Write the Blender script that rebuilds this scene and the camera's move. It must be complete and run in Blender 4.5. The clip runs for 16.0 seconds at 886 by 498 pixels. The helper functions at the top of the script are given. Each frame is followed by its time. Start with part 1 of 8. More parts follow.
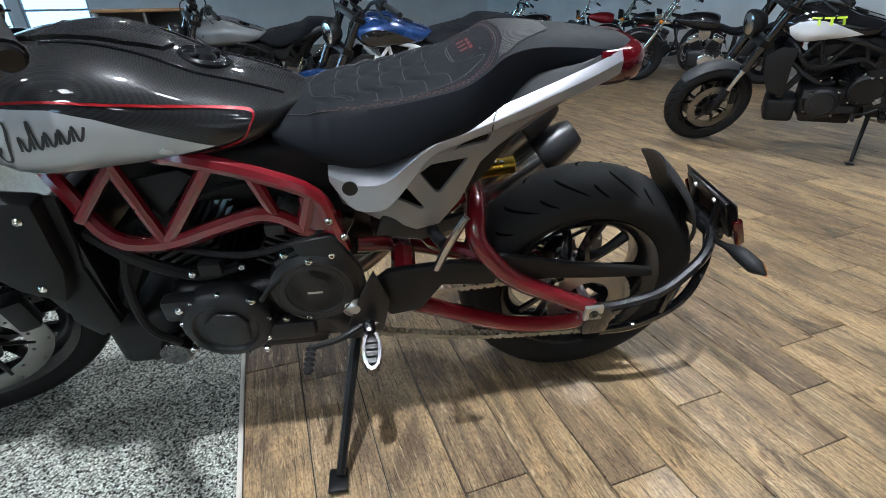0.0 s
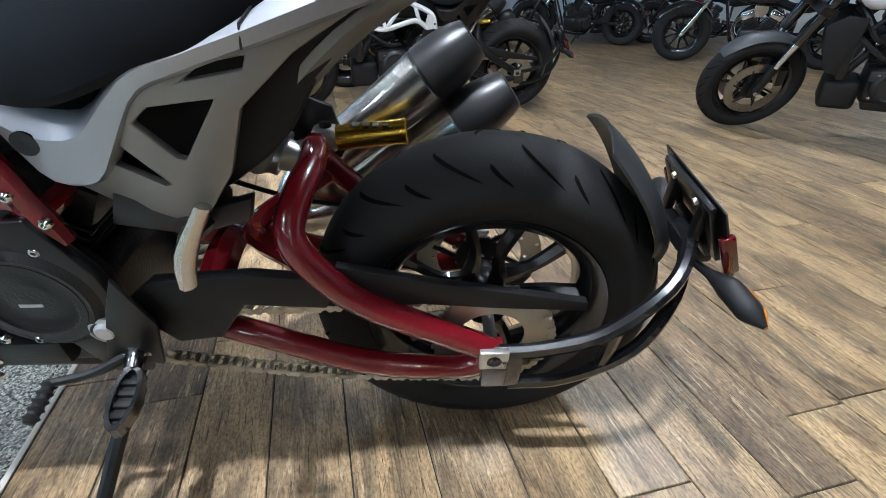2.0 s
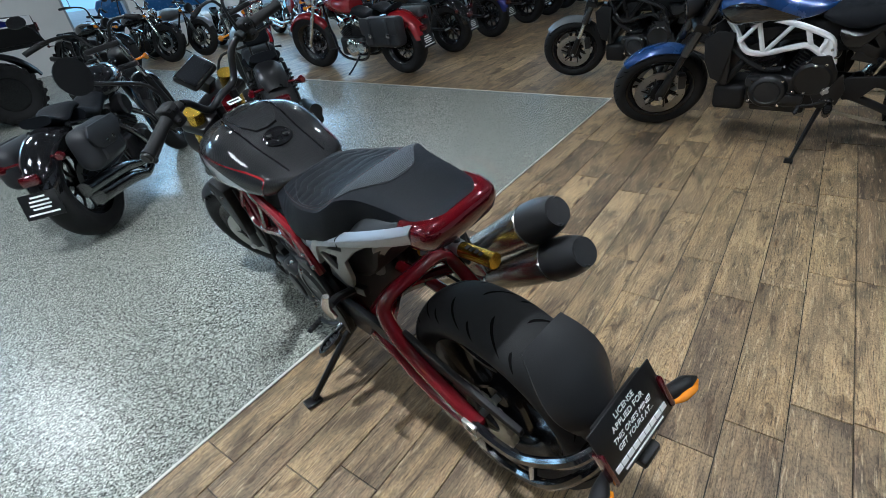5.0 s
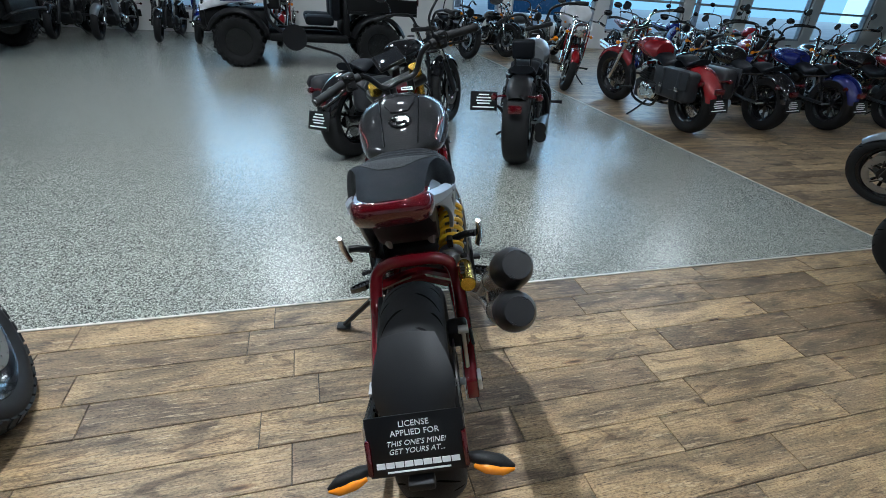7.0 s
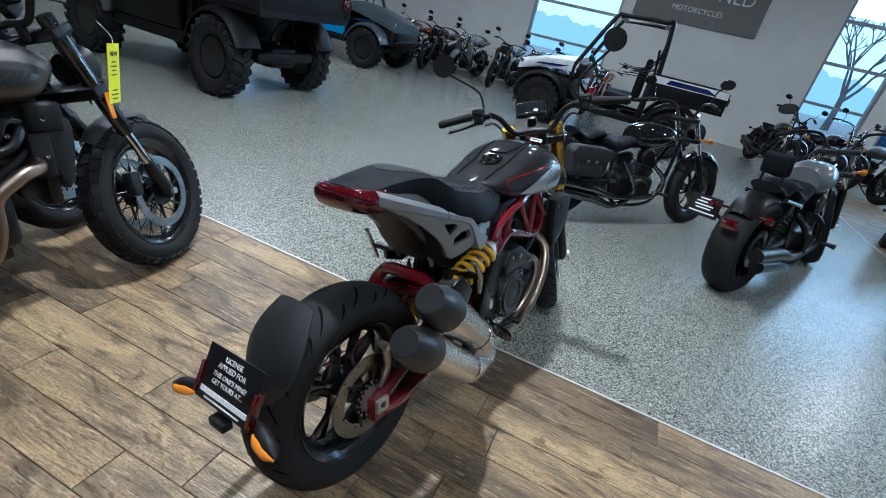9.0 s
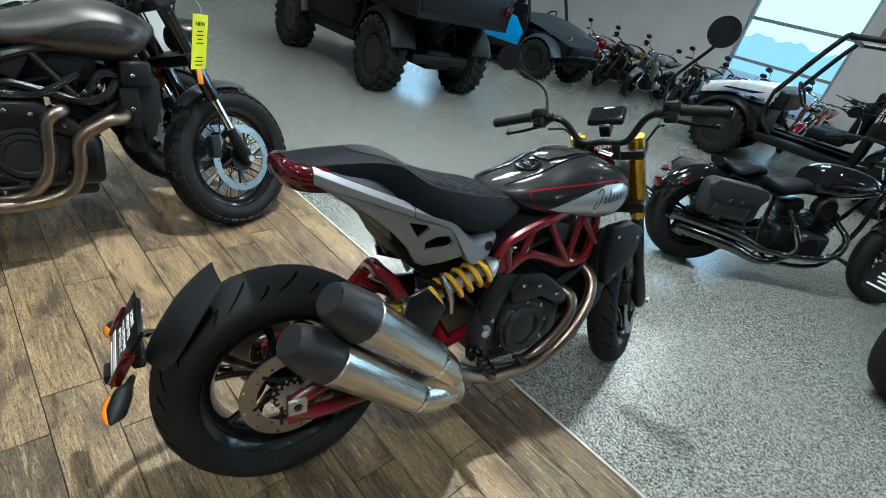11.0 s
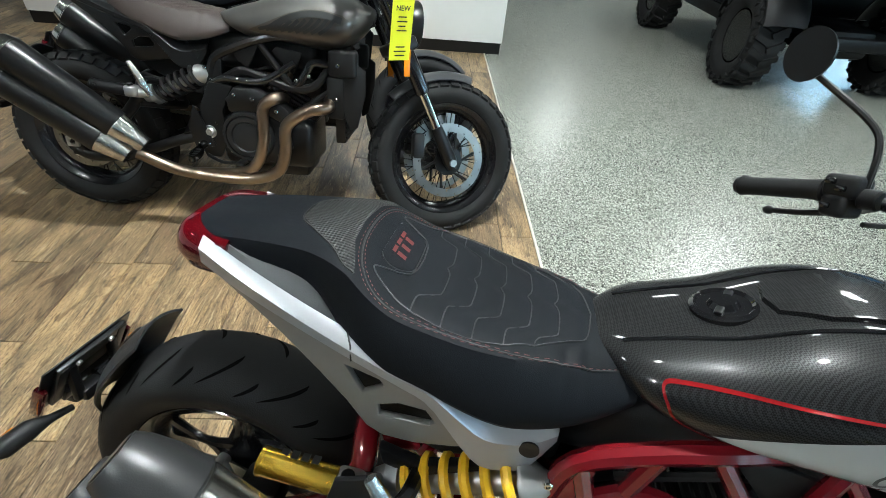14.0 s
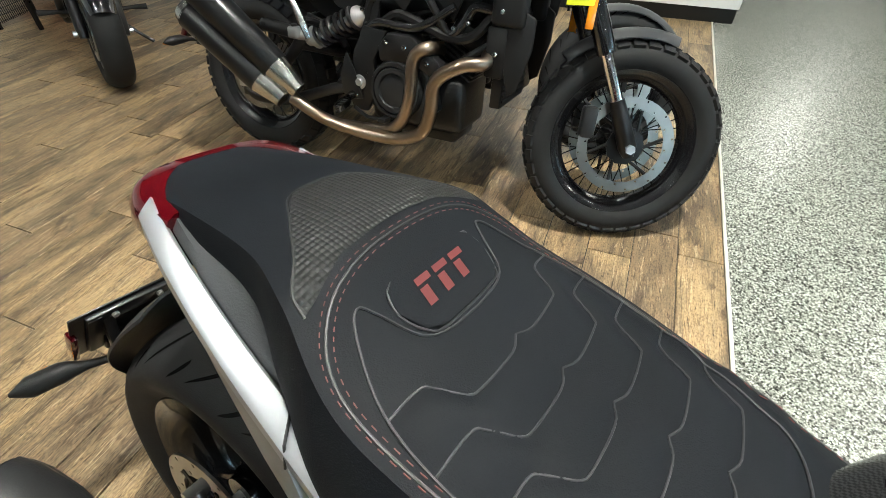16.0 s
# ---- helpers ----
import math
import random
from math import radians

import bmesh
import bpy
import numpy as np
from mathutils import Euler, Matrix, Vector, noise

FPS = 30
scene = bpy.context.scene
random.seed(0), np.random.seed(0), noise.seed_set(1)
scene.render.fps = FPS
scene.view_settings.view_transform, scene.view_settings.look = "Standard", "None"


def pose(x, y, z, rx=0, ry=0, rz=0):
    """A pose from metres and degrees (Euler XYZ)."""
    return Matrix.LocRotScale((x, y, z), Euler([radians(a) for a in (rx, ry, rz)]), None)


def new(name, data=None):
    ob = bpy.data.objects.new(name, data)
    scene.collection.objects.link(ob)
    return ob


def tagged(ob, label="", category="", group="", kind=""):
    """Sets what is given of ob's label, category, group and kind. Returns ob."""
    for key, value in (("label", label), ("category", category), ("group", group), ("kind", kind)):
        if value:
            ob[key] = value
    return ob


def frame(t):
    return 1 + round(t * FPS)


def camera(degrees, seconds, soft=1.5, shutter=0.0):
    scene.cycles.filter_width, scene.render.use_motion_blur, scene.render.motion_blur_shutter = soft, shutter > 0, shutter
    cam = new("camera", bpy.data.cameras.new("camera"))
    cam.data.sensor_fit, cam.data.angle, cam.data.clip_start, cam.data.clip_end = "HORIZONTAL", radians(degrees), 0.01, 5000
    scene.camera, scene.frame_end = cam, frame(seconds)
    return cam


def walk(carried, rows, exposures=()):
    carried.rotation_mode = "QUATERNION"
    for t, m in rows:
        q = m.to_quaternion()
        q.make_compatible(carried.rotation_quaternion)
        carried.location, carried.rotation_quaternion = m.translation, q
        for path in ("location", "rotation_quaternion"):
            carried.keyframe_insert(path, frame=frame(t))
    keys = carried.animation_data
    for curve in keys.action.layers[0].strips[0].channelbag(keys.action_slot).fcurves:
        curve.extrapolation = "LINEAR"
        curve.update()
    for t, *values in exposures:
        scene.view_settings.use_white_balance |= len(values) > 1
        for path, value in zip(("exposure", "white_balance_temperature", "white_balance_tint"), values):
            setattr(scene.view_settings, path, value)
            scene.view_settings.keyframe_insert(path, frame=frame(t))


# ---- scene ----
cam = camera(86.0, 16.0, 0.6)
# seconds, eye, Euler XYZ in degrees
PATH = [
    (0.0, 0.6149, -0.2101, 0.9424, 63.52, 1.32, -109.63),
    (0.5, 0.7277, -0.3262, 0.8929, 63.56, 0.78, -110.25),
    (1.0, 0.7895, -0.4181, 0.8487, 63.08, 0.26, -110.40),
    (1.5, 0.8238, -0.5330, 0.8098, 62.71, -0.07, -108.89),
    (2.0, 0.8601, -0.6391, 0.8052, 61.21, -0.41, -104.35),
    (2.5, 0.8749, -0.7900, 0.8860, 59.37, 1.21, -97.75),
    (3.0, 0.8916, -0.8751, 1.0194, 55.99, 3.19, -88.61),
    (3.5, 0.8352, -0.9727, 1.1203, 56.23, 4.05, -79.18),
    (4.0, 0.7556, -1.0728, 1.2165, 56.67, 5.63, -70.17),
    (6.5, 1.1215, -1.7981, 1.3360, 59.60, 0.18, -27.75),
    (7.0, 1.2871, -1.8961, 1.3501, 60.70, -3.72, -14.91),
    (7.5, 1.5059, -1.9793, 1.3565, 61.58, -6.56, -0.67),
    (8.0, 1.6995, -2.0027, 1.3591, 62.84, -9.61, 10.28),
    (8.5, 1.9074, -1.9511, 1.3520, 63.33, -11.27, 17.78),
    (11.0, 2.4302, -1.4100, 1.3426, 59.87, -13.35, 46.82),
    (11.5, 2.4308, -1.2406, 1.3371, 58.04, -12.01, 52.66),
    (12.0, 2.3522, -1.0637, 1.3536, 56.08, -10.22, 58.44),
    (12.5, 2.2586, -0.9046, 1.3666, 54.64, -8.63, 65.43),
    (13.0, 2.2214, -0.7609, 1.3683, 53.59, -7.11, 73.03),
    (13.5, 2.1860, -0.6353, 1.3654, 52.56, -5.78, 81.25),
    (14.0, 2.0970, -0.5579, 1.3422, 51.11, -4.12, 89.09),
    (14.5, 1.9678, -0.4836, 1.3170, 49.83, -2.35, 96.02),
    (15.0, 1.8717, -0.4481, 1.2483, 48.77, -0.98, 102.32),
    (15.5, 1.8205, -0.4502, 1.2024, 48.02, 0.07, 107.34),
    (16.0, 1.7860, -0.4709, 1.1693, 47.75, 0.53, 111.71),
]
EXPOSURES = [(0.0, -0.1, 5580, 8), (0.5, 0.04, 5560, 8), (2.0, 0.14, 5420, 8), (4.0, -0.28, 5380, 6), (6.5, -0.52, 5500, 5), (7.5, -0.55, 5250, 5), (8.5, -0.48, 5200, 7), (11.0, -0.32, 5550, 0), (12.5, -0.08, 5700, 0), (14.0, 0.0, 5850, 0), (16.0, 0.12, 6350, 2)]

walk(cam, [(t, pose(x, y, z, rx, ry, rz)) for t, x, y, z, rx, ry, rz in PATH], EXPOSURES)

# ---- world and light ----
world = bpy.data.worlds.new("sky")
scene.world = world
world.use_nodes = True
wn = world.node_tree.nodes
sky = wn.new("ShaderNodeTexSky")
sky.sky_type, sky.sun_disc, sky.sun_elevation, sky.sun_rotation = "NISHITA", False, radians(30), radians(200)
world.node_tree.links.new(sky.outputs[0], wn["Background"].inputs[0])
wn["Background"].inputs[1].default_value = 0.12


def area_lamp(name, m, sx, sy, watts, colour):
    data = bpy.data.lights.new(name, "AREA")
    data.shape, data.size, data.size_y, data.energy, data.color = "RECTANGLE", sx, sy, watts, colour
    ob = new(name, data)
    ob.matrix_world = m
    return ob


LAMPS = [(3.4, -3.0), (0.85, 0.0), (6.4, -0.9), (-2.7, -0.7), (3.3, -3.4), (0.4, -3.5), (6.8, -3.6), (-1.4, 2.8), (1.4, 3.2), (3.9, 3.4), (6.3, 3.2), (8.9, 1.0), (-4.2, 4.6), (0.8, 6.6), (7.4, 8.2), (8.8, 5.6), (-6.4, -1.2), (-10.0, 3.0), (0.15, -0.75)]
CEIL = 4.6
POWER = {0: 130, 1: 290, 18: 8, 2: 18, 3: 16, 4: 8, 5: 8, 6: 10, 7: 66, 8: 14, 9: 12, 10: 16, 11: 20, 12: 130, 13: 120, 14: 70, 15: 60, 16: 75, 17: 95}
for k, (lx, ly) in enumerate(LAMPS):
    area_lamp("ceiling_lamp", pose(lx, ly, CEIL - 0.32), *((0.9, 0.9) if k in (7, 12, 13, 16, 17) else (0.15, 0.15)), POWER.get(k, 30), (1.0, 0.96, 0.9))
for wx0, wx1 in ((-12.6, -10.4), (-1.3, 0.75), (5.0, 9.0), (9.45, 13.8)):
    area_lamp("window_daylight", pose((wx0 + wx1) / 2, 11.25, 3.45, 90, 0, 180), wx1 - wx0, 0.9, 32 * (wx1 - wx0), (0.6, 0.82, 1.0))


# ---- materials ----
def nodes_of(name):
    m = bpy.data.materials.new(name)
    m.use_nodes = True
    return m, m.node_tree.nodes, m.node_tree.links, m.node_tree.nodes["Principled BSDF"]


def mk(name, colour, rough=0.5, metal=0.0, coat=0.0, vary=0.12, scale=9.0, bump=0.0, bump_scale=200.0, emit=0.0, spec=0.5):
    """A surface with two scales of change: broad smudges in colour and gloss, fine relief."""
    m, n, l, p = nodes_of(name)
    co = n.new("ShaderNodeTexCoord")
    big = n.new("ShaderNodeTexNoise")
    big.inputs["Scale"].default_value, big.inputs["Detail"].default_value = scale, 6
    l.new(co.outputs["Object"], big.inputs["Vector"])
    ramp = n.new("ShaderNodeMapRange")
    ramp.inputs[1].default_value, ramp.inputs[2].default_value = 0.3, 0.7
    ramp.inputs[3].default_value, ramp.inputs[4].default_value = 1 - vary, 1 + vary
    l.new(big.outputs["Fac"], ramp.inputs[0])
    mul = n.new("ShaderNodeVectorMath")
    mul.operation = "SCALE"
    mul.inputs[0].default_value = colour
    l.new(ramp.outputs[0], mul.inputs["Scale"])
    out = mul.outputs[0]
    l.new(out, p.inputs["Base Color"])
    rr = n.new("ShaderNodeMapRange")
    rr.inputs[3].default_value, rr.inputs[4].default_value = max(rough * 0.75, 0.02), min(rough * 1.3, 1)
    l.new(big.outputs["Fac"], rr.inputs[0])
    l.new(rr.outputs[0], p.inputs["Roughness"])
    p.inputs["Metallic"].default_value = metal
    p.inputs["Specular IOR Level"].default_value = spec
    p.inputs["Coat Weight"].default_value = coat
    p.inputs["Coat Roughness"].default_value = 0.05
    if bump:
        fine = n.new("ShaderNodeTexNoise")
        fine.inputs["Scale"].default_value, fine.inputs["Detail"].default_value = bump_scale, 3
        l.new(co.outputs["Object"], fine.inputs["Vector"])
        b = n.new("ShaderNodeBump")
        b.inputs["Strength"].default_value, b.inputs["Distance"].default_value = bump, 0.002
        l.new(fine.outputs["Fac"], b.inputs["Height"])
        l.new(b.outputs[0], p.inputs["Normal"])
    if emit:
        p.inputs["Emission Color"].default_value = (*colour, 1)
        p.inputs["Emission Strength"].default_value = emit
    return m


def flake_floor():
    m, n, l, p = nodes_of("epoxy_flake")
    co = n.new("ShaderNodeTexCoord")
    mixes = []
    for sc, seed in ((215.0, 0.0), (480.0, 5.0)):
        off = n.new("ShaderNodeVectorMath")
        off.inputs[1].default_value = (seed, seed * 2, 0)
        l.new(co.outputs["Object"], off.inputs[0])
        v = n.new("ShaderNodeTexVoronoi")
        v.inputs["Scale"].default_value = sc
        l.new(off.outputs[0], v.inputs["Vector"])
        sep = n.new("ShaderNodeSeparateColor")
        l.new(v.outputs["Color"], sep.inputs[0])
        mixes.append(sep)
    r = n.new("ShaderNodeValToRGB")
    e = r.color_ramp.elements
    e[0].position, e[0].color = 0.0, (0.035, 0.035, 0.032, 1)
    e[1].position, e[1].color = 1.0, (0.575, 0.59, 0.52, 1)
    for pos, c in ((0.2, (0.06, 0.06, 0.052, 1)), (0.27, (0.168, 0.173, 0.15, 1)), (0.55, (0.259, 0.268, 0.232, 1)), (0.66, (0.403, 0.416, 0.364, 1))):
        x = e.new(pos)
        x.color = c
    r.color_ramp.interpolation = "LINEAR"
    l.new(mixes[0].outputs[0], r.inputs[0])
    r2 = n.new("ShaderNodeValToRGB")
    e = r2.color_ramp.elements
    e[0].position, e[0].color = 0.1, (0.35, 0.35, 0.35, 1)
    e[1].position, e[1].color = 0.75, (1.2, 1.2, 1.2, 1)
    l.new(mixes[1].outputs[1], r2.inputs[0])
    mul = n.new("ShaderNodeMix")
    mul.data_type, mul.blend_type = "RGBA", "MULTIPLY"
    mul.inputs[0].default_value = 1.0
    l.new(r.outputs[0], mul.inputs[6])
    l.new(r2.outputs[0], mul.inputs[7])
    l.new(mul.outputs[2], p.inputs["Base Color"])
    w = n.new("ShaderNodeTexNoise")
    w.inputs["Scale"].default_value = 60.0
    l.new(co.outputs["Object"], w.inputs["Vector"])
    b = n.new("ShaderNodeBump")
    b.inputs["Strength"].default_value, b.inputs["Distance"].default_value = 0.22, 0.004
    l.new(w.outputs["Fac"], b.inputs["Height"])
    l.new(b.outputs[0], p.inputs["Normal"])
    p.inputs["Roughness"].default_value = 0.26
    return m


def plank_wood(name, per_island):
    m, n, l, p = nodes_of(name)
    co = n.new("ShaderNodeTexCoord")
    if per_island:
        rnd = n.new("ShaderNodeNewGeometry").outputs["Random Per Island"]
    else:
        rnd = n.new("ShaderNodeObjectInfo").outputs["Random"]
    geo = n.new("ShaderNodeNewGeometry")
    shift = n.new("ShaderNodeVectorMath")
    shift.operation = "SCALE"
    shift.inputs[0].default_value = (37.0, 53.0, 11.0)
    l.new(rnd, shift.inputs["Scale"])
    add = n.new("ShaderNodeVectorMath")
    l.new(geo.outputs["Position"], add.inputs[0])
    l.new(shift.outputs[0], add.inputs[1])

    def mapped(sx, sy):
        mp = n.new("ShaderNodeMapping")
        mp.inputs["Scale"].default_value = (sx, sy, 1)
        l.new(add.outputs[0], mp.inputs["Vector"])
        return mp

    def noise_at(sx, sy, detail, distort):
        t = n.new("ShaderNodeTexNoise")
        t.inputs["Scale"].default_value, t.inputs["Detail"].default_value, t.inputs["Distortion"].default_value = 1.0, detail, distort
        l.new(mapped(sx, sy).outputs[0], t.inputs["Vector"])
        return t

    def ramp(src, *stops):
        r = n.new("ShaderNodeValToRGB")
        e = r.color_ramp.elements
        e[0].position, e[0].color = stops[0][0], (*stops[0][1], 1)
        e[1].position, e[1].color = stops[-1][0], (*stops[-1][1], 1)
        for pos, c in stops[1:-1]:
            e.new(pos).color = (*c, 1)
        l.new(src, r.inputs[0])
        return r

    def mult(a, b, kind="MULTIPLY", fac=1.0):
        x = n.new("ShaderNodeMix")
        x.data_type, x.blend_type = "RGBA", kind
        if isinstance(fac, float):
            x.inputs[0].default_value = fac
        else:
            l.new(fac, x.inputs[0])
        l.new(a, x.inputs[6])
        l.new(b, x.inputs[7])
        return x.outputs[2]

    # each board has its own stain, with soft smoky smudges over it
    base = ramp(rnd, (0.0, (0.154, 0.112, 0.072)), (0.25, (0.223, 0.162, 0.100)), (0.5, (0.302, 0.221, 0.130)), (0.75, (0.242, 0.175, 0.103)), (1.0, (0.385, 0.283, 0.167)))
    broad = noise_at(2.4, 8.0, 5, 1.2)
    br = ramp(broad.outputs["Fac"], (0.32, (0.38, 0.37, 0.38)), (0.46, (0.82, 0.81, 0.8)), (0.6, (1.25, 1.22, 1.14)))
    col = mult(base.outputs[0], br.outputs[0])
    grain = noise_at(9.0, 200.0, 5, 0.5)
    gr = ramp(grain.outputs["Fac"], (0.3, (0.55, 0.53, 0.5)), (0.45, (0.96, 0.96, 0.96)), (0.68, (1.18, 1.17, 1.14)))
    col = mult(col, gr.outputs[0])
    # knots, and the growth rings drawn out round them along the board
    v = n.new("ShaderNodeTexVoronoi")
    v.inputs["Scale"].default_value, v.inputs["Randomness"].default_value = 1.0, 0.9
    l.new(mapped(1.5, 8.0).outputs[0], v.inputs["Vector"])
    wob = noise_at(5.0, 30.0, 3, 0.6)
    mad = n.new("ShaderNodeMath")
    mad.operation = "MULTIPLY_ADD"
    mad.inputs[1].default_value = 52.0
    l.new(v.outputs["Distance"], mad.inputs[0])
    wob_k = n.new("ShaderNodeMath")
    wob_k.operation = "MULTIPLY"
    wob_k.inputs[1].default_value = 9.0
    l.new(wob.outputs["Fac"], wob_k.inputs[0])
    l.new(wob_k.outputs[0], mad.inputs[2])
    sine = n.new("ShaderNodeMath")
    sine.operation = "SINE"
    l.new(mad.outputs[0], sine.inputs[0])
    rings_ = ramp(sine.outputs[0], (0.0, (1.0, 1.0, 1.0)), (0.5, (0.62, 0.56, 0.5)), (1.0, (1.2, 1.17, 1.1)))
    mask = noise_at(1.5, 5.0, 3, 0.4)
    mr = ramp(mask.outputs["Fac"], (0.42, (0.1, 0.1, 0.1)), (0.6, (0.72, 0.72, 0.72)))
    col = mult(col, rings_.outputs[0], fac=mr.outputs[0])
    # pale rubbed streaks and dark worn ones
    streak = noise_at(10.0, 95.0, 8, 1.0)
    sr = ramp(streak.outputs["Fac"], (0.58, (0, 0, 0)), (0.66, (0.38, 0.38, 0.38)))
    pale = n.new("ShaderNodeRGB")
    pale.outputs[0].default_value = (0.62, 0.5, 0.33, 1)
    col = mult(col, pale.outputs[0], "MIX", sr.outputs[0])
    worn = noise_at(4.0, 13.0, 7, 1.6)
    wr = ramp(worn.outputs["Fac"], (0.34, (0.5, 0.46, 0.43)), (0.4, (1, 1, 1)))
    col = mult(col, wr.outputs[0])
    # short dark checks and fine specks
    check = noise_at(16.0, 300.0, 6, 0.8)
    cr = ramp(check.outputs["Fac"], (0.34, (0.3, 0.27, 0.24)), (0.4, (1, 1, 1)))
    col = mult(col, cr.outputs[0])
    speck = noise_at(110.0, 210.0, 4, 0.3)
    sp = ramp(speck.outputs["Fac"], (0.34, (0.62, 0.6, 0.57)), (0.5, (1, 1, 1)), (0.66, (1.22, 1.2, 1.15)))
    col = mult(col, sp.outputs[0])
    kr = ramp(v.outputs["Distance"], (0.03, (0.16, 0.12, 0.095)), (0.06, (0.6, 0.5, 0.42)), (0.1, (1, 1, 1)))
    col = mult(col, kr.outputs[0])
    l.new(col, p.inputs["Base Color"])
    rr = n.new("ShaderNodeMapRange")
    rr.inputs[3].default_value, rr.inputs[4].default_value = 0.3, 0.5
    l.new(grain.outputs["Fac"], rr.inputs[0])
    l.new(rr.outputs[0], p.inputs["Roughness"])
    b = n.new("ShaderNodeBump")
    b.inputs["Strength"].default_value, b.inputs["Distance"].default_value = 0.2, 0.002
    l.new(grain.outputs["Fac"], b.inputs["Height"])
    l.new(b.outputs[0], p.inputs["Normal"])
    return m


def carbon():
    m, n, l, p = nodes_of("carbon_fibre")
    co = n.new("ShaderNodeTexCoord")
    mp = n.new("ShaderNodeMapping")
    mp.inputs["Rotation"].default_value = (0, 0, radians(45))
    l.new(co.outputs["Object"], mp.inputs["Vector"])
    ck = n.new("ShaderNodeTexChecker")
    ck.inputs["Scale"].default_value = 420.0
    ck.inputs["Color1"].default_value = (0.004, 0.004, 0.0045, 1)
    ck.inputs["Color2"].default_value = (0.019, 0.019, 0.02, 1)
    l.new(mp.outputs[0], ck.inputs["Vector"])
    l.new(ck.outputs[0], p.inputs["Base Color"])
    rr = n.new("ShaderNodeMapRange")
    rr.inputs[3].default_value, rr.inputs[4].default_value = 0.3, 0.5
    l.new(ck.outputs["Fac"], rr.inputs[0])
    l.new(rr.outputs[0], p.inputs["Roughness"])
    p.inputs["Specular IOR Level"].default_value = 0.12
    p.inputs["Coat Weight"].default_value, p.inputs["Coat Roughness"].default_value = 0.8, 0.04
    return m


def grid_rubber():
    m, n, l, p = nodes_of("grip_mesh_vinyl")
    co = n.new("ShaderNodeTexCoord")
    v = n.new("ShaderNodeTexVoronoi")
    v.inputs["Scale"].default_value, v.inputs["Randomness"].default_value = 190.0, 0.0
    l.new(co.outputs["Object"], v.inputs["Vector"])
    r = n.new("ShaderNodeValToRGB")
    r.color_ramp.elements[0].position, r.color_ramp.elements[0].color = 0.2, (0.013, 0.013, 0.014, 1)
    r.color_ramp.elements[1].position, r.color_ramp.elements[1].color = 0.45, (0.003, 0.003, 0.003, 1)
    l.new(v.outputs["Distance"], r.inputs[0])
    l.new(r.outputs[0], p.inputs["Base Color"])
    b = n.new("ShaderNodeBump")
    b.invert = True
    b.inputs["Strength"].default_value, b.inputs["Distance"].default_value = 0.9, 0.003
    l.new(v.outputs["Distance"], b.inputs["Height"])
    l.new(b.outputs[0], p.inputs["Normal"])
    p.inputs["Roughness"].default_value = 0.5
    return m


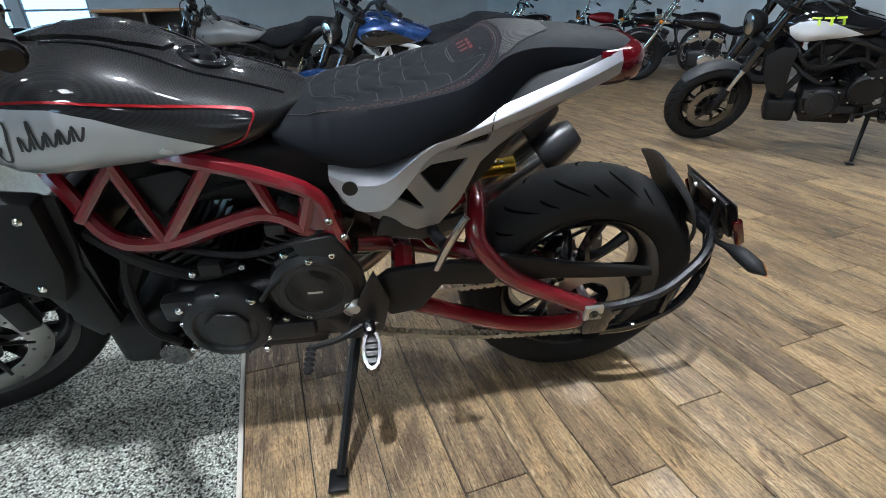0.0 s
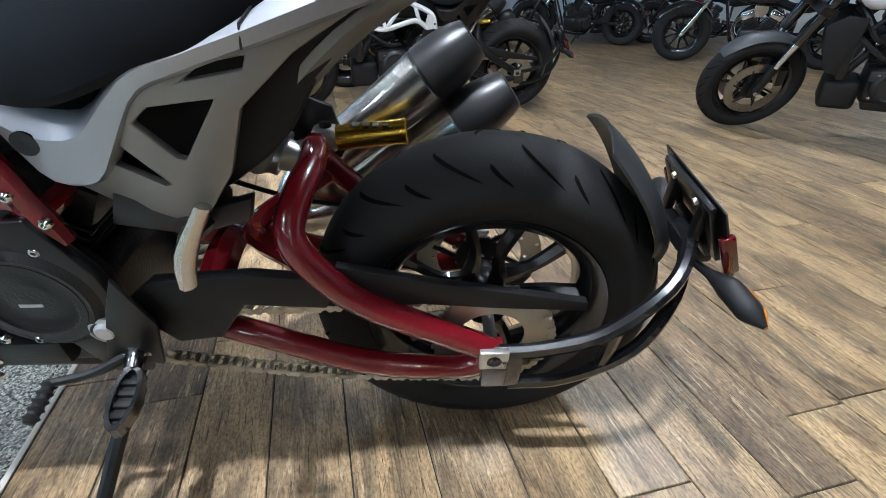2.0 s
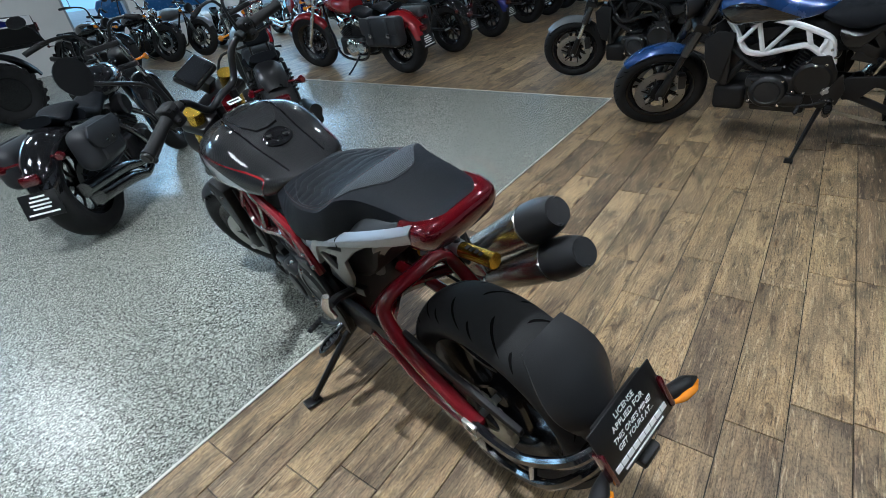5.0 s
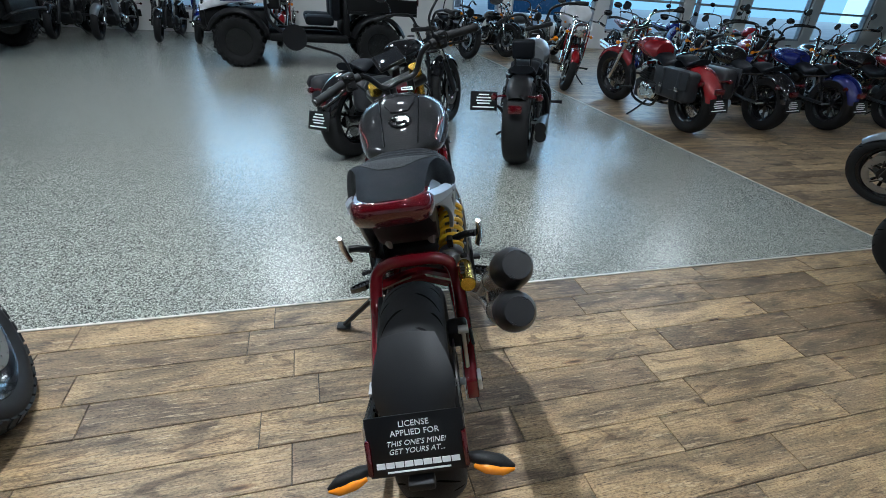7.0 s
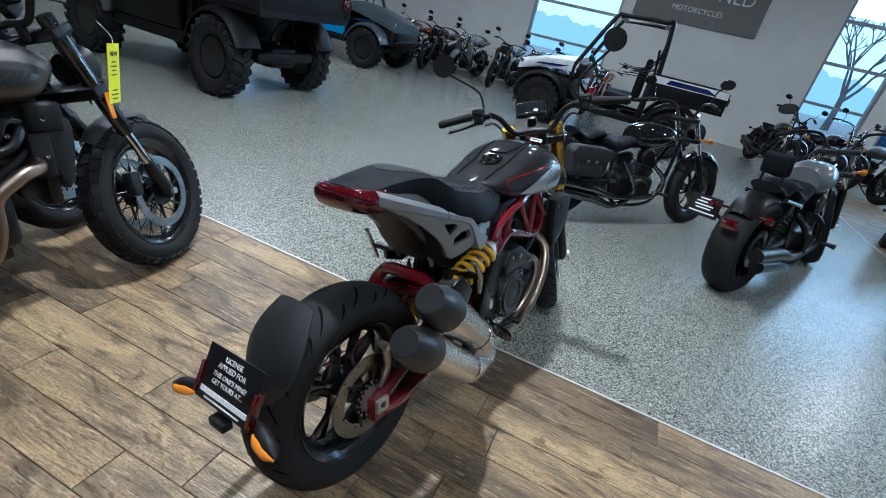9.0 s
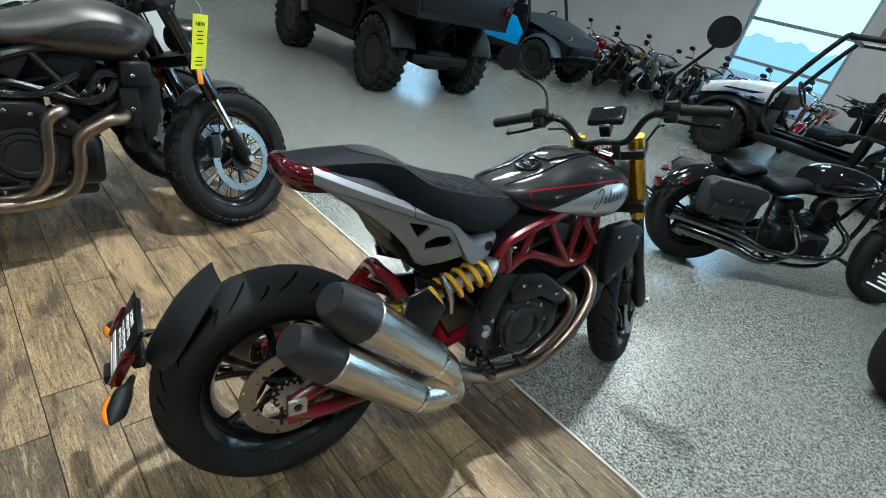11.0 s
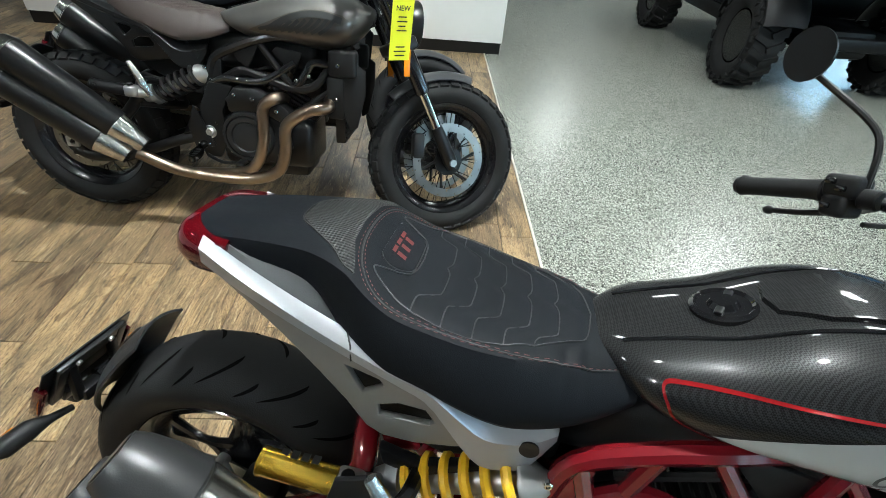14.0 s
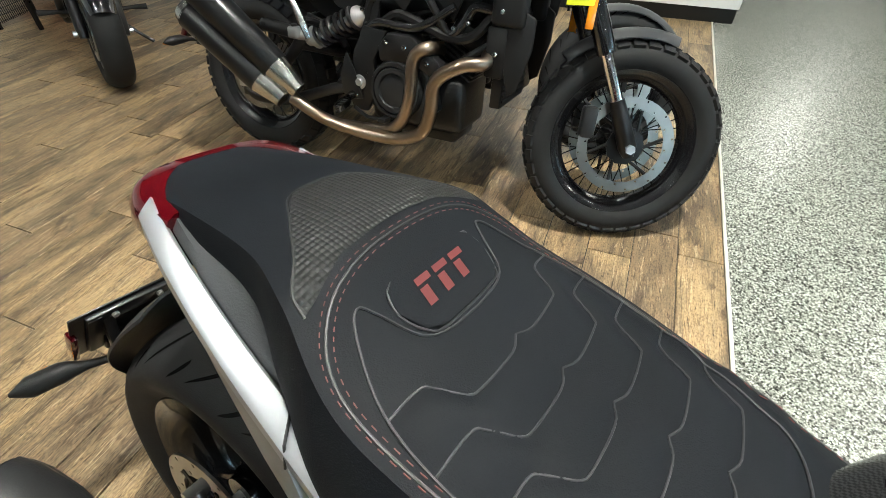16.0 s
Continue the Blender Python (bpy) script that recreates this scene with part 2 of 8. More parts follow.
M = dict(
    tyre=mk("tyre_rubber", (0.014, 0.014, 0.0145), 0.62, bump=0.3, bump_scale=500, vary=0.25, spec=0.2),
    rim=mk("black_rim_paint", (0.006, 0.006, 0.007), 0.2, coat=0.4, spec=0.4),
    black=mk("satin_black_paint", (0.006, 0.006, 0.0065), 0.3, bump=0.1, bump_scale=260, vary=0.3, spec=0.4),
    gloss=mk("gloss_black_paint", (0.008, 0.008, 0.009), 0.12, coat=1.0),
    cap=mk("satin_black_end_cap", (0.022, 0.022, 0.023), 0.34, bump=0.1, bump_scale=400, spec=0.5),
    plastic=mk("black_grained_plastic", (0.009, 0.009, 0.0095), 0.5, bump=0.25, bump_scale=600, spec=0.28),
    vinyl=mk("black_seat_vinyl", (0.0059, 0.007, 0.0094), 0.58, bump=0.22, bump_scale=700, vary=0.2, spec=0.13),
    brown=mk("brown_seat_vinyl", (0.042, 0.03, 0.026), 0.55, bump=0.35, bump_scale=700, vary=0.2),
    engine=mk("engine_black_casting", (0.006, 0.006, 0.0065), 0.32, bump=0.45, bump_scale=240, vary=0.35, spec=0.42),
    cover=mk("grey_engine_cover", (0.022, 0.0225, 0.024), 0.36, vary=0.3, metal=0.4, bump=0.3, bump_scale=400),
    red=mk("frame_red_paint", (0.15, 0.006, 0.011), 0.2, coat=0.8, vary=0.1),
    silver=mk("silver_panel_paint", (0.38, 0.39, 0.415), 0.36, metal=0.7, vary=0.05),
    greycast=mk("warm_grey_panel_paint", (0.228, 0.221, 0.209), 0.38, metal=0.45, vary=0.08, bump=0.1),
    white=mk("white_tank_paint", (0.72, 0.73, 0.74), 0.22, coat=0.7, vary=0.04),
    steel=mk("brushed_steel", (0.6, 0.59, 0.56), 0.24, metal=1.0, vary=0.03, scale=5),
    chrome=mk("polished_chrome", (0.82, 0.82, 0.82), 0.08, metal=1.0, vary=0.04),
    alu=mk("bare_aluminium", (0.55, 0.55, 0.55), 0.3, metal=0.9, bump=0.1),
    disc=mk("brake_disc_steel", (0.33, 0.325, 0.31), 0.3, metal=1.0),
    header=mk("heat_tinted_steel", (0.33, 0.26, 0.2), 0.3, metal=1.0, vary=0.25, scale=6),
    gold=mk("gold_anodised", (0.62, 0.4, 0.05), 0.25, metal=0.9),
    yellow=mk("yellow_spring_paint", (0.75, 0.43, 0.015), 0.35, coat=0.4),
    chain=mk("chain_steel", (0.42, 0.39, 0.33), 0.35, metal=0.9),
    lens_red=mk("red_lens", (0.065, 0.0015, 0.004), 0.1, coat=1.0),
    amber=mk("amber_lens", (0.75, 0.24, 0.01), 0.15, coat=1.0),
    carbon=carbon(),
    mesh=grid_rubber(),
    stitch=mk("red_stitch_thread", (0.15, 0.045, 0.038), 0.7),
    trimgrey=mk("dark_grey_trim_plastic", (0.035, 0.037, 0.04), 0.45, bump=0.2, bump_scale=500),
    # near-black colour stands in for the shade down in the tread grooves
    sipe_shade=mk("tyre_groove_shade", (0.003, 0.003, 0.003), 0.9, spec=0.05),
    fendgrey=mk("charcoal_guard_plastic", (0.03, 0.031, 0.034), 0.4, spec=0.35),
    guardgrey=mk("dark_grey_guard_plastic", (0.016, 0.0165, 0.018), 0.45, bump=0.25, bump_scale=500),
    darkchrome=mk("smoked_chrome", (0.2, 0.2, 0.2), 0.15, metal=1.0),
    bark=mk("grey_winter_bark", (0.2, 0.2, 0.21), 0.9, vary=0.3, bump=0.5, bump_scale=60),
    panelsilver=mk("silver_white_tank_paint", (0.4, 0.41, 0.42), 0.24, metal=0.25, coat=0.6, vary=0.05),
    # paler grey cords carry the highlights along the seat's pleat grooves
    groove=mk("seat_groove_highlight", (0.02, 0.02, 0.022), 0.5),
    glass=mk("dark_screen_glass", (0.01, 0.011, 0.013), 0.06, coat=1.0),
    mirror=mk("mirror_glass", (0.9, 0.9, 0.9), 0.02, metal=1.0, vary=0.0),
    lettering=mk("white_print", (0.8, 0.8, 0.8), 0.5, vary=0.03),
    ink=mk("black_print", (0.01, 0.01, 0.01), 0.5),
    redprint=mk("red_print", (0.11, 0.012, 0.011), 0.6),
    lime=mk("lime_print", (0.55, 0.75, 0.03), 0.4, vary=0.04),
    tag=mk("yellow_price_card", (0.82, 0.83, 0.02), 0.5, vary=0.06),
    blue=mk("blue_metallic_paint", (0.012, 0.045, 0.16), 0.25, metal=0.3, coat=1.0),
    cobalt=mk("cobalt_blue_paint", (0.006, 0.012, 0.13), 0.22, metal=0.2, coat=1.0),
    maroon=mk("candy_red_paint", (0.24, 0.008, 0.012), 0.2, metal=0.2, coat=1.0),
    titan=mk("titanium_grey_paint", (0.105, 0.1, 0.094), 0.42, metal=0.5, coat=0.12, vary=0.1),
    grey=mk("slate_grey_paint", (0.16, 0.17, 0.18), 0.3, metal=0.4, coat=0.8),
    leather=mk("black_saddlebag_leather", (0.016, 0.017, 0.02), 0.5, bump=0.4, bump_scale=260),
    utv_blue=mk("bright_blue_plastic", (0.012, 0.25, 0.6), 0.35, coat=0.3),
    utv_black=mk("utv_black_plastic", (0.006, 0.006, 0.0065), 0.42, bump=0.3, bump_scale=300, spec=0.2),
    utv_white=mk("utv_white_plastic", (0.75, 0.76, 0.78), 0.35),
    utv_grey=mk("utv_slate_plastic", (0.045, 0.06, 0.072), 0.4, coat=0.3),
    bronze=mk("bronze_tank_paint", (0.075, 0.062, 0.052), 0.3, metal=0.5, coat=0.5),
    wall=mk("grey_wall_paint", (0.72, 0.72, 0.7), 0.7, bump=0.15, bump_scale=150, vary=0.06, scale=1.5),
    wallside=mk("charcoal_panel_paint", (0.2, 0.2, 0.19), 0.6, bump=0.1, vary=0.08),
    ceiling=mk("dark_ceiling_paint", (0.045, 0.045, 0.047), 0.8, vary=0.15, scale=1.0),
    strip=mk("pale_floor_trim", (0.6, 0.57, 0.5), 0.35, metal=0.3),
    frame=mk("grey_window_frame", (0.34, 0.37, 0.4), 0.4, metal=0.3),
    flake=flake_floor(),
    plank=plank_wood("plank_vinyl", False),
    planks=plank_wood("plank_vinyl_far", True),
    counterwood=mk("honey_wood_top", (0.36, 0.2, 0.085), 0.4, coat=0.3, vary=0.2, scale=4),
    joint=mk("dark_floor_joint", (0.03, 0.025, 0.02), 0.7),
)


# ---- mesh tools (x to the right of a bike, y ahead, z up) ----
def mesh_of(name, bm, material, smooth=38):
    me = bpy.data.meshes.new(name)
    bmesh.ops.recalc_face_normals(bm, faces=bm.faces)
    bm.to_mesh(me)
    bm.free()
    for mt in (material if isinstance(material, (list, tuple)) else [material]):
        me.materials.append(mt)
    if smooth:
        me.polygons.foreach_set("use_smooth", [True] * len(me.polygons))
        me.set_sharp_from_angle(angle=radians(smooth))
    return me


def part(name, bm, material, parent, label="", smooth=38):
    ob = new(name, mesh_of(name, bm, material, smooth))
    ob.parent = parent
    if label:
        tagged(ob, label)
    return ob


def thing(name, label, category, m, group="", kind=""):
    ob = new(name)
    ob.matrix_basis = m
    ob.empty_display_size = 0.1
    return tagged(ob, label, category, group, kind)


def whole(name, bm, material, label, category, group="", kind="", smooth=38, m=None):
    ob = new(name, mesh_of(name, bm, material, smooth))
    if m is not None:
        ob.matrix_basis = m
    return tagged(ob, label, category, group, kind)


def V(*a):
    return Vector(a)


def join(*bms):
    out = bmesh.new()
    for b in bms:
        me = bpy.data.meshes.new("tmp")
        b.to_mesh(me)
        b.free()
        out.from_mesh(me)
        bpy.data.meshes.remove(me)
    return out


def moved(bm, m):
    bm.transform(m)
    return bm


def box(x0, x1, y0, y1, z0, z1, bevel=0.0, seg=2):
    bm = bmesh.new()
    bmesh.ops.create_cube(bm, size=1.0)
    for v in bm.verts:
        v.co = V((x0 + x1) / 2 + v.co.x * (x1 - x0), (y0 + y1) / 2 + v.co.y * (y1 - y0), (z0 + z1) / 2 + v.co.z * (z1 - z0))
    if bevel:
        bmesh.ops.bevel(bm, geom=list(bm.edges), offset=bevel, segments=seg, affect="EDGES", profile=0.5)
    return bm


def rings(bm, loops, closed=True, cap=True, wrap=False):
    """Skins a list of loops of points."""
    vs = [[bm.verts.new(p) for p in lp] for lp in loops]
    n = len(vs[0])
    pairs = list(zip(vs, vs[1:])) + ([(vs[-1], vs[0])] if wrap else [])
    for a, b in pairs:
        for i in range(n if closed else n - 1):
            j = (i + 1) % n
            bm.faces.new((a[i], a[j], b[j], b[i]))
    if cap and closed and not wrap:
        bm.faces.new(list(reversed(vs[0])))
        bm.faces.new(vs[-1])
    return bm


def smooth_path(pts, steps=5, closed=False):
    """A Catmull-Rom line through the points."""
    pts = [Vector(p) for p in pts]
    out = []
    n = len(pts)
    rng = range(n if closed else n - 1)
    for i in rng:
        p0 = pts[(i - 1) % n] if closed or i > 0 else pts[0] * 2 - pts[1]
        p1, p2 = pts[i], pts[(i + 1) % n]
        p3 = pts[(i + 2) % n] if closed or i + 2 < n else pts[-1] * 2 - pts[-2]
        for s in range(steps):
            t = s / steps
            out.append(0.5 * (2 * p1 + (p2 - p0) * t + (2 * p0 - 5 * p1 + 4 * p2 - p3) * t * t + (3 * p1 - p0 - 3 * p2 + p3) * t ** 3))
    if not closed:
        out.append(pts[-1])
    return out


def tube(pts, r, seg=10, steps=5, closed=False, flat=1.0):
    """A round tube along a smooth line; r may be a list, one for each given point."""
    line = smooth_path(pts, steps, closed) if steps > 1 else [Vector(p) for p in pts]
    m = len(line)
    if isinstance(r, (list, tuple)):
        rad = [np.interp(i / max(m - 1, 1) * (len(r) - 1), range(len(r)), r) for i in range(m)]
    else:
        rad = [r] * m
    bm = bmesh.new()
    loops, up = [], None
    for i, p in enumerate(line):
        a = line[i - 1] if i > 0 else (line[-1] if closed else p)
        b = line[i + 1] if i + 1 < m else (line[0] if closed else p)
        d = (b - a).normalized()
        if up is None:
            up = d.orthogonal().normalized()
        up = (up - d * up.dot(d)).normalized()
        side = d.cross(up)
        loops.append([p + (up * math.cos(k * math.tau / seg) * flat + side * math.sin(k * math.tau / seg)) * rad[i] for k in range(seg)])
    return rings(bm, loops, cap=not closed, wrap=closed)


def cyl(p0, p1, r0, r1=None, seg=16, bevel=0.0):
    r1 = r0 if r1 is None else r1
    p0, p1 = Vector(p0), Vector(p1)
    if not bevel:
        return tube([p0, p1], [r0, r1], seg, 1)
    d = (p1 - p0).normalized() * bevel
    return tube([p0, p0 + d, p1 - d, p1], [r0 - bevel, r0, r1, r1 - bevel], seg, 1)


def lathe(profile, seg=48, wrap=False, cap=True):
    """Turns (x, radius) points about the x axis."""
    bm = bmesh.new()
    loops = [[V(x, r * math.cos(k * math.tau / seg), r * math.sin(k * math.tau / seg)) for k in range(seg)] for x, r in profile]
    return rings(bm, loops, wrap=wrap, cap=cap)


def plate(outline, x0, x1, holes=(), bevel=0.0, bend=None):
    """A plate cut to an outline of (y, z) points, with holes, thick from x0 to x1; bend(y, z) shifts it in x."""
    bm = bmesh.new()
    edges = []
    for poly in (outline, *holes):
        vs = [bm.verts.new((x0, y, z)) for y, z in poly]
        edges += [bm.edges.new((vs[i], vs[(i + 1) % len(vs)])) for i in range(len(vs))]
    bmesh.ops.triangle_fill(bm, edges=edges, use_beauty=True, use_dissolve=False)
    faces = list(bm.faces)
    ret = bmesh.ops.extrude_face_region(bm, geom=faces)
    for g in ret["geom"]:
        if isinstance(g, bmesh.types.BMVert):
            g.co.x = x1
    bmesh.ops.recalc_face_normals(bm, faces=bm.faces)
    if bevel:
        sharp = [e for e in bm.edges if len(e.link_faces) == 2 and e.calc_face_angle(0) > 1.0]
        bmesh.ops.bevel(bm, geom=sharp, offset=bevel, segments=2, affect="EDGES", profile=0.5)
    if bend:
        for v in bm.verts:
            v.co.x += bend(v.co.y, v.co.z)
    return bm


def curve_at(table, y):
    return float(np.interp(y, [a for a, _ in table], [b for _, b in table]))


def spline_at(table, y):
    """A smooth value between the rows of a table."""
    xs = [a for a, _ in table]
    ys = [b for _, b in table]
    if y <= xs[0]:
        return ys[0]
    if y >= xs[-1]:
        return ys[-1]
    i = max(k for k in range(len(xs)) if xs[k] <= y)
    i = min(i, len(xs) - 2)
    h = xs[i + 1] - xs[i]
    t = (y - xs[i]) / h
    slope = lambda k: (ys[min(k + 1, len(ys) - 1)] - ys[max(k - 1, 0)]) / (xs[min(k + 1, len(xs) - 1)] - xs[max(k - 1, 0)])
    m0, m1 = slope(i) * h, slope(i + 1) * h
    return (2 * t ** 3 - 3 * t * t + 1) * ys[i] + (t ** 3 - 2 * t * t + t) * m0 + (-2 * t ** 3 + 3 * t * t) * ys[i + 1] + (t ** 3 - t * t) * m1


def lathe_at(c, profile, seg=24):
    return moved(lathe(profile, seg), Matrix.Translation(c))


def writing(text, size, material, m, parent, name="lettering", shear=0.0, depth=0.0006):
    """Letters in the built-in font, turned into a mesh; they lie in x and y of the pose m."""
    cu = bpy.data.curves.new("letters", "FONT")
    cu.body, cu.size, cu.align_x, cu.extrude, cu.shear, cu.resolution_u = text, size, "CENTER", depth, shear, 3
    tmp = new("letters", cu)
    bpy.context.view_layer.update()
    me = bpy.data.meshes.new_from_object(tmp.evaluated_get(bpy.context.evaluated_depsgraph_get()))
    bpy.data.objects.remove(tmp)
    me.transform(m)
    me.materials.clear()
    me.materials.append(material)
    ob = new(name, me)
    ob.parent = parent
    return ob


# ---- the hall ----
X1, WEST, EAST, SOUTH, NORTH = 5.04, -20.0, 20.0, -9.0, 11.0
whole("floor_flake", box(WEST, X1, 0.0, NORTH, -0.06, 0.0), M["flake"], "grey epoxy flake showroom floor with a satin gloss", "floor", kind="structure", smooth=0)
wood = whole("floor_wood", join(box(WEST, EAST, SOUTH, 0.0, -0.06, -0.007), box(X1, EAST, 0.0, NORTH, -0.06, -0.007)), M["joint"], "rustic brown wood-look plank floor with knots", "floor", kind="structure", smooth=0)
whole("trim", join(box(WEST, X1 + 0.006, -0.006, 0.006, -0.002, 0.003, 0.001), box(X1 - 0.006, X1 + 0.006, 0.006, NORTH, -0.002, 0.003, 0.001)), M["strip"], "thin pale metal strip between two floors", "floor trim", kind="structure")

# walls with window openings on the north side
BAYS = [(-12.6, -10.4), (-1.3, 0.75), (5.0, 6.25), (6.6, 9.05), (9.45, 11.87), (12.18, 13.8), (14.2, 16.5), (16.9, 19.0)]
SILL, HEAD = 0.45, 4.05
pieces, cur = [], WEST
for a, b in BAYS:
    pieces += [box(cur, a, NORTH, NORTH + 0.25, 0, CEIL), box(a, b, NORTH, NORTH + 0.25, 0, SILL), box(a, b, NORTH, NORTH + 0.25, HEAD, CEIL)]
    cur = b
pieces.append(box(cur, EAST, NORTH, NORTH + 0.25, 0, CEIL))
whole("wall_north", join(*pieces), M["wall"], "grey painted wall with tall window openings", "wall", kind="structure", smooth=0)
whole("wall_west", box(WEST - 0.2, WEST, SOUTH, NORTH + 0.25, 0, CEIL), M["wall"], "grey painted showroom wall", "wall", kind="structure", smooth=0)
EAST_BAYS = [(4.6, 6.4), (6.7, 8.6)]
pieces, cur = [], SOUTH
for a, b in EAST_BAYS:
    pieces += [box(EAST, EAST + 0.2, cur, a, 0, CEIL), box(EAST, EAST + 0.2, a, b, 0, SILL), box(EAST, EAST + 0.2, a, b, HEAD, CEIL)]
    cur = b
pieces.append(box(EAST, EAST + 0.2, cur, NORTH + 0.25, 0, CEIL))
whole("wall_east", join(*pieces), M["wall"], "grey painted wall with two tall windows", "wall", kind="structure", smooth=0)
whole("wall_south", box(WEST, EAST, SOUTH - 0.2, SOUTH, 0, CEIL), M["wall"], "grey painted showroom wall", "wall", kind="structure", smooth=0)
whole("ceiling", box(WEST - 0.2, EAST + 0.2, SOUTH - 0.2, NORTH + 0.25, CEIL, CEIL + 0.2), M["ceiling"], "dark painted showroom ceiling", "ceiling", kind="structure", smooth=0)

pane_mat, pn, pl, pp = nodes_of("window_glass")
pp.inputs["Base Color"].default_value = (0.85, 0.95, 1.0, 1)
pp.inputs["Roughness"].default_value, pp.inputs["Transmission Weight"].default_value, pp.inputs["IOR"].default_value = 0.02, 1.0, 1.02
for k, (a, b) in enumerate(BAYS):
    w = thing("window_%d" % (k + 1), "tall shopfront window with grey frame and cross bars", "window", pose(0, 0, 0), kind="structure")
    bars = [box(a, a + 0.06, NORTH + 0.05, NORTH + 0.17, SILL, HEAD), box(b - 0.06, b, NORTH + 0.05, NORTH + 0.17, SILL, HEAD)]
    for z in (SILL, 1.25, 2.05, 2.85, HEAD - 0.06):
        bars.append(box(a + 0.06, b - 0.06, NORTH + 0.06, NORTH + 0.16, z, z + 0.06))
    part("window_frame", join(*bars), M["frame"], w, smooth=0)
    for z0, z1 in ((SILL + 0.06, 1.25), (1.31, 2.05), (2.11, 2.85), (2.91, HEAD - 0.06)):
        pane = part("pane", box(a + 0.06, b - 0.06, NORTH + 0.1, NORTH + 0.106, z0, z1), pane_mat, w, smooth=0)
        pane.visible_shadow = False

for k, (a, b) in enumerate(EAST_BAYS):
    w = thing("window_%d" % (len(BAYS) + k + 1), "tall shopfront window with grey frame and cross bars", "window", pose(0, 0, 0), kind="structure")
    bars = [box(EAST + 0.04, EAST + 0.14, y, y + 0.06, SILL, HEAD) for y in (a, b - 0.06)]
    bars += [box(EAST + 0.05, EAST + 0.13, a + 0.06, b - 0.06, z, z + 0.06) for z in (SILL, 1.25, 2.05, 2.85, HEAD - 0.06)]
    part("window_frame", join(*bars), M["frame"], w, smooth=0)
    for z0, z1 in ((SILL + 0.06, 1.25), (1.31, 2.05), (2.11, 2.85), (2.91, HEAD - 0.06)):
        pane = part("pane", box(EAST + 0.09, EAST + 0.096, a + 0.06, b - 0.06, z0, z1), pane_mat, w, smooth=0)
        pane.visible_shadow = False

# outside: ground and a pale winter sky
out_ground = mk("pale_outdoor_paving", (0.55, 0.56, 0.58), 0.9, vary=0.1, scale=0.5)
whole("ground", join(box(-60, 80, NORTH + 0.3, 90, -0.3, -0.1), box(EAST + 0.25, 80, -40, NORTH + 0.3, -0.3, -0.1)), out_ground, "pale paved ground outside the windows", "ground", kind="structure", smooth=0)
glow, gn, gl, gp = nodes_of("winter_sky_glow")
gp.inputs["Base Color"].default_value = (0, 0, 0, 1)
gp.inputs["Emission Color"].default_value, gp.inputs["Emission Strength"].default_value = (0.66, 0.87, 1.0, 1), 2.0
whole("backdrop", join(box(-70, 90, 60, 60.1, -0.1, 40), box(79.8, 79.9, -40, 60, -0.1, 40)), glow, "bright pale blue winter sky beyond the windows", "backdrop", kind="structure", smooth=0)

# haze and daylight on the far woods are put in as flat blue glow
hill, hn, hl, hp = nodes_of("blue_haze_glow")
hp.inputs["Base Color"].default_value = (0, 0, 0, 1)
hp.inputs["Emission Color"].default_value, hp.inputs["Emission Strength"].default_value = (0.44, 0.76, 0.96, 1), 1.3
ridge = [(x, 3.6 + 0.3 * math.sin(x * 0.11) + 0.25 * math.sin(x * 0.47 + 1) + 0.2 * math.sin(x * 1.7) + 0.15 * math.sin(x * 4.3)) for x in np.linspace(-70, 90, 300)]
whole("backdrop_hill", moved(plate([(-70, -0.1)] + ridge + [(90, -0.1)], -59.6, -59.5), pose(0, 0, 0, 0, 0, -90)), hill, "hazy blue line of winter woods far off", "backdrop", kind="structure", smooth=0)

# lights under the ceiling
lamp_glow, gn, gl, gp = nodes_of("lamp_diffuser")
gp.inputs["Emission Color"].default_value, gp.inputs["Emission Strength"].default_value = (1.0, 0.93, 0.82, 1), 10.0
for i, (lx, ly) in enumerate(LAMPS):
    lamp = thing("ceiling_light", "white square high-bay light hanging under a dark ceiling", "ceiling light", pose(lx, ly, CEIL - 0.3), "ceiling lights")
    part("housing", join(box(-0.14, 0.14, -0.14, 0.14, 0.0, 0.1, 0.01), cyl((-0.1, 0, 0.1), (-0.1, 0, 0.3), 0.006, seg=6), cyl((0.1, 0, 0.1), (0.1, 0, 0.3), 0.006, seg=6)), M["white"], lamp)
    part("diffuser", box(-0.12, 0.12, -0.12, 0.12, -0.012, 0.0), lamp_glow, lamp, smooth=0)

# counter wall beside the planks
counter = thing("partition", "low grey panel partition with a black kick base", "partition", pose(-2.51, 0.15, 0))
part("panel", box(-0.5, 0.0, -4.2, 0.0, 0.1, 1.15, 0.008), M["wall"], counter)
part("kick_base", box(-0.49, -0.012, -4.19, -0.012, 0.0, 0.1), M["black"], counter, "black kick base")
part("cap", box(-0.52, 0.02, -4.22, 0.02, 1.15, 1.19, 0.006), M["wallside"], counter)

# sign on the north wall
sign = thing("wall_sign", "dark wall sign with white lettering about pre owned motorcycles", "sign", pose(2.3, NORTH - 0.03, 2.75))
part("board", box(-1.3, 1.3, -0.02, 0.03, -0.55, 0.55, 0.01), M["wallside"], sign)
writing("PRE OWNED", 0.36, M["lettering"], pose(0, -0.022, 0.0, 90, 0, 0), sign)
writing("MOTORCYCLES", 0.15, M["lettering"], pose(0, -0.022, -0.3, 90, 0, 0), sign)

# what stands outside the windows
van_blue = mk("deep_blue_van_paint", (0.02, 0.09, 0.2), 0.25, coat=0.8)


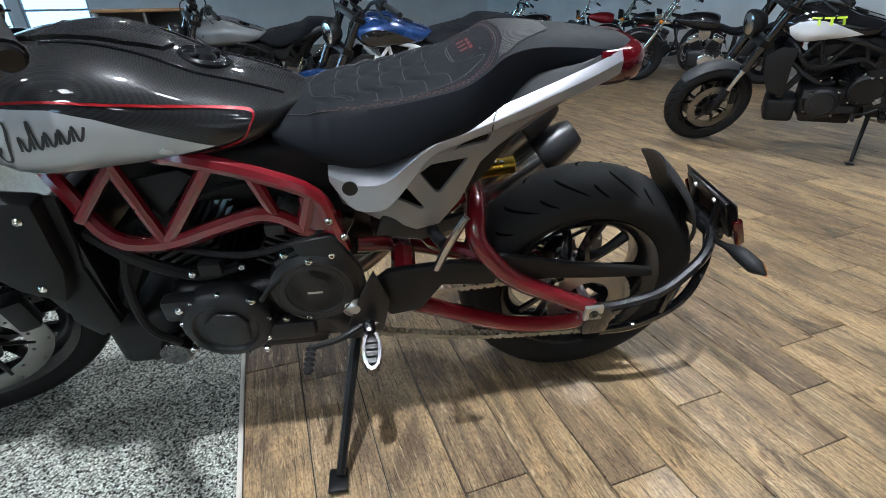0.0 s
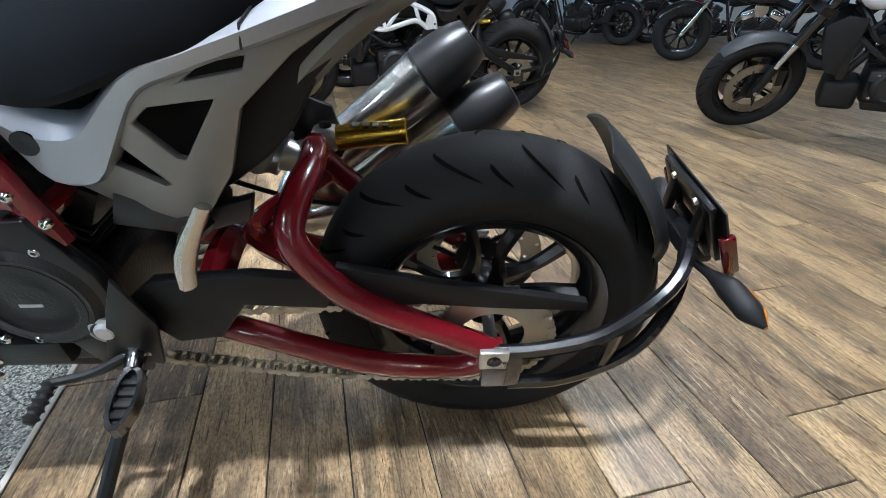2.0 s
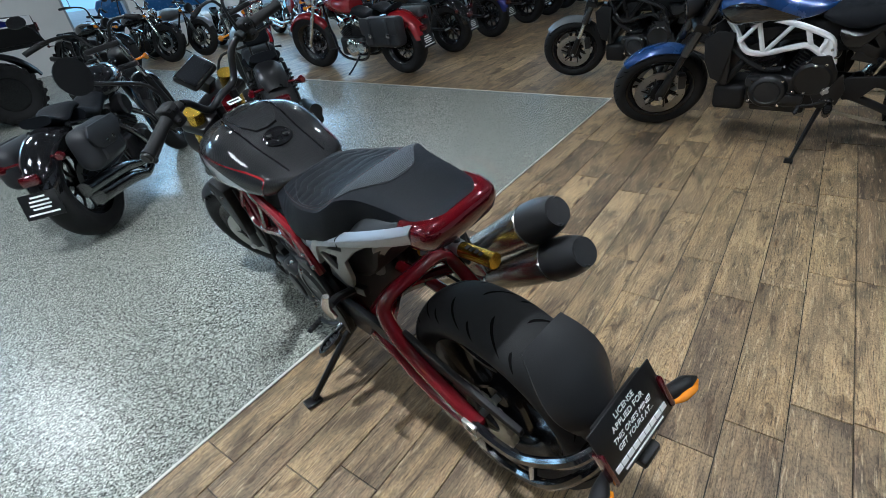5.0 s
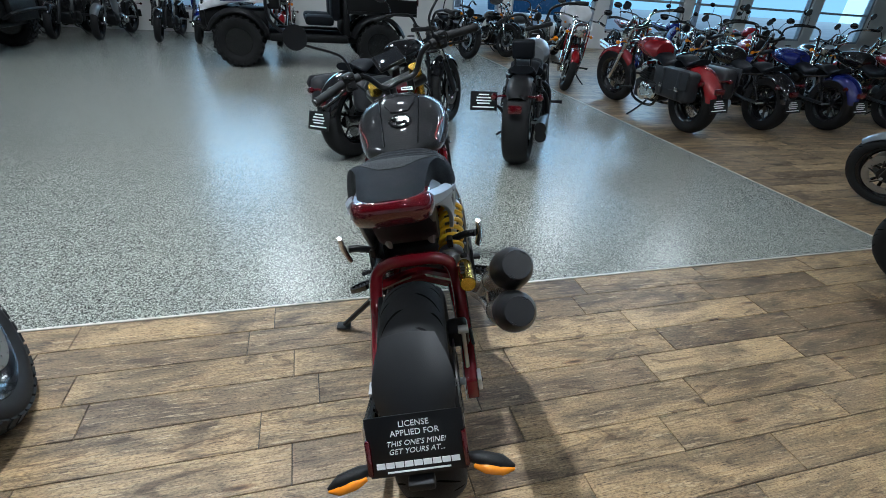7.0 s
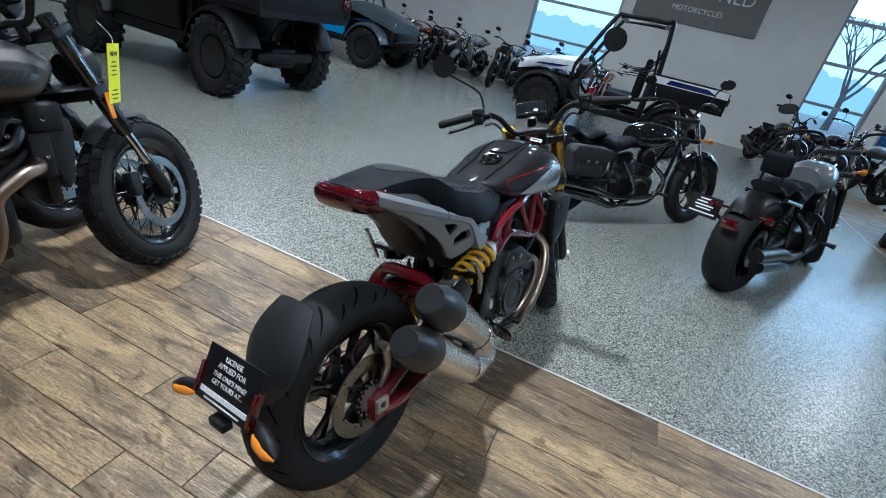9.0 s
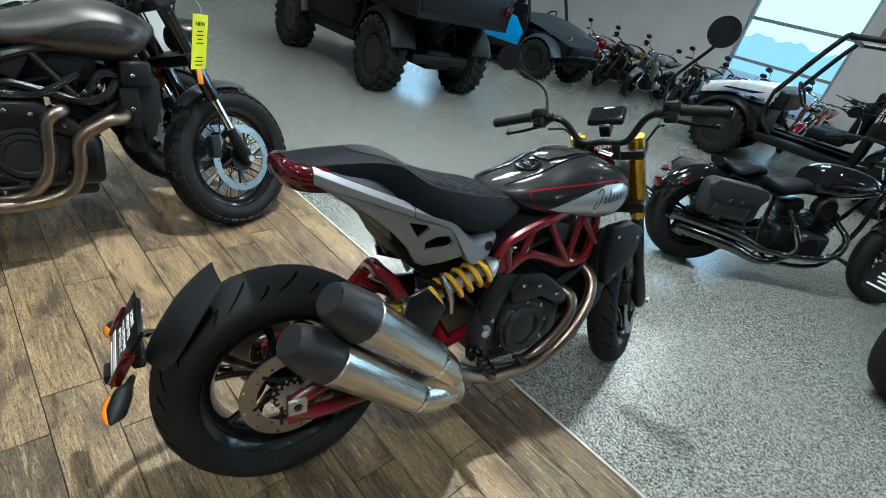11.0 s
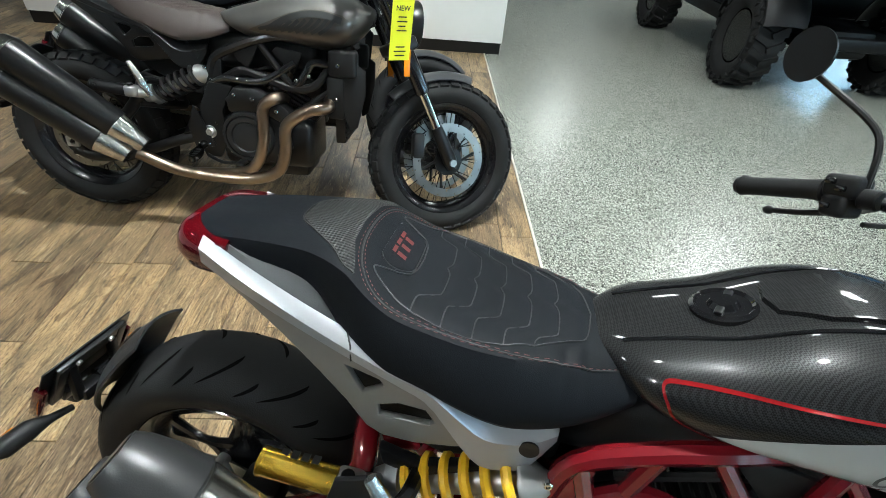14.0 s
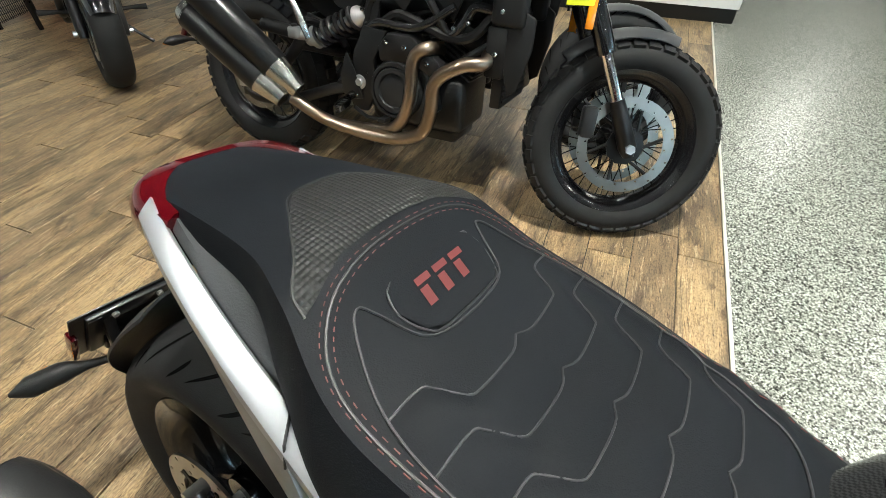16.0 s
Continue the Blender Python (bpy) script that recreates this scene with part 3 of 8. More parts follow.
def bare_tree(m, height, seed):
    """A leafless tree: trunk and limbs that fork into twigs."""
    rnd = random.Random(seed)
    tree = thing("tree", "bare winter tree with thin twigs beyond the windows", "tree", m, "bare trees")
    limbs = []

    def grow(p, d, length, r, depth):
        q = p + d * length
        limbs.append(tube([p, p + d * length * 0.5 + V(rnd.uniform(-0.05, 0.05), rnd.uniform(-0.05, 0.05), 0) * length, q], [r, r * 0.85, r * 0.65], 6, 2))
        if depth == 0:
            return
        for k in range(3 if depth > 1 else 4):
            axis = V(rnd.uniform(-1, 1), rnd.uniform(-1, 1), rnd.uniform(-0.3, 0.3)).normalized()
            nd = (d + axis * rnd.uniform(0.45, 0.85) + V(0, 0, 0.18)).normalized()
            grow(q, nd, length * rnd.uniform(0.6, 0.8), r * 0.6, depth - 1)
    part("trunk", tube([(0, 0, -0.1), (0.03, 0, height * 0.12), (0.0, 0.02, height * 0.26)], [height * 0.03, height * 0.022, height * 0.018], 8, 3), M["bark"], tree)
    for k in range(4):
        a = math.tau * k / 4 + rnd.random()
        grow(V(0, 0, height * (0.2 + 0.02 * k)), V(math.cos(a) * 0.5, math.sin(a) * 0.5, 0.85).normalized(), height * 0.24, height * 0.011, 3)
    tagged(part("crown", join(*limbs), M["bark"], tree), kind="stuff")


def van(m):
    v = thing("van", "deep blue passenger van parked outside the windows", "van", m)
    part("body", plate([(-2.3, 0.35), (-2.35, 1.0), (-2.2, 1.75), (-1.9, 1.9), (0.7, 1.88), (1.35, 1.25), (2.2, 1.05), (2.35, 0.8), (2.3, 0.35)], -0.92, 0.92, bevel=0.09), van_blue, v)
    for s in (-1, 1):
        for a, b, c, d in ((-2.0, -1.0, 1.15, 1.7), (-0.9, 0.0, 1.15, 1.7), (0.1, 0.85, 1.15, 1.65)):
            part("side_window", plate([(a, c), (b, c), (b - 0.05, d), (a + 0.05, d)], s * 0.915, s * 0.925), M["glass"], v)
        for y in (-1.45, 1.45):
            wv_ = part("wheel", lathe_at((s * 0.78, y, 0.33), [(-0.1, 0.2), (-0.1, 0.32), (0.1, 0.32), (0.1, 0.2)], 24), M["tyre"], v)
            part("rim", lathe_at((s * 0.8, y, 0.33), [(-0.08, 0.2), (0.08, 0.2), (0.085, 0.02)], 20), M["alu"], wv_)
        part("headlight", box(s * 0.62 - 0.14, s * 0.62 + 0.14, 2.25, 2.34, 0.72, 0.88, 0.03), M["chrome"], v)
    part("windscreen", plate([(0.74, 1.86), (1.33, 1.28), (1.345, 1.295), (0.76, 1.88)], -0.78, 0.78), M["glass"], v)


van(pose(13.2, 24.0, -0.1, 0, 0, 60))
for tx, ty, th, sd in ((17.6, 25.0, 6.5, 3), (21.5, 30.0, 8.0, 5), (12.0, 34.0, 8.0, 8), (26.0, 27.0, 7.0, 11)):
    bare_tree(pose(tx, ty, -0.1), th, sd)

# sales counter beyond the bikes on the planks
desk = thing("sales_counter", "wood topped sales counter with open shelves below", "counter", pose(10.7, 1.5, 0, 0, 0, 4))
part("top", box(-0.36, 0.36, -0.72, 0.72, 1.06, 1.11, 0.006), M["counterwood"], desk, "honey coloured wooden top")
part("back_panel", box(0.28, 0.32, -0.68, 0.68, 0.02, 1.06), M["wallside"], desk)
for y in (-0.68, -0.02, 0.64):
    part("upright", box(-0.32, 0.28, y, y + 0.04, 0.0, 1.06), M["wallside"], desk)
for y0 in (-0.64, 0.02):
    for z in (0.1, 0.58):
        part("shelf", box(-0.31, 0.28, y0, y0 + 0.62, z, z + 0.025), M["counterwood"], desk)
tote = thing("storage_box", "small yellow plastic storage box on a counter shelf", "box", pose(10.58, 1.2, 0.605, 0, 0, 8))
part("body", join(box(-0.14, 0.14, -0.19, 0.19, 0.0, 0.2, 0.015)), M["tag"], tote)
part("lid", box(-0.15, 0.15, -0.2, 0.2, 0.2, 0.225, 0.008), M["black"], tote, "black lid")

# low stands at the end of the plank aisle
stand = thing("display_stand", "low black mesh display stand on the planks", "display stand", pose(-0.75, -4.95, 0, 0, 0, 20))
for sx in (-1, 1):
    for sy in (-1, 1):
        part("leg", box(sx * 0.2 - 0.012, sx * 0.2 + 0.012, sy * 0.16 - 0.012, sy * 0.16 + 0.012, 0.0, 0.36), M["black"], stand)
part("top", box(-0.215, 0.215, -0.175, 0.175, 0.36, 0.38, 0.004), M["black"], stand)
part("mesh_panel", join(*[box(-0.19 + 0.02 * k, -0.186 + 0.02 * k, -0.165, -0.16, 0.03, 0.36) for k in range(20)], *[box(-0.19, 0.19, -0.166, -0.161, 0.04 + 0.04 * k, 0.044 + 0.04 * k) for k in range(8)]), M["black"], stand, smooth=0)
cab = thing("tool_cabinet", "red steel tool cabinet beyond the plank aisle", "cabinet", pose(-1.5, -5.6, 0, 0, 0, 20))
part("body", box(-0.4, 0.4, -0.25, 0.25, 0.08, 0.85, 0.01), M["maroon"], cab)
for k in range(4):
    dr = part("drawer", box(-0.37, 0.37, 0.25, 0.262, 0.12 + 0.18 * k, 0.28 + 0.18 * k, 0.004), M["maroon"], cab)
    part("handle", box(-0.3, 0.3, 0.262, 0.285, 0.25 + 0.18 * k, 0.262 + 0.18 * k, 0.003), M["alu"], dr)
for sx in (-1, 1):
    part("caster", lathe_at((sx * 0.33, 0, 0.04), [(-0.015, 0.004), (-0.015, 0.04), (0.015, 0.04), (0.015, 0.004)], 16), M["tyre"], cab)


# ---- motorcycles ----
def circle(cy, cz, r, n=24, a0=0.0):
    return [(cy + r * math.cos(a0 + k * math.tau / n), cz + r * math.sin(a0 + k * math.tau / n)) for k in range(n)]


def tyre_mesh(R, w, rr, crown=0.055, seg=96):
    prof = [(-w * 0.33, rr - 0.004), (-w * 0.4, rr + 0.004)]
    n = 14
    for k in range(n + 1):
        a = radians(-104 + 208 * k / n)
        prof.append((w / 2 * math.sin(a), R - crown + crown * math.cos(a)))
    prof += [(w * 0.4, rr + 0.004), (w * 0.33, rr - 0.004)]
    bm = lathe(prof, seg, wrap=True)
    return bm


def tread_blocks(R, w, crown=0.055):
    """The knobs of an off-road tyre."""
    rows = ((0.0, 0.36, 40, 0.0), (-0.33, 0.24, 40, 0.5), (0.33, 0.24, 40, 0.5))
    extra = []
    for off, wide, count, ph in rows:
        tilt = -off * 1.15
        for k in range(count):
            b = box(-wide * w / 2, wide * w / 2, -0.0185, 0.0185, -0.008, 0.007)
            drop = crown * (1 - math.cos(math.asin(max(-1, min(1, 2 * off)))))
            b.transform(Matrix.Rotation(math.tau * (k + ph) / count, 4, "X") @ Matrix.Translation((off * w, 0, R - drop)) @ Matrix.Rotation(-tilt * 1.6, 4, "Y"))
            extra.append(b)
    return join(*extra)


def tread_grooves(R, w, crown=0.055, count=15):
    """Curved strips laid on a road tyre, coloured near-black for the shade inside its sipes."""
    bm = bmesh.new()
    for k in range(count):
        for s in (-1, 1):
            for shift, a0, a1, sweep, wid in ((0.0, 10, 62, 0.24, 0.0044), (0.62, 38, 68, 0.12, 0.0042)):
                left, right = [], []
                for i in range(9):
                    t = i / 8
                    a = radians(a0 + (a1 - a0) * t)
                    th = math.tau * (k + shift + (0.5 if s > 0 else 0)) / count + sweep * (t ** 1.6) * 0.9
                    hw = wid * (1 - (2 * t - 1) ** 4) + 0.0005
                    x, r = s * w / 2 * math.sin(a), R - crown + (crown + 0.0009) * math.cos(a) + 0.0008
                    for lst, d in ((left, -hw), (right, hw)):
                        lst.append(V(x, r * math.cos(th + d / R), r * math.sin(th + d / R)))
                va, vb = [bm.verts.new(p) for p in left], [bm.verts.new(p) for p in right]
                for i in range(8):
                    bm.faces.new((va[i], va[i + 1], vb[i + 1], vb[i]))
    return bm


def disc_mesh(r, inner, x, thick=0.005, holes=24):
    hs = [circle(0, 0, inner, 20)]
    for k in range(holes):
        a = math.tau * k / holes
        d = (r + inner) / 2 + (0.3 if k % 2 else -0.3) * (r - inner)
        hs.append(circle(d * math.cos(a), d * math.sin(a), 0.0045, 6))
    return plate(circle(0, 0, r, 40), x - thick / 2, x + thick / 2, hs)


def wheel(bike, name, m, R, w, rr, kind="alloy", stripe=None, discs=(), knobs=False, sprocket=None, grooves=True, rim_mat=None, single=True):
    """A wheel turned about x at the origin and then set by m: rim part, with the tyre, discs and stripe under it."""
    rm = rim_mat or M["rim"]
    rim = lathe([(-w * 0.4, rr), (-w * 0.36, rr + 0.006), (-w * 0.3, rr - 0.012), (-w * 0.1, rr - 0.03), (w * 0.1, rr - 0.03), (w * 0.3, rr - 0.012), (w * 0.36, rr + 0.006), (w * 0.4, rr),
                 (w * 0.33, rr - 0.022), (w * 0.12, rr - 0.042), (-w * 0.12, rr - 0.042), (-w * 0.33, rr - 0.022)], 56, wrap=True)
    hub = lathe([(-0.055, 0.014), (-0.055, 0.036), (-0.03, 0.044), (0.03, 0.044), (0.055, 0.036), (0.055, 0.014)], 20, wrap=True)
    spokes = []
    if kind == "alloy":
        for k in range(5):
            for s in (-1, 1):
                arm = tube([(0.0, 0.03 * s, 0.035), (s * 0.012, 0.02 * s, rr * 0.45), (s * 0.02, s * 0.05, rr - 0.034)], [0.014, 0.0085, 0.0105], 6, 3, flat=1.5)
                spokes.append(moved(arm, Matrix.Rotation(math.tau * k / 5, 4, "X")))
    elif kind == "cast10":
        for k in range(10):
            arm = tube([(0, 0, 0.04), (0.01, 0, rr * 0.6), (0, 0, rr - 0.034)], [0.014, 0.008, 0.012], 6, 2, flat=1.6)
            spokes.append(moved(arm, Matrix.Rotation(math.tau * k / 10, 4, "X")))
    else:
        for k in range(36):
            s = 1 if k % 2 else -1
            a = math.tau * k / 36
            b = a + (0.55 if (k // 2) % 2 else -0.55)
            spokes.append(cyl((0.042 * s, 0.04 * math.cos(b), 0.04 * math.sin(b)), (0.006 * s, (rr - 0.036) * math.cos(a), (rr - 0.036) * math.sin(a)), 0.0021, seg=5))
    if single:
        body = part(name, moved(join(rim, hub), m), rm, bike)
        for sp in spokes:
            part("spoke", moved(sp, m), rm, body)
    else:
        body = part(name, moved(join(rim, hub, *spokes), m), rm, bike)
    part("tyre", moved(tyre_mesh(R, w, rr, min(0.055, w * 0.42)), m), M["tyre"], body, "black knobbly tyre" if knobs else "black road tyre")
    if knobs:
        tagged(part("tread", moved(tread_blocks(R, w, min(0.055, w * 0.42)), m), M["tyre"], body, smooth=0), kind="stuff")
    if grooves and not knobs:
        tagged(part("tread", moved(tread_grooves(R, w, min(0.055, w * 0.42)), m), M["sipe_shade"], body), kind="stuff")
    if stripe:
        part("rim_stripe", moved(join(*[lathe([(s * w * 0.385, rr - 0.001), (s * w * 0.375, rr + 0.0068), (s * w * 0.35, rr + 0.0055)], 56, cap=False) for s in (-1, 1)]), m), stripe, body)
    for x, r in discs:
        part("brake_disc", moved(disc_mesh(r, r * (0.79 if kind == "wire" else 0.68), x), m), M["disc"], body, "drilled steel brake disc")
        for kk in range(6):
            aa = math.tau * kk / 6
            part("disc_arm", moved(cyl((x, r * 0.36 * math.cos(aa), r * 0.36 * math.sin(aa)), (x, r * 0.77 * math.cos(aa + 0.3), r * 0.77 * math.sin(aa + 0.3)), 0.006, seg=6), m), M["black"], body)
        part("disc_carrier", moved(lathe([(x - 0.004, 0.03), (x - 0.003, r * 0.4), (x + 0.003, r * 0.4), (x + 0.004, 0.03)], 10), m), M["black"], body)
    if sprocket:
        x, r = sprocket
        teeth = []
        for k in range(40):
            a = math.tau * k / 40
            teeth += [(r * math.cos(a), r * math.sin(a)), ((r + 0.007) * math.cos(a + 0.06), (r + 0.007) * math.sin(a + 0.06))]
        part("sprocket", moved(plate(teeth, x - 0.003, x + 0.003, [circle(0, 0, r * 0.6, 20)]), m), M["chain"], body)
    part("axle", moved(join(cyl((-0.145, 0, 0), (0.145, 0, 0), 0.011, seg=12), cyl((0.13, 0, 0), (0.146, 0, 0), 0.016, seg=6)), m), M["alu"], body)
    return body


# the tank of the street tracker: rows of (y, value)
TK_TOP = [(0.63, 0.852), (0.68, 0.87), (0.74, 0.89), (0.80, 0.908), (0.88, 0.945), (0.96, 0.965), (1.05, 0.96), (1.14, 0.938), (1.21, 0.9)]
TK_BOT = [(0.63, 0.835), (0.68, 0.8), (0.74, 0.772), (0.82, 0.76), (0.95, 0.75), (1.07, 0.742), (1.12, 0.76), (1.17, 0.8), (1.21, 0.85)]
TK_W = [(0.63, 0.06), (0.68, 0.125), (0.74, 0.15), (0.84, 0.172), (0.95, 0.188), (1.05, 0.188), (1.12, 0.172), (1.17, 0.14), (1.21, 0.08)]


def tank_dims(y):
    return spline_at(TK_TOP, y), spline_at(TK_BOT, y), spline_at(TK_W, y)


def tank_x(y, z, n=2.5):
    """The tank's half width at a height."""
    zt, zb, w = tank_dims(y)
    zc = zb + 0.42 * (zt - zb)
    d = (z - zc) / ((zt - zc) if z > zc else (zc - zb))
    d = min(abs(d), 0.999)
    return w * (1 - d ** n) ** (1 / n)


def tank_mesh():
    loops = []
    for i in range(29):
        y = 0.63 + 0.58 * i / 28
        zt, zb, w = tank_dims(y)
        zc = zb + 0.42 * (zt - zb)
        lp = []
        for k in range(40):
            a = k * math.tau / 40
            c, s = math.cos(a), math.sin(a)
            x = w * math.copysign(abs(c) ** (2 / 2.5), c)
            z = zc + (zt - zc if s > 0 else zc - zb) * math.copysign(abs(s) ** (2 / 2.5), s)
            lp.append(V(x, y, z))
        loops.append(lp)
    return rings(bmesh.new(), loops)


def tank_patch(outline, side, lift=0.0015, cut=0.012):
    """A skin over the tank's side inside an outline of (y, z) points."""
    bm = bmesh.new()
    vs = [bm.verts.new((0, y, z)) for y, z in outline]
    es = [bm.edges.new((vs[i], vs[(i + 1) % len(vs)])) for i in range(len(vs))]
    bmesh.ops.triangle_fill(bm, edges=es, use_beauty=True)
    for axis, lo, hi in ((1, 0.6, 1.24), (2, 0.72, 0.98)):
        v = lo
        while v < hi:
            no, co = [0, 0, 0], [0, 0, 0]
            no[axis], co[axis] = 1, v
            bmesh.ops.bisect_plane(bm, geom=list(bm.verts) + list(bm.edges) + list(bm.faces), plane_co=co, plane_no=no)
            v += cut
    for v in bm.verts:
        v.co.x = side * (tank_x(v.co.y, v.co.z) + lift)
    return bm


def ribbon(points, side, half, lift):
    """A thin stripe over the tank's side along (y, z) points."""
    line = [p for p in smooth_path([(0, y, z) for y, z in points], 6)]
    bm = bmesh.new()
    up, dn = [], []
    for i, p in enumerate(line):
        d = (line[min(i + 1, len(line) - 1)] - line[max(i - 1, 0)]).normalized()
        nrm = V(0, -d.z, d.y)
        for lst, sgn in ((up, 1), (dn, -1)):
            q = p + nrm * half * sgn
            lst.append(bm.verts.new((side * (tank_x(q.y, q.z) + lift), q.y, q.z)))
    for i in range(len(line) - 1):
        bm.faces.new((up[i], up[i + 1], dn[i + 1], dn[i]))
    return bm


# the seat: rows of (y, value): centre height, lower edge, half width above and below
ST_TOP = [(0.0, 0.928), (0.08, 0.94), (0.15, 0.947), (0.22, 0.95), (0.265, 0.943), (0.30, 0.922), (0.34, 0.902), (0.40, 0.888), (0.48, 0.872), (0.56, 0.86), (0.64, 0.85), (0.685, 0.845)]
ST_LOW = [(0.0, 0.898), (0.15, 0.9), (0.22, 0.885), (0.27, 0.84), (0.32, 0.815), (0.40, 0.795), (0.50, 0.762), (0.56, 0.762), (0.62, 0.775), (0.685, 0.8)]
ST_WU = [(0.0, 0.078), (0.10, 0.09), (0.20, 0.104), (0.26, 0.126), (0.32, 0.148), (0.38, 0.154), (0.46, 0.151), (0.54, 0.134), (0.62, 0.108), (0.685, 0.086)]
ST_WL = [(0.0, 0.082), (0.10, 0.094), (0.20, 0.108), (0.26, 0.135), (0.32, 0.162), (0.38, 0.172), (0.46, 0.176), (0.54, 0.168), (0.62, 0.148), (0.685, 0.12)]


def seat_z(x, y):
    """The seat's upper surface."""
    w = spline_at(ST_WU, y)
    dish = -0.012 * max(0, 1 - abs((y - 0.45) / 0.16)) * (1 - min(1, abs(x) / w) ** 2)
    off = curve_at([(0.0, 0.03), (0.02, 0.037), (0.066, 0.035), (0.078, 0.03), (0.09, 0.01), (0.1, 0.002), (0.2, 0.0)], abs(x))
    ph = (y - off - 0.36) / 0.0437
    fade = max(0.0, min(1.0, (0.135 - abs(x)) / 0.012)) * max(0.0, min(1.0, (ph + 0.3) / 0.3)) * max(0.0, min(1.0, (0.612 - y) / 0.012))
    pillow = 0.0042 * (1 - (2 * (ph - math.floor(ph)) - 1) ** 2) * fade
    return spline_at(ST_TOP, y) - 0.016 * min(1.3, abs(x) / w) ** 3 + dish * 0.4 + pillow


def seat_mesh():
    loops = []
    for i in range(132):
        y = 0.685 * i / 131
        wu, wl, zl = spline_at(ST_WU, y), spline_at(ST_WL, y), spline_at(ST_LOW, y)
        half = []
        for k in range(25):
            x = wu * k / 24
            half.append((x, seat_z(x, y)))
        ze = half[-1][1]
        for k in range(1, 7):
            t = k / 6
            half.append((wu + (wl - wu) * math.sin(t * math.pi / 2), ze + (zl - ze) * (1 - math.cos(t * math.pi / 2)) * 0.25 + (zl - ze) * t * 0.75))
        half += [(wl * 0.96, zl - 0.01), (0.0, zl - 0.012)]
        lp = [V(x, y, z) for x, z in half] + [V(-x, y, z) for x, z in reversed(half[1:-1])]
        loops.append(lp)
    return rings(bmesh.new(), loops)


def seat_line(points, r, lift=0.0, steps=5, seg=6):
    """A cord on the seat along (x, y) points."""
    line = smooth_path([(x, y, 0) for x, y in points], steps)
    return tube([V(p.x, p.y, seat_z(p.x, p.y) + lift) for p in line], r, seg, 1)


def seat_patch(outline, lift, cut=0.01):
    bm = bmesh.new()
    vs = [bm.verts.new((x, y, 0)) for x, y in outline]
    es = [bm.edges.new((vs[i], vs[(i + 1) % len(vs)])) for i in range(len(vs))]
    bmesh.ops.triangle_fill(bm, edges=es, use_beauty=True)
    for axis, lo, hi in ((0, -0.16, 0.16), (1, 0.02, 0.68)):
        v = lo
        while v < hi:
            no, co = [0, 0, 0], [0, 0, 0]
            no[axis], co[axis] = 1, v
            bmesh.ops.bisect_plane(bm, geom=list(bm.verts) + list(bm.edges) + list(bm.faces), plane_co=co, plane_no=no)
            v += cut
    for v in bm.verts:
        v.co.z = seat_z(v.co.x, v.co.y) + lift
    return bm


def chain_link(wide):
    """Two waisted side plates and the roller between them."""
    outline = [(-0.0125, 0.003), (-0.0095, 0.0072), (-0.0055, 0.0072), (0.0, 0.0046), (0.0055, 0.0072), (0.0095, 0.0072), (0.0125, 0.003), (0.0125, -0.003), (0.0095, -0.0072), (0.0055, -0.0072), (0.0, -0.0046), (-0.0055, -0.0072), (-0.0095, -0.0072), (-0.0125, -0.003)]
    x = 0.0092 if wide else 0.0064
    return join(plate(outline, -x - 0.0018, -x), plate(outline, x, x + 0.0018), cyl((-0.0115, -0.008, 0), (0.0115, -0.008, 0), 0.0052, seg=8))


def steer_matrix(angle):
    """A turn about the steering head, to the left for a positive angle."""
    p, axis = V(0, 1.165, 0.98), V(0, -math.sin(radians(25.3)), math.cos(radians(25.3)))
    return Matrix.Translation(p) @ Matrix.Rotation(radians(angle), 4, axis) @ Matrix.Translation(-p)


def spring_mesh(p0, p1, r, wire, turns):
    p0, p1 = Vector(p0), Vector(p1)
    d = (p1 - p0).normalized()
    u = d.orthogonal().normalized()
    v = d.cross(u)
    n = int(turns * 14)
    return tube([p0 + (p1 - p0) * (i / n) + (u * math.cos(i * math.tau / 14) + v * math.sin(i * math.tau / 14)) * r for i in range(n + 1)], wire, 7, 1)


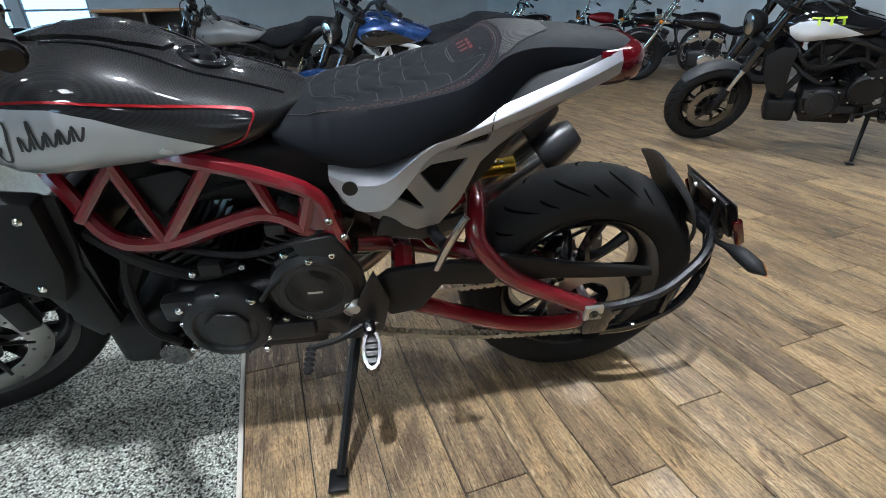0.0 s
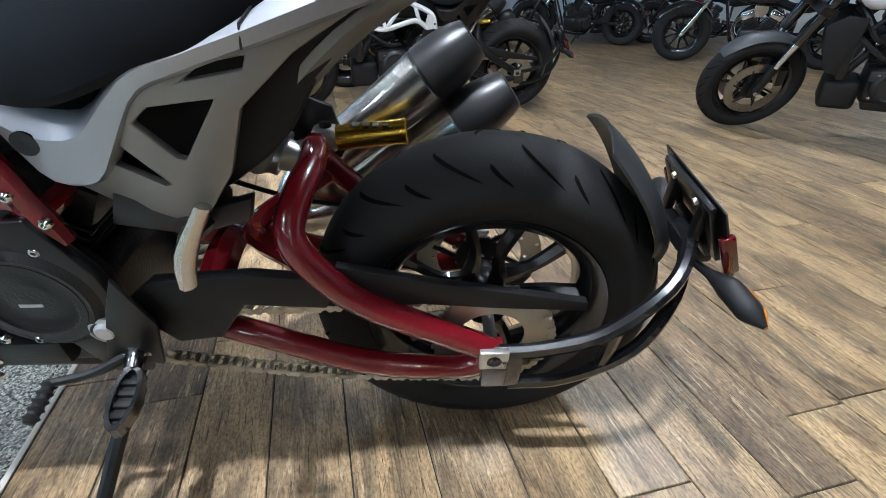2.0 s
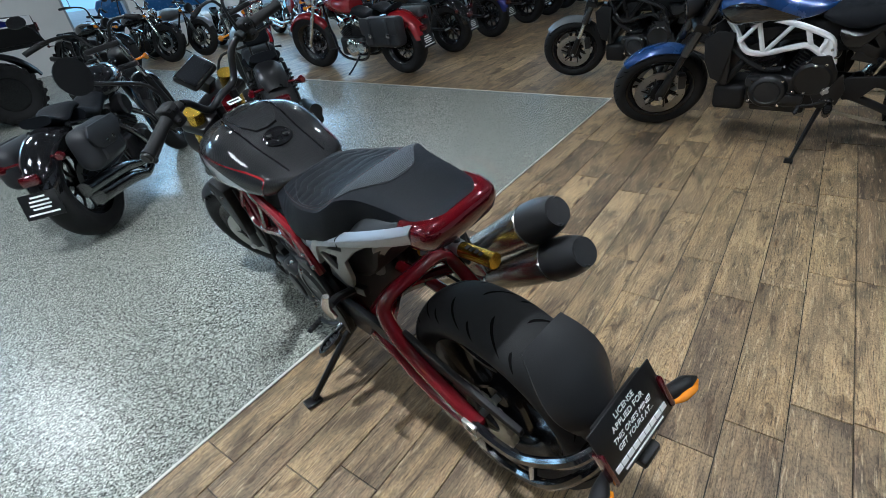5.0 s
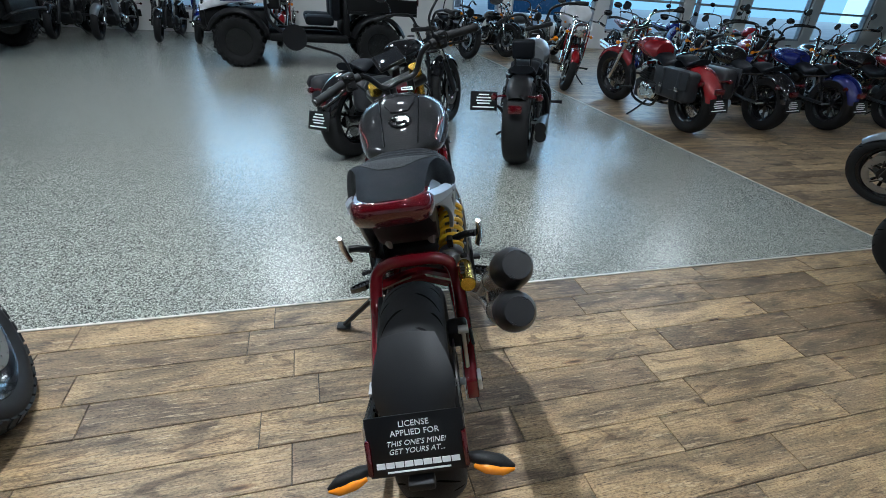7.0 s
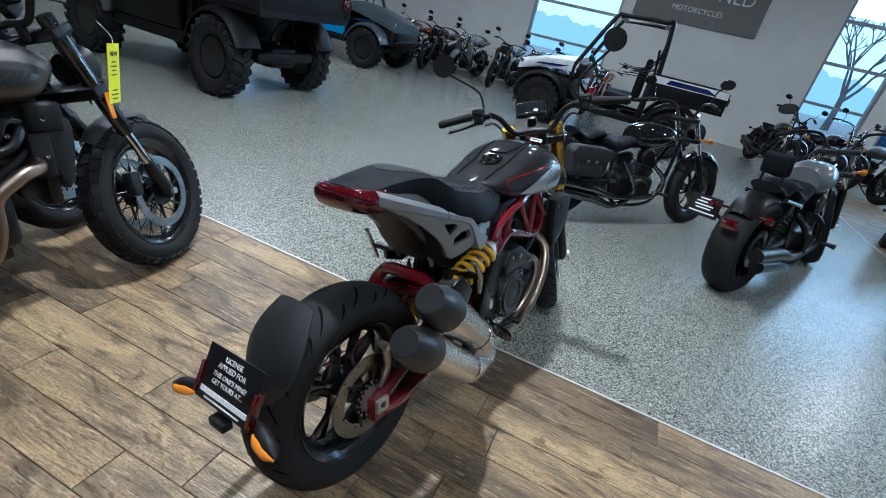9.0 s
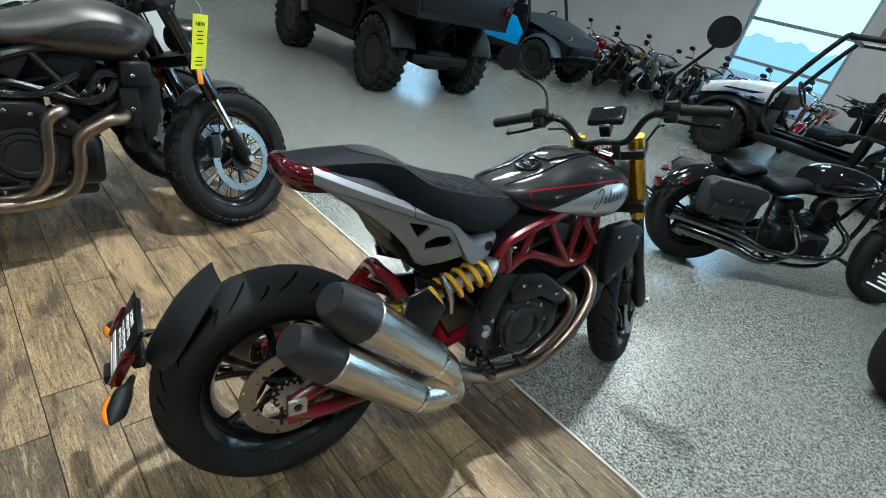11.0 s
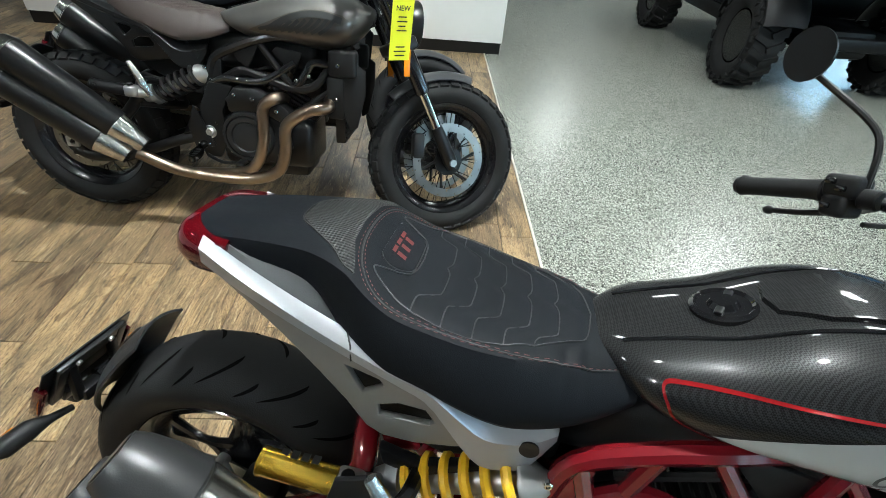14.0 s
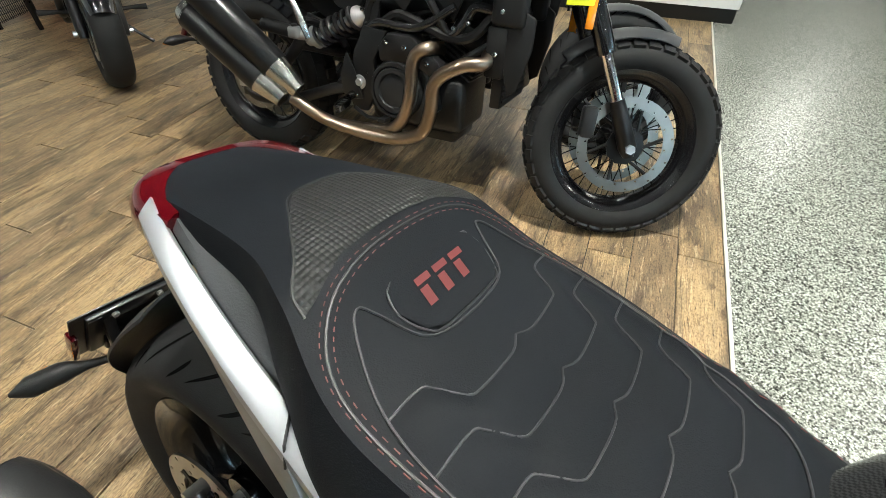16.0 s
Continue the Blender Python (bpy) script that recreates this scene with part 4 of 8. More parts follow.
def tracker(label, m, pal, steer=30.0, spoked=False, knobs=False, exhaust="twin_low", stripe=None, rich=False, group="", plate_kind="text", bar_text=None):
    """A street tracker; pal names the paints. Origin: where the rear tyre meets the floor."""
    bike = thing("motorcycle", label, "motorcycle", m, group)
    S = steer_matrix(steer)
    RZ, FZ = 0.312, 0.304 if not spoked else 0.325
    FR = 0.30 if not spoked else 0.328
    # wheels
    if spoked:
        wheel(bike, "rear_wheel", Matrix.Translation((0, 0, 0.325)), 0.328, 0.15, 0.229, "wire", None, [(0.09, 0.13)], knobs, (-0.09, 0.1))
        wheel(bike, "front_wheel", S @ Matrix.Translation((0, 1.525, FZ)), FR, 0.12, 0.2415, "wire", None, [(0.075, 0.16), (-0.075, 0.16)], knobs)
        RZ = 0.325
    else:
        wheel(bike, "rear_wheel", Matrix.Translation((0, 0, RZ)), 0.318, 0.182, 0.216, "alloy", stripe, [(0.1, 0.13)], False, (-0.115, 0.1))
        wheel(bike, "front_wheel", S @ Matrix.Translation((0, 1.525, FZ)), FR, 0.12, 0.216, "alloy", stripe, [(0.075, 0.16), (-0.075, 0.16)])
    # swingarm
    red = pal["frame"]
    arch = [(-0.14, 0.0, RZ - 0.005), (-0.142, 0.12, 0.375), (-0.14, 0.2, 0.42), (-0.138, 0.262, 0.48), (-0.125, 0.3, 0.54), (-0.08, 0.295, 0.578), (0.0, 0.285, 0.588), (0.08, 0.295, 0.578), (0.125, 0.3, 0.54), (0.138, 0.262, 0.48), (0.14, 0.2, 0.42), (0.142, 0.12, 0.375), (0.14, 0.0, RZ - 0.005)]
    lows = [tube([(s * 0.10, 0.58, 0.385), (s * 0.12, 0.44, 0.36), (s * 0.138, 0.22, 0.28), (s * 0.14, 0.06, 0.262), (s * 0.14, 0.0, 0.285)], 0.022, 10, 4) for s in (-1, 1)]
    part("swingarm", join(tube(arch, 0.0225, 12, 4), *lows, tube([(-0.13, 0.29, 0.5), (0, 0.40, 0.47), (0.13, 0.29, 0.5)], 0.018, 8, 4), tube([(-0.12, 0.47, 0.37), (0, 0.46, 0.42), (0.12, 0.47, 0.37)], 0.03, 8, 4),
                          *[box(s * 0.14 - 0.018, s * 0.14 + 0.018, -0.02, 0.03, RZ - 0.06, RZ + 0.012, 0.006) for s in (-1, 1)]), pal["swing"], bike)
    for s in (-1, 1):
        block = part("axle_block", plate([(-0.024, RZ - 0.021), (0.024, RZ - 0.021), (0.024, RZ + 0.021), (-0.024, RZ + 0.021)], min(s * 0.158, s * 0.17), max(s * 0.158, s * 0.17), [circle(0, RZ, 0.0115, 12)], bevel=0.002), M["alu"], bike, "square bare metal axle block")
        part("axle_bolt", join(cyl((s * 0.15, 0, RZ), (s * 0.162, 0, RZ), 0.0135, seg=12), cyl((s * 0.16, 0, RZ), (s * 0.173, 0, RZ), 0.007, seg=6)), M["cover"], block)
    # chain
    links = []
    run = [(0.56, 0.395), (0.3, RZ + 0.085), (0.0, RZ + 0.105)] + [(-0.105 * math.sin(a), RZ + 0.105 * math.cos(a)) for a in np.linspace(0.3, 2.9, 9)] + [(0.02, RZ - 0.108), (0.3, 0.222), (0.56, 0.275)]
    path = smooth_path([(-0.115, y, z) for y, z in run], 8)
    acc = 0.0
    for a, b in zip(path, path[1:]):
        seg_len, d = (b - a).length, (b - a).normalized()
        while acc < seg_len:
            c = a + d * acc
            q = Matrix.Translation(c) @ Matrix.Rotation(math.atan2(d.z, d.y), 4, "X")
            links.append(moved(chain_link(len(links) % 2), q))
            acc += 0.0159
        acc -= seg_len
    part("chain", join(*links), M["chain"], bike, smooth=0)
    part("chain_guard", plate([(0.245, 0.49), (0.09, 0.452), (-0.15, 0.405), (-0.152, 0.385), (0.0, 0.395), (0.12, 0.408), (0.21, 0.4), (0.26, 0.43)], -0.128, -0.112, bevel=0.003), M["plastic"], bike)
    part("pivot_guard", plate([(0.5, 0.36), (0.56, 0.44), (0.5, 0.49), (0.36, 0.5), (0.24, 0.485), (0.26, 0.43), (0.38, 0.44), (0.43, 0.37)], -0.155, -0.135, bevel=0.004), M["plastic"], bike)
    # frame
    fr = []
    for s in (-1, 1):
        x = 0.148 * s
        P = lambda y, z, k=1.0: (x * k, y, z)
        fr += [tube([P(1.12, 0.83, 0.4), P(0.96, 0.8, 0.8), P(0.824, 0.778), P(0.725, 0.745), P(0.627, 0.695), P(0.6, 0.62), P(0.585, 0.56)], 0.0165, 8, 4),
               tube([P(1.13, 0.76, 0.4), P(1.075, 0.715, 0.75), P(1.01, 0.625), P(0.92, 0.606), P(0.8, 0.64), P(0.718, 0.655), P(0.645, 0.607), P(0.585, 0.56)], 0.0165, 8, 4),
               tube([P(0.966, 0.77, 0.9), P(0.92, 0.606)], 0.013, 8, 1), tube([P(0.80, 0.765), P(0.92, 0.606)], 0.013, 8, 1), tube([P(0.735, 0.75), P(0.705, 0.655)], 0.013, 8, 1),
               tube([P(0.63, 0.7), P(0.66, 0.61)], 0.016, 8, 1), tube([P(1.05, 0.67), P(0.966, 0.77, 0.9)], 0.012, 8, 1),
               plate([(0.655, 0.69), (0.625, 0.7), (0.575, 0.58), (0.59, 0.56), (0.64, 0.6)], x - 0.008, x + 0.008, bevel=0.002)]
        if spoked:
            fr = fr[:-6] + [fr[-5], fr[-1]]
    fr += [cyl((0, 1.19, 0.83), (0, 1.14, 0.95), 0.032, seg=14), cyl((-0.148, 0.6, 0.6), (0.148, 0.6, 0.6), 0.016, seg=8)]
    part("frame", join(*fr), red, bike)
    for s in (-1, 1):
        part("frame_insert", plate([(0.955, 0.735), (0.92, 0.65), (0.84, 0.735), (0.86, 0.75)], s * 0.118, s * 0.128, bevel=0.003), M["plastic"], bike)
    # engine
    part("crankcase", join(box(-0.13, 0.13, 0.6, 0.98, 0.27, 0.47, 0.035, 3), box(-0.1, 0.1, 0.66, 0.95, 0.225, 0.3, 0.02)), M["engine"], bike)
    for tilt, y0 in ((-28, 0.885), (30, 0.735)):
        q = Matrix.Translation((0, y0, 0.44)) @ Matrix.Rotation(radians(tilt), 4, "X")
        cy = part("cylinder", moved(box(-0.065, 0.065, -0.06, 0.06, 0.0, 0.15, 0.015), q), M["engine"], bike)
        for k in range(7):
            part("fin", moved(box(-0.08, 0.08, -0.075, 0.075, 0.02 + k * 0.018, 0.029 + k * 0.018, 0.002, 1), q), M["engine"], cy)
        part("cylinder_head", moved(box(-0.09, 0.09, -0.08, 0.08, 0.145, 0.22, 0.018), q), M["engine"], bike)
    part("stator_cover", join(lathe_at((-0.13, 0.86, 0.385), [(0, 0.1), (-0.03, 0.098), (-0.042, 0.088), (-0.047, 0.07), (-0.04, 0.064), (-0.045, 0.03), (-0.046, 0.004)], 32), moved(box(-0.04, 0.0, -0.05, 0.05, -0.03, 0.03, 0.012), Matrix.Translation((-0.13, 0.93, 0.44))), moved(box(-0.035, 0, -0.06, 0.06, -0.028, 0.028, 0.012), Matrix.Translation((-0.13, 0.735, 0.345)))), M["cover"], bike)
    part("sprocket_cover", join(lathe_at((-0.13, 0.655, 0.475), [(0, 0.098), (-0.04, 0.094), (-0.05, 0.08), (-0.045, 0.05), (-0.048, 0.004)], 28), plate([(0.72, 0.44), (0.73, 0.55), (0.66, 0.59), (0.6, 0.56), (0.6, 0.42)], -0.165, -0.13, bevel=0.006)), M["engine"], bike)
    part("clutch_cover", join(lathe_at((0.13, 0.735, 0.41), [(0, 0.104), (0.05, 0.102), (0.06, 0.094), (0.056, 0.082), (0.066, 0.078), (0.066, 0.062), (0.058, 0.058), (0.064, 0.03), (0.064, 0.004)], 36), plate([(0.6, 0.35), (0.66, 0.31), (0.84, 0.3), (0.9, 0.36), (0.88, 0.47), (0.8, 0.5), (0.62, 0.47)], 0.12, 0.16, bevel=0.01)), M["cover"], bike)
    part("cylinder_cover", join(plate([(0.66, 0.55), (0.7, 0.6), (0.79, 0.6), (0.9, 0.53), (0.93, 0.48), (0.9, 0.46), (0.8, 0.51), (0.67, 0.5)], 0.1, 0.185, bevel=0.012)), M["engine"], bike)
    bl = [(-0.18, 0.70, 0.58), (-0.18, 0.655, 0.56), (-0.165, 0.61, 0.56), (-0.16, 0.58, 0.6), (-0.16, 0.605, 0.64), (-0.172, 0.945, 0.33), (-0.172, 0.79, 0.31), (-0.172, 0.94, 0.45), (-0.172, 0.79, 0.46), (-0.14, 1.0, 0.6), (-0.14, 0.85, 0.54), (-0.14, 0.8, 0.53), (-0.14, 0.9, 0.52), (-0.172, 0.68, 0.4), (-0.172, 0.73, 0.4)]
    br = [(0.186, 0.86, 0.52), (0.186, 0.77, 0.56), (0.186, 0.70, 0.57), (0.165, 0.593, 0.66), (0.155, 0.6, 0.62), (0.165, 0.66, 0.34), (0.165, 0.85, 0.34), (0.165, 0.61, 0.45)]
    for spots, sd in ((bl, -1), (br, 1)):
        for spot in spots:
            bolt = new("bolt", BOLT)
            bolt.parent, bolt.location, bolt.scale = bike, spot, (sd, 1, 1)
    for s in (-1, 1):
        part("side_plate", plate([(0.69, 0.6), (0.60, 0.61), (0.555, 0.52), (0.53, 0.36), (0.55, 0.31), (0.61, 0.31), (0.65, 0.39), (0.64, 0.5)], s * 0.15, s * 0.172, bevel=0.005), M["black"], bike)
        part("pivot_bolt", join(lathe_at((s * 0.172, 0.58, 0.415), [(0, 0.026), (s * 0.006, 0.026), (s * 0.008, 0.02), (s * 0.005, 0.018), (s * 0.012, 0.012), (s * 0.012, 0.003)], 18)), M["alu"], bike)
    if rich:
        for s in (-1, 1):
            pod = part("side_pod", join(plate([(1.09, 0.73), (1.2, 0.745), (1.27, 0.72), (1.26, 0.62), (1.2, 0.54), (1.13, 0.5), (1.1, 0.58)], min(s * 0.135, s * 0.185), max(s * 0.135, s * 0.185), bevel=0.012), plate([(1.09, 0.56), (1.16, 0.55), (1.17, 0.42), (1.13, 0.37), (1.08, 0.4)], min(s * 0.11, s * 0.15), max(s * 0.11, s * 0.15), bevel=0.008)), M["plastic"], bike, "black radiator side pod")
            for y, z in ((1.12, 0.7), (1.23, 0.69), (1.15, 0.55)):
                bolt = new("bolt", BOLT)
                bolt.parent, bolt.location, bolt.scale = bike, (s * 0.185, y, z), (s, 1, 1)
        for k in range(9):
            a = math.tau * k / 9 + 0.2
            for cx, cy, cz, r, sd in ((-0.163, 0.86, 0.385, 0.092, -1), (0.186, 0.735, 0.41, 0.096, 1)):
                bolt = new("bolt", BOLT)
                bolt.parent, bolt.location, bolt.scale = bike, (cx, cy + r * math.cos(a), cz + r * math.sin(a)), (sd * 0.8, 0.8, 0.8)
        part("oil_line", tube([(-0.15, 0.98, 0.33), (-0.165, 1.02, 0.4), (-0.15, 1.03, 0.5), (-0.12, 1.02, 0.58)], 0.009, 8, 5), M["tyre"], bike)
        part("wire_loom", tube([(-0.14, 0.6, 0.62), (-0.16, 0.66, 0.6), (-0.15, 0.78, 0.565), (-0.13, 0.9, 0.575), (-0.1, 1.0, 0.6)], 0.0075, 8, 5), M["tyre"], bike)
        part("wire_loom", tube([(-0.17, 0.7, 0.53), (-0.178, 0.74, 0.5), (-0.175, 0.77, 0.46)], 0.006, 8, 4), M["tyre"], bike)
        part("connector", box(-0.17, -0.14, 0.83, 0.875, 0.53, 0.56, 0.005), M["plastic"], bike)
        part("connector", box(-0.165, -0.14, 0.69, 0.73, 0.615, 0.64, 0.005), M["plastic"], bike)
        part("oil_filter", lathe_at((-0.1, 1.0, 0.3), [(0, 0.038), (-0.05, 0.038), (-0.058, 0.032), (-0.058, 0.004)], 24), M["gloss"], bike)
        part("cover_ring", lathe_at((-0.176, 0.655, 0.475), [(0, 0.074), (-0.004, 0.072), (-0.004, 0.062), (0, 0.06)], 28), M["cover"], bike)
        part("cover_badge", box(-0.1785, -0.1765, 0.64, 0.672, 0.468, 0.474, 0.0005), M["alu"], bike)
        part("cover_step", plate([(0.9, 0.36), (0.9, 0.41), (0.87, 0.435), (0.83, 0.43), (0.81, 0.4), (0.815, 0.345), (0.86, 0.335)], -0.183, -0.172, bevel=0.004), M["cover"], bike)
        part("brake_hose", tube([(0.16, 0.06, 0.4), (0.15, 0.2, 0.4), (0.13, 0.36, 0.44), (0.12, 0.5, 0.5)], 0.005, 8, 5), M["tyre"], bike)
        part("brake_caliper", box(0.085, 0.15, 0.07, 0.15, RZ + 0.07, RZ + 0.13, 0.012), M["cover"], bike, "grey rear brake caliper")
        part("sensor_ring", moved(disc_mesh(0.057, 0.036, 0.118, 0.003, 30), Matrix.Translation((0, 0, RZ))), M["alu"], bike, "slotted speed sensor ring")
        part("caliper_arm", join(plate([(0.02, RZ + 0.03), (0.045, RZ + 0.1), (0.03, RZ + 0.17), (0.05, RZ + 0.175), (0.075, RZ + 0.1), (0.05, RZ + 0.02)], 0.128, 0.14, bevel=0.003), cyl((0.12, 0.04, RZ + 0.165), (0.15, 0.04, RZ + 0.165), 0.012, seg=12)), M["alu"], bike, "bare metal caliper arm")
        for k in range(4):
            part("reservoir_print", box(0.15, 0.165, 0.175 + 0.018 * k, 0.187 + 0.018 * k, 0.5795, 0.5815), M["ink"], bike)
    if spoked:
        for s in (-1, 1):
            part("side_cover", plate([(0.69, 0.735), (0.77, 0.765), (0.8, 0.75), (0.75, 0.665), (0.715, 0.69)], s * 0.135, s * 0.15, bevel=0.005), M["plastic"], bike, "black triangular side cover")
            part("side_pod", join(box(min(s * 0.1, s * 0.165), max(s * 0.1, s * 0.165), 1.06, 1.17, 0.66, 0.76, 0.016, 3), box(min(s * 0.11, s * 0.155), max(s * 0.11, s * 0.155), 1.05, 1.12, 0.5, 0.66, 0.012)), M["plastic"], bike)
            part("coolant_pipe", tube([(s * 0.13, 1.06, 0.7), (s * 0.145, 1.0, 0.705), (s * 0.15, 0.97, 0.66), (s * 0.145, 0.93, 0.615), (s * 0.12, 0.84, 0.6)], 0.016, 10, 5), M["gloss"], bike)
            part("frame_rail", tube([(s * 0.15, 0.6, 0.6), (s * 0.158, 0.66, 0.625), (s * 0.158, 0.76, 0.62), (s * 0.155, 0.83, 0.635), (s * 0.14, 0.93, 0.7)], 0.015, 10, 5), M["gloss"], bike)
            for y, z in ((1.1, 0.705), (1.09, 0.58), (0.99, 0.66), (0.94, 0.64)):
                bolt = new("bolt", BOLT)
                bolt.parent, bolt.location, bolt.scale = bike, (s * 0.166, y, z), (s, 1, 1)
        part("cover_ring", lathe_at((0.186, 0.735, 0.41), [(0, 0.098), (0.006, 0.096), (0.006, 0.086), (0, 0.084)], 36), M["cover"], bike)
        part("rear_pipe_shield", plate([(0.62, 0.27), (0.8, 0.25), (0.8, 0.235), (0.6, 0.25)], 0.2, 0.205, bevel=0.002), M["header"], bike)
    # radiator and its shrouds
    rad = part("radiator", box(-0.14, 0.14, 1.08, 1.12, 0.4, 0.7, 0.006), M["black"], bike)
    tagged(part("radiator_core", join(*[box(-0.13, 0.13, 1.12, 1.125, 0.42 + k * 0.02, 0.428 + k * 0.02) for k in range(14)]), M["black"], rad, smooth=0), kind="stuff")
    for s in (-1, 1):
        part("radiator_shroud", plate([(1.09, 0.7), (1.15, 0.72), (1.2, 0.69), (1.2, 0.6), (1.17, 0.47), (1.14, 0.45), (1.12, 0.52), (1.1, 0.62)] if spoked else [(1.07, 0.72), (1.16, 0.73), (1.24, 0.67), (1.225, 0.54), (1.18, 0.44), (1.12, 0.42), (1.1, 0.52), (1.08, 0.62)], s * 0.135, s * 0.15, bevel=0.006, bend=lambda y, z, s=s: -s * 0.25 * max(0, y - 1.14)), M["plastic"], bike)
    belly = [tube([(-0.09, 1.1, 0.4), (-0.1, 1.04, 0.5), (-0.08, 0.98, 0.6)], 0.022, 8, 4)]
    if not spoked:
        belly.append(box(-0.11, 0.11, 0.98, 1.16, 0.22, 0.38, 0.03, 3))
    part("lower_cowl", join(*belly), M["plastic"], bike)
    # hoses and looms that fill the space round the engine
    hoses = [tube([(s * 0.11, 1.08, 0.62), (s * 0.13, 1.0, 0.56), (s * 0.12, 0.9, 0.5), (s * 0.1, 0.82, 0.5)], 0.014, 8, 5) for s in (-1, 1)]
    hoses += [tube([(-0.06, 1.0, 0.68), (-0.1, 0.9, 0.67), (-0.1, 0.76, 0.7), (-0.08, 0.64, 0.66)], 0.009, 6, 5), tube([(0.07, 1.0, 0.69), (0.1, 0.86, 0.68), (0.11, 0.7, 0.64)], 0.008, 6, 5)]
    for hs in hoses:
        part("hose", hs, M["tyre"], bike)
    part("airbox", box(-0.1, 0.1, 0.58, 1.0, 0.655, 0.78, 0.03, 3), M["plastic"], bike)
    # exhaust
    if exhaust == "twin_low":
        hd = [tube([(0.06, 1.03, 0.6), (0.15, 1.075, 0.53), (0.19, 1.03, 0.43), (0.195, 0.94, 0.315), (0.185, 0.82, 0.245), (0.19, 0.62, 0.245), (0.215, 0.45, 0.33)], 0.021, 12, 5),
              tube([(0.08, 0.92, 0.5), (0.165, 0.965, 0.48), (0.185, 0.95, 0.4), (0.17, 0.88, 0.3), (0.155, 0.78, 0.24), (0.16, 0.6, 0.25), (0.2, 0.46, 0.34)], 0.021, 12, 5)]
        part("exhaust_header", join(*hd), M["header"], bike, "heat-tinted steel exhaust header")
        part("collector", join(tube([(0.2, 0.5, 0.285), (0.235, 0.44, 0.31), (0.262, 0.385, 0.385), (0.27, 0.332, 0.437)], [0.024, 0.034, 0.045, 0.05], 16, 4), tube([(0.2, 0.5, 0.28), (0.235, 0.44, 0.3), (0.262, 0.36, 0.315), (0.272, 0.285, 0.337)], [0.024, 0.034, 0.045, 0.05], 16, 4),
                               plate([(0.45, 0.285), (0.445, 0.33), (0.37, 0.46), (0.33, 0.45), (0.27, 0.36), (0.28, 0.3), (0.37, 0.275)], 0.232, 0.296, bevel=0.016)), M["steel"], bike, "brushed steel exhaust collector")
        for cy, cz in ((0.41, 0.31), (0.375, 0.33), (0.35, 0.41)):
            part("rivet", lathe_at((0.296, cy, cz), [(0, 0.006), (0.003, 0.005), (0.004, 0.001)], 8), M["alu"], bike)
        for f0, f1 in (((0.27, 0.335, 0.435), (0.300, 0.015, 0.69)), ((0.272, 0.287, 0.336), (0.287, -0.065, 0.597))):
            a, b = Vector(f0), Vector(f1)
            d = (b - a)
            muf = part("muffler", tube([a, a + d * 0.02, a + d * 0.712, a + d * 0.72], [0.047, 0.049, 0.059, 0.056], 32, 1), M["steel"], bike, "brushed steel muffler")
            part("end_cap", tube([a + d * 0.718, a + d * 0.724, a + d * 0.734, a + d * 0.86, a + d * 0.95, a + d * 0.995, a + d * 1.0, a + d * 0.985, a + d * 0.9], [0.054, 0.0585, 0.061, 0.0566, 0.048, 0.0395, 0.035, 0.03, 0.027], 20, 1), M["cap"], muf, "black tapered end cap", smooth=34)
            part("end_bore", tube([a + d * 0.86, a + d * 0.99, a + d * 0.992, a + d * 0.86], [0.0272, 0.0272, 0.0245, 0.0245], 20, 1), M["steel"], muf, "dull steel bore")
            part("clamp_band", tube([a + d * 0.0, a + d * 0.03], [0.0505, 0.0507], 28, 1), M["chrome"], muf)
        part("muffler_bracket", plate([(0.33, 0.62), (0.28, 0.6), (0.26, 0.52), (0.3, 0.45), (0.36, 0.46), (0.4, 0.55)], 0.19, 0.2, bevel=0.002), M["black"], bike)
    else:
        hd = [tube([(0.06, 1.03, 0.6), (0.16, 1.06, 0.55), (0.2, 0.99, 0.535), (0.2, 0.9, 0.47), (0.195, 0.885, 0.36), (0.19, 0.84, 0.27), (0.19, 0.7, 0.23), (0.2, 0.45, 0.25), (0.225, 0.3, 0.32)], 0.024, 12, 5),
              tube([(0.08, 0.86, 0.55), (0.18, 0.86, 0.57), (0.19, 0.81, 0.53), (0.19, 0.8, 0.4), (0.185, 0.76, 0.3), (0.17, 0.68, 0.25), (0.19, 0.5, 0.24)], 0.023, 12, 5)]
        part("exhaust_header", join(*hd), M["header"], bike, "heat-tinted steel exhaust header")
        for f0, f1 in (((0.235, 0.34, 0.36), (0.3, -0.06, 0.7)), ((0.26, 0.28, 0.32), (0.3, -0.1, 0.6))):
            a, b = Vector(f0), Vector(f1)
            d = b - a
            muf = part("muffler", tube([a, a + d * 0.2, a + d * 0.22, a + d * 0.94], [0.03, 0.05, 0.058, 0.062], 24, 1), M["black"], bike, "satin black muffler")
            part("muffler_cone", tube([a - d * 0.01, a + d * 0.21], [0.034, 0.056], 24, 1), M["steel"], muf, "bare steel cone")
            part("end_ring", tube([a + d * 0.93, a + d * 1.0, a + d * 1.0, a + d * 0.9], [0.063, 0.05, 0.036, 0.034], 24, 1), M["steel"], muf, "steel end ring")
    # shock
    s0, s1 = V(0.15, 0.575, 0.635), V(0.13, 0.38, 0.545)
    d = s1 - s0
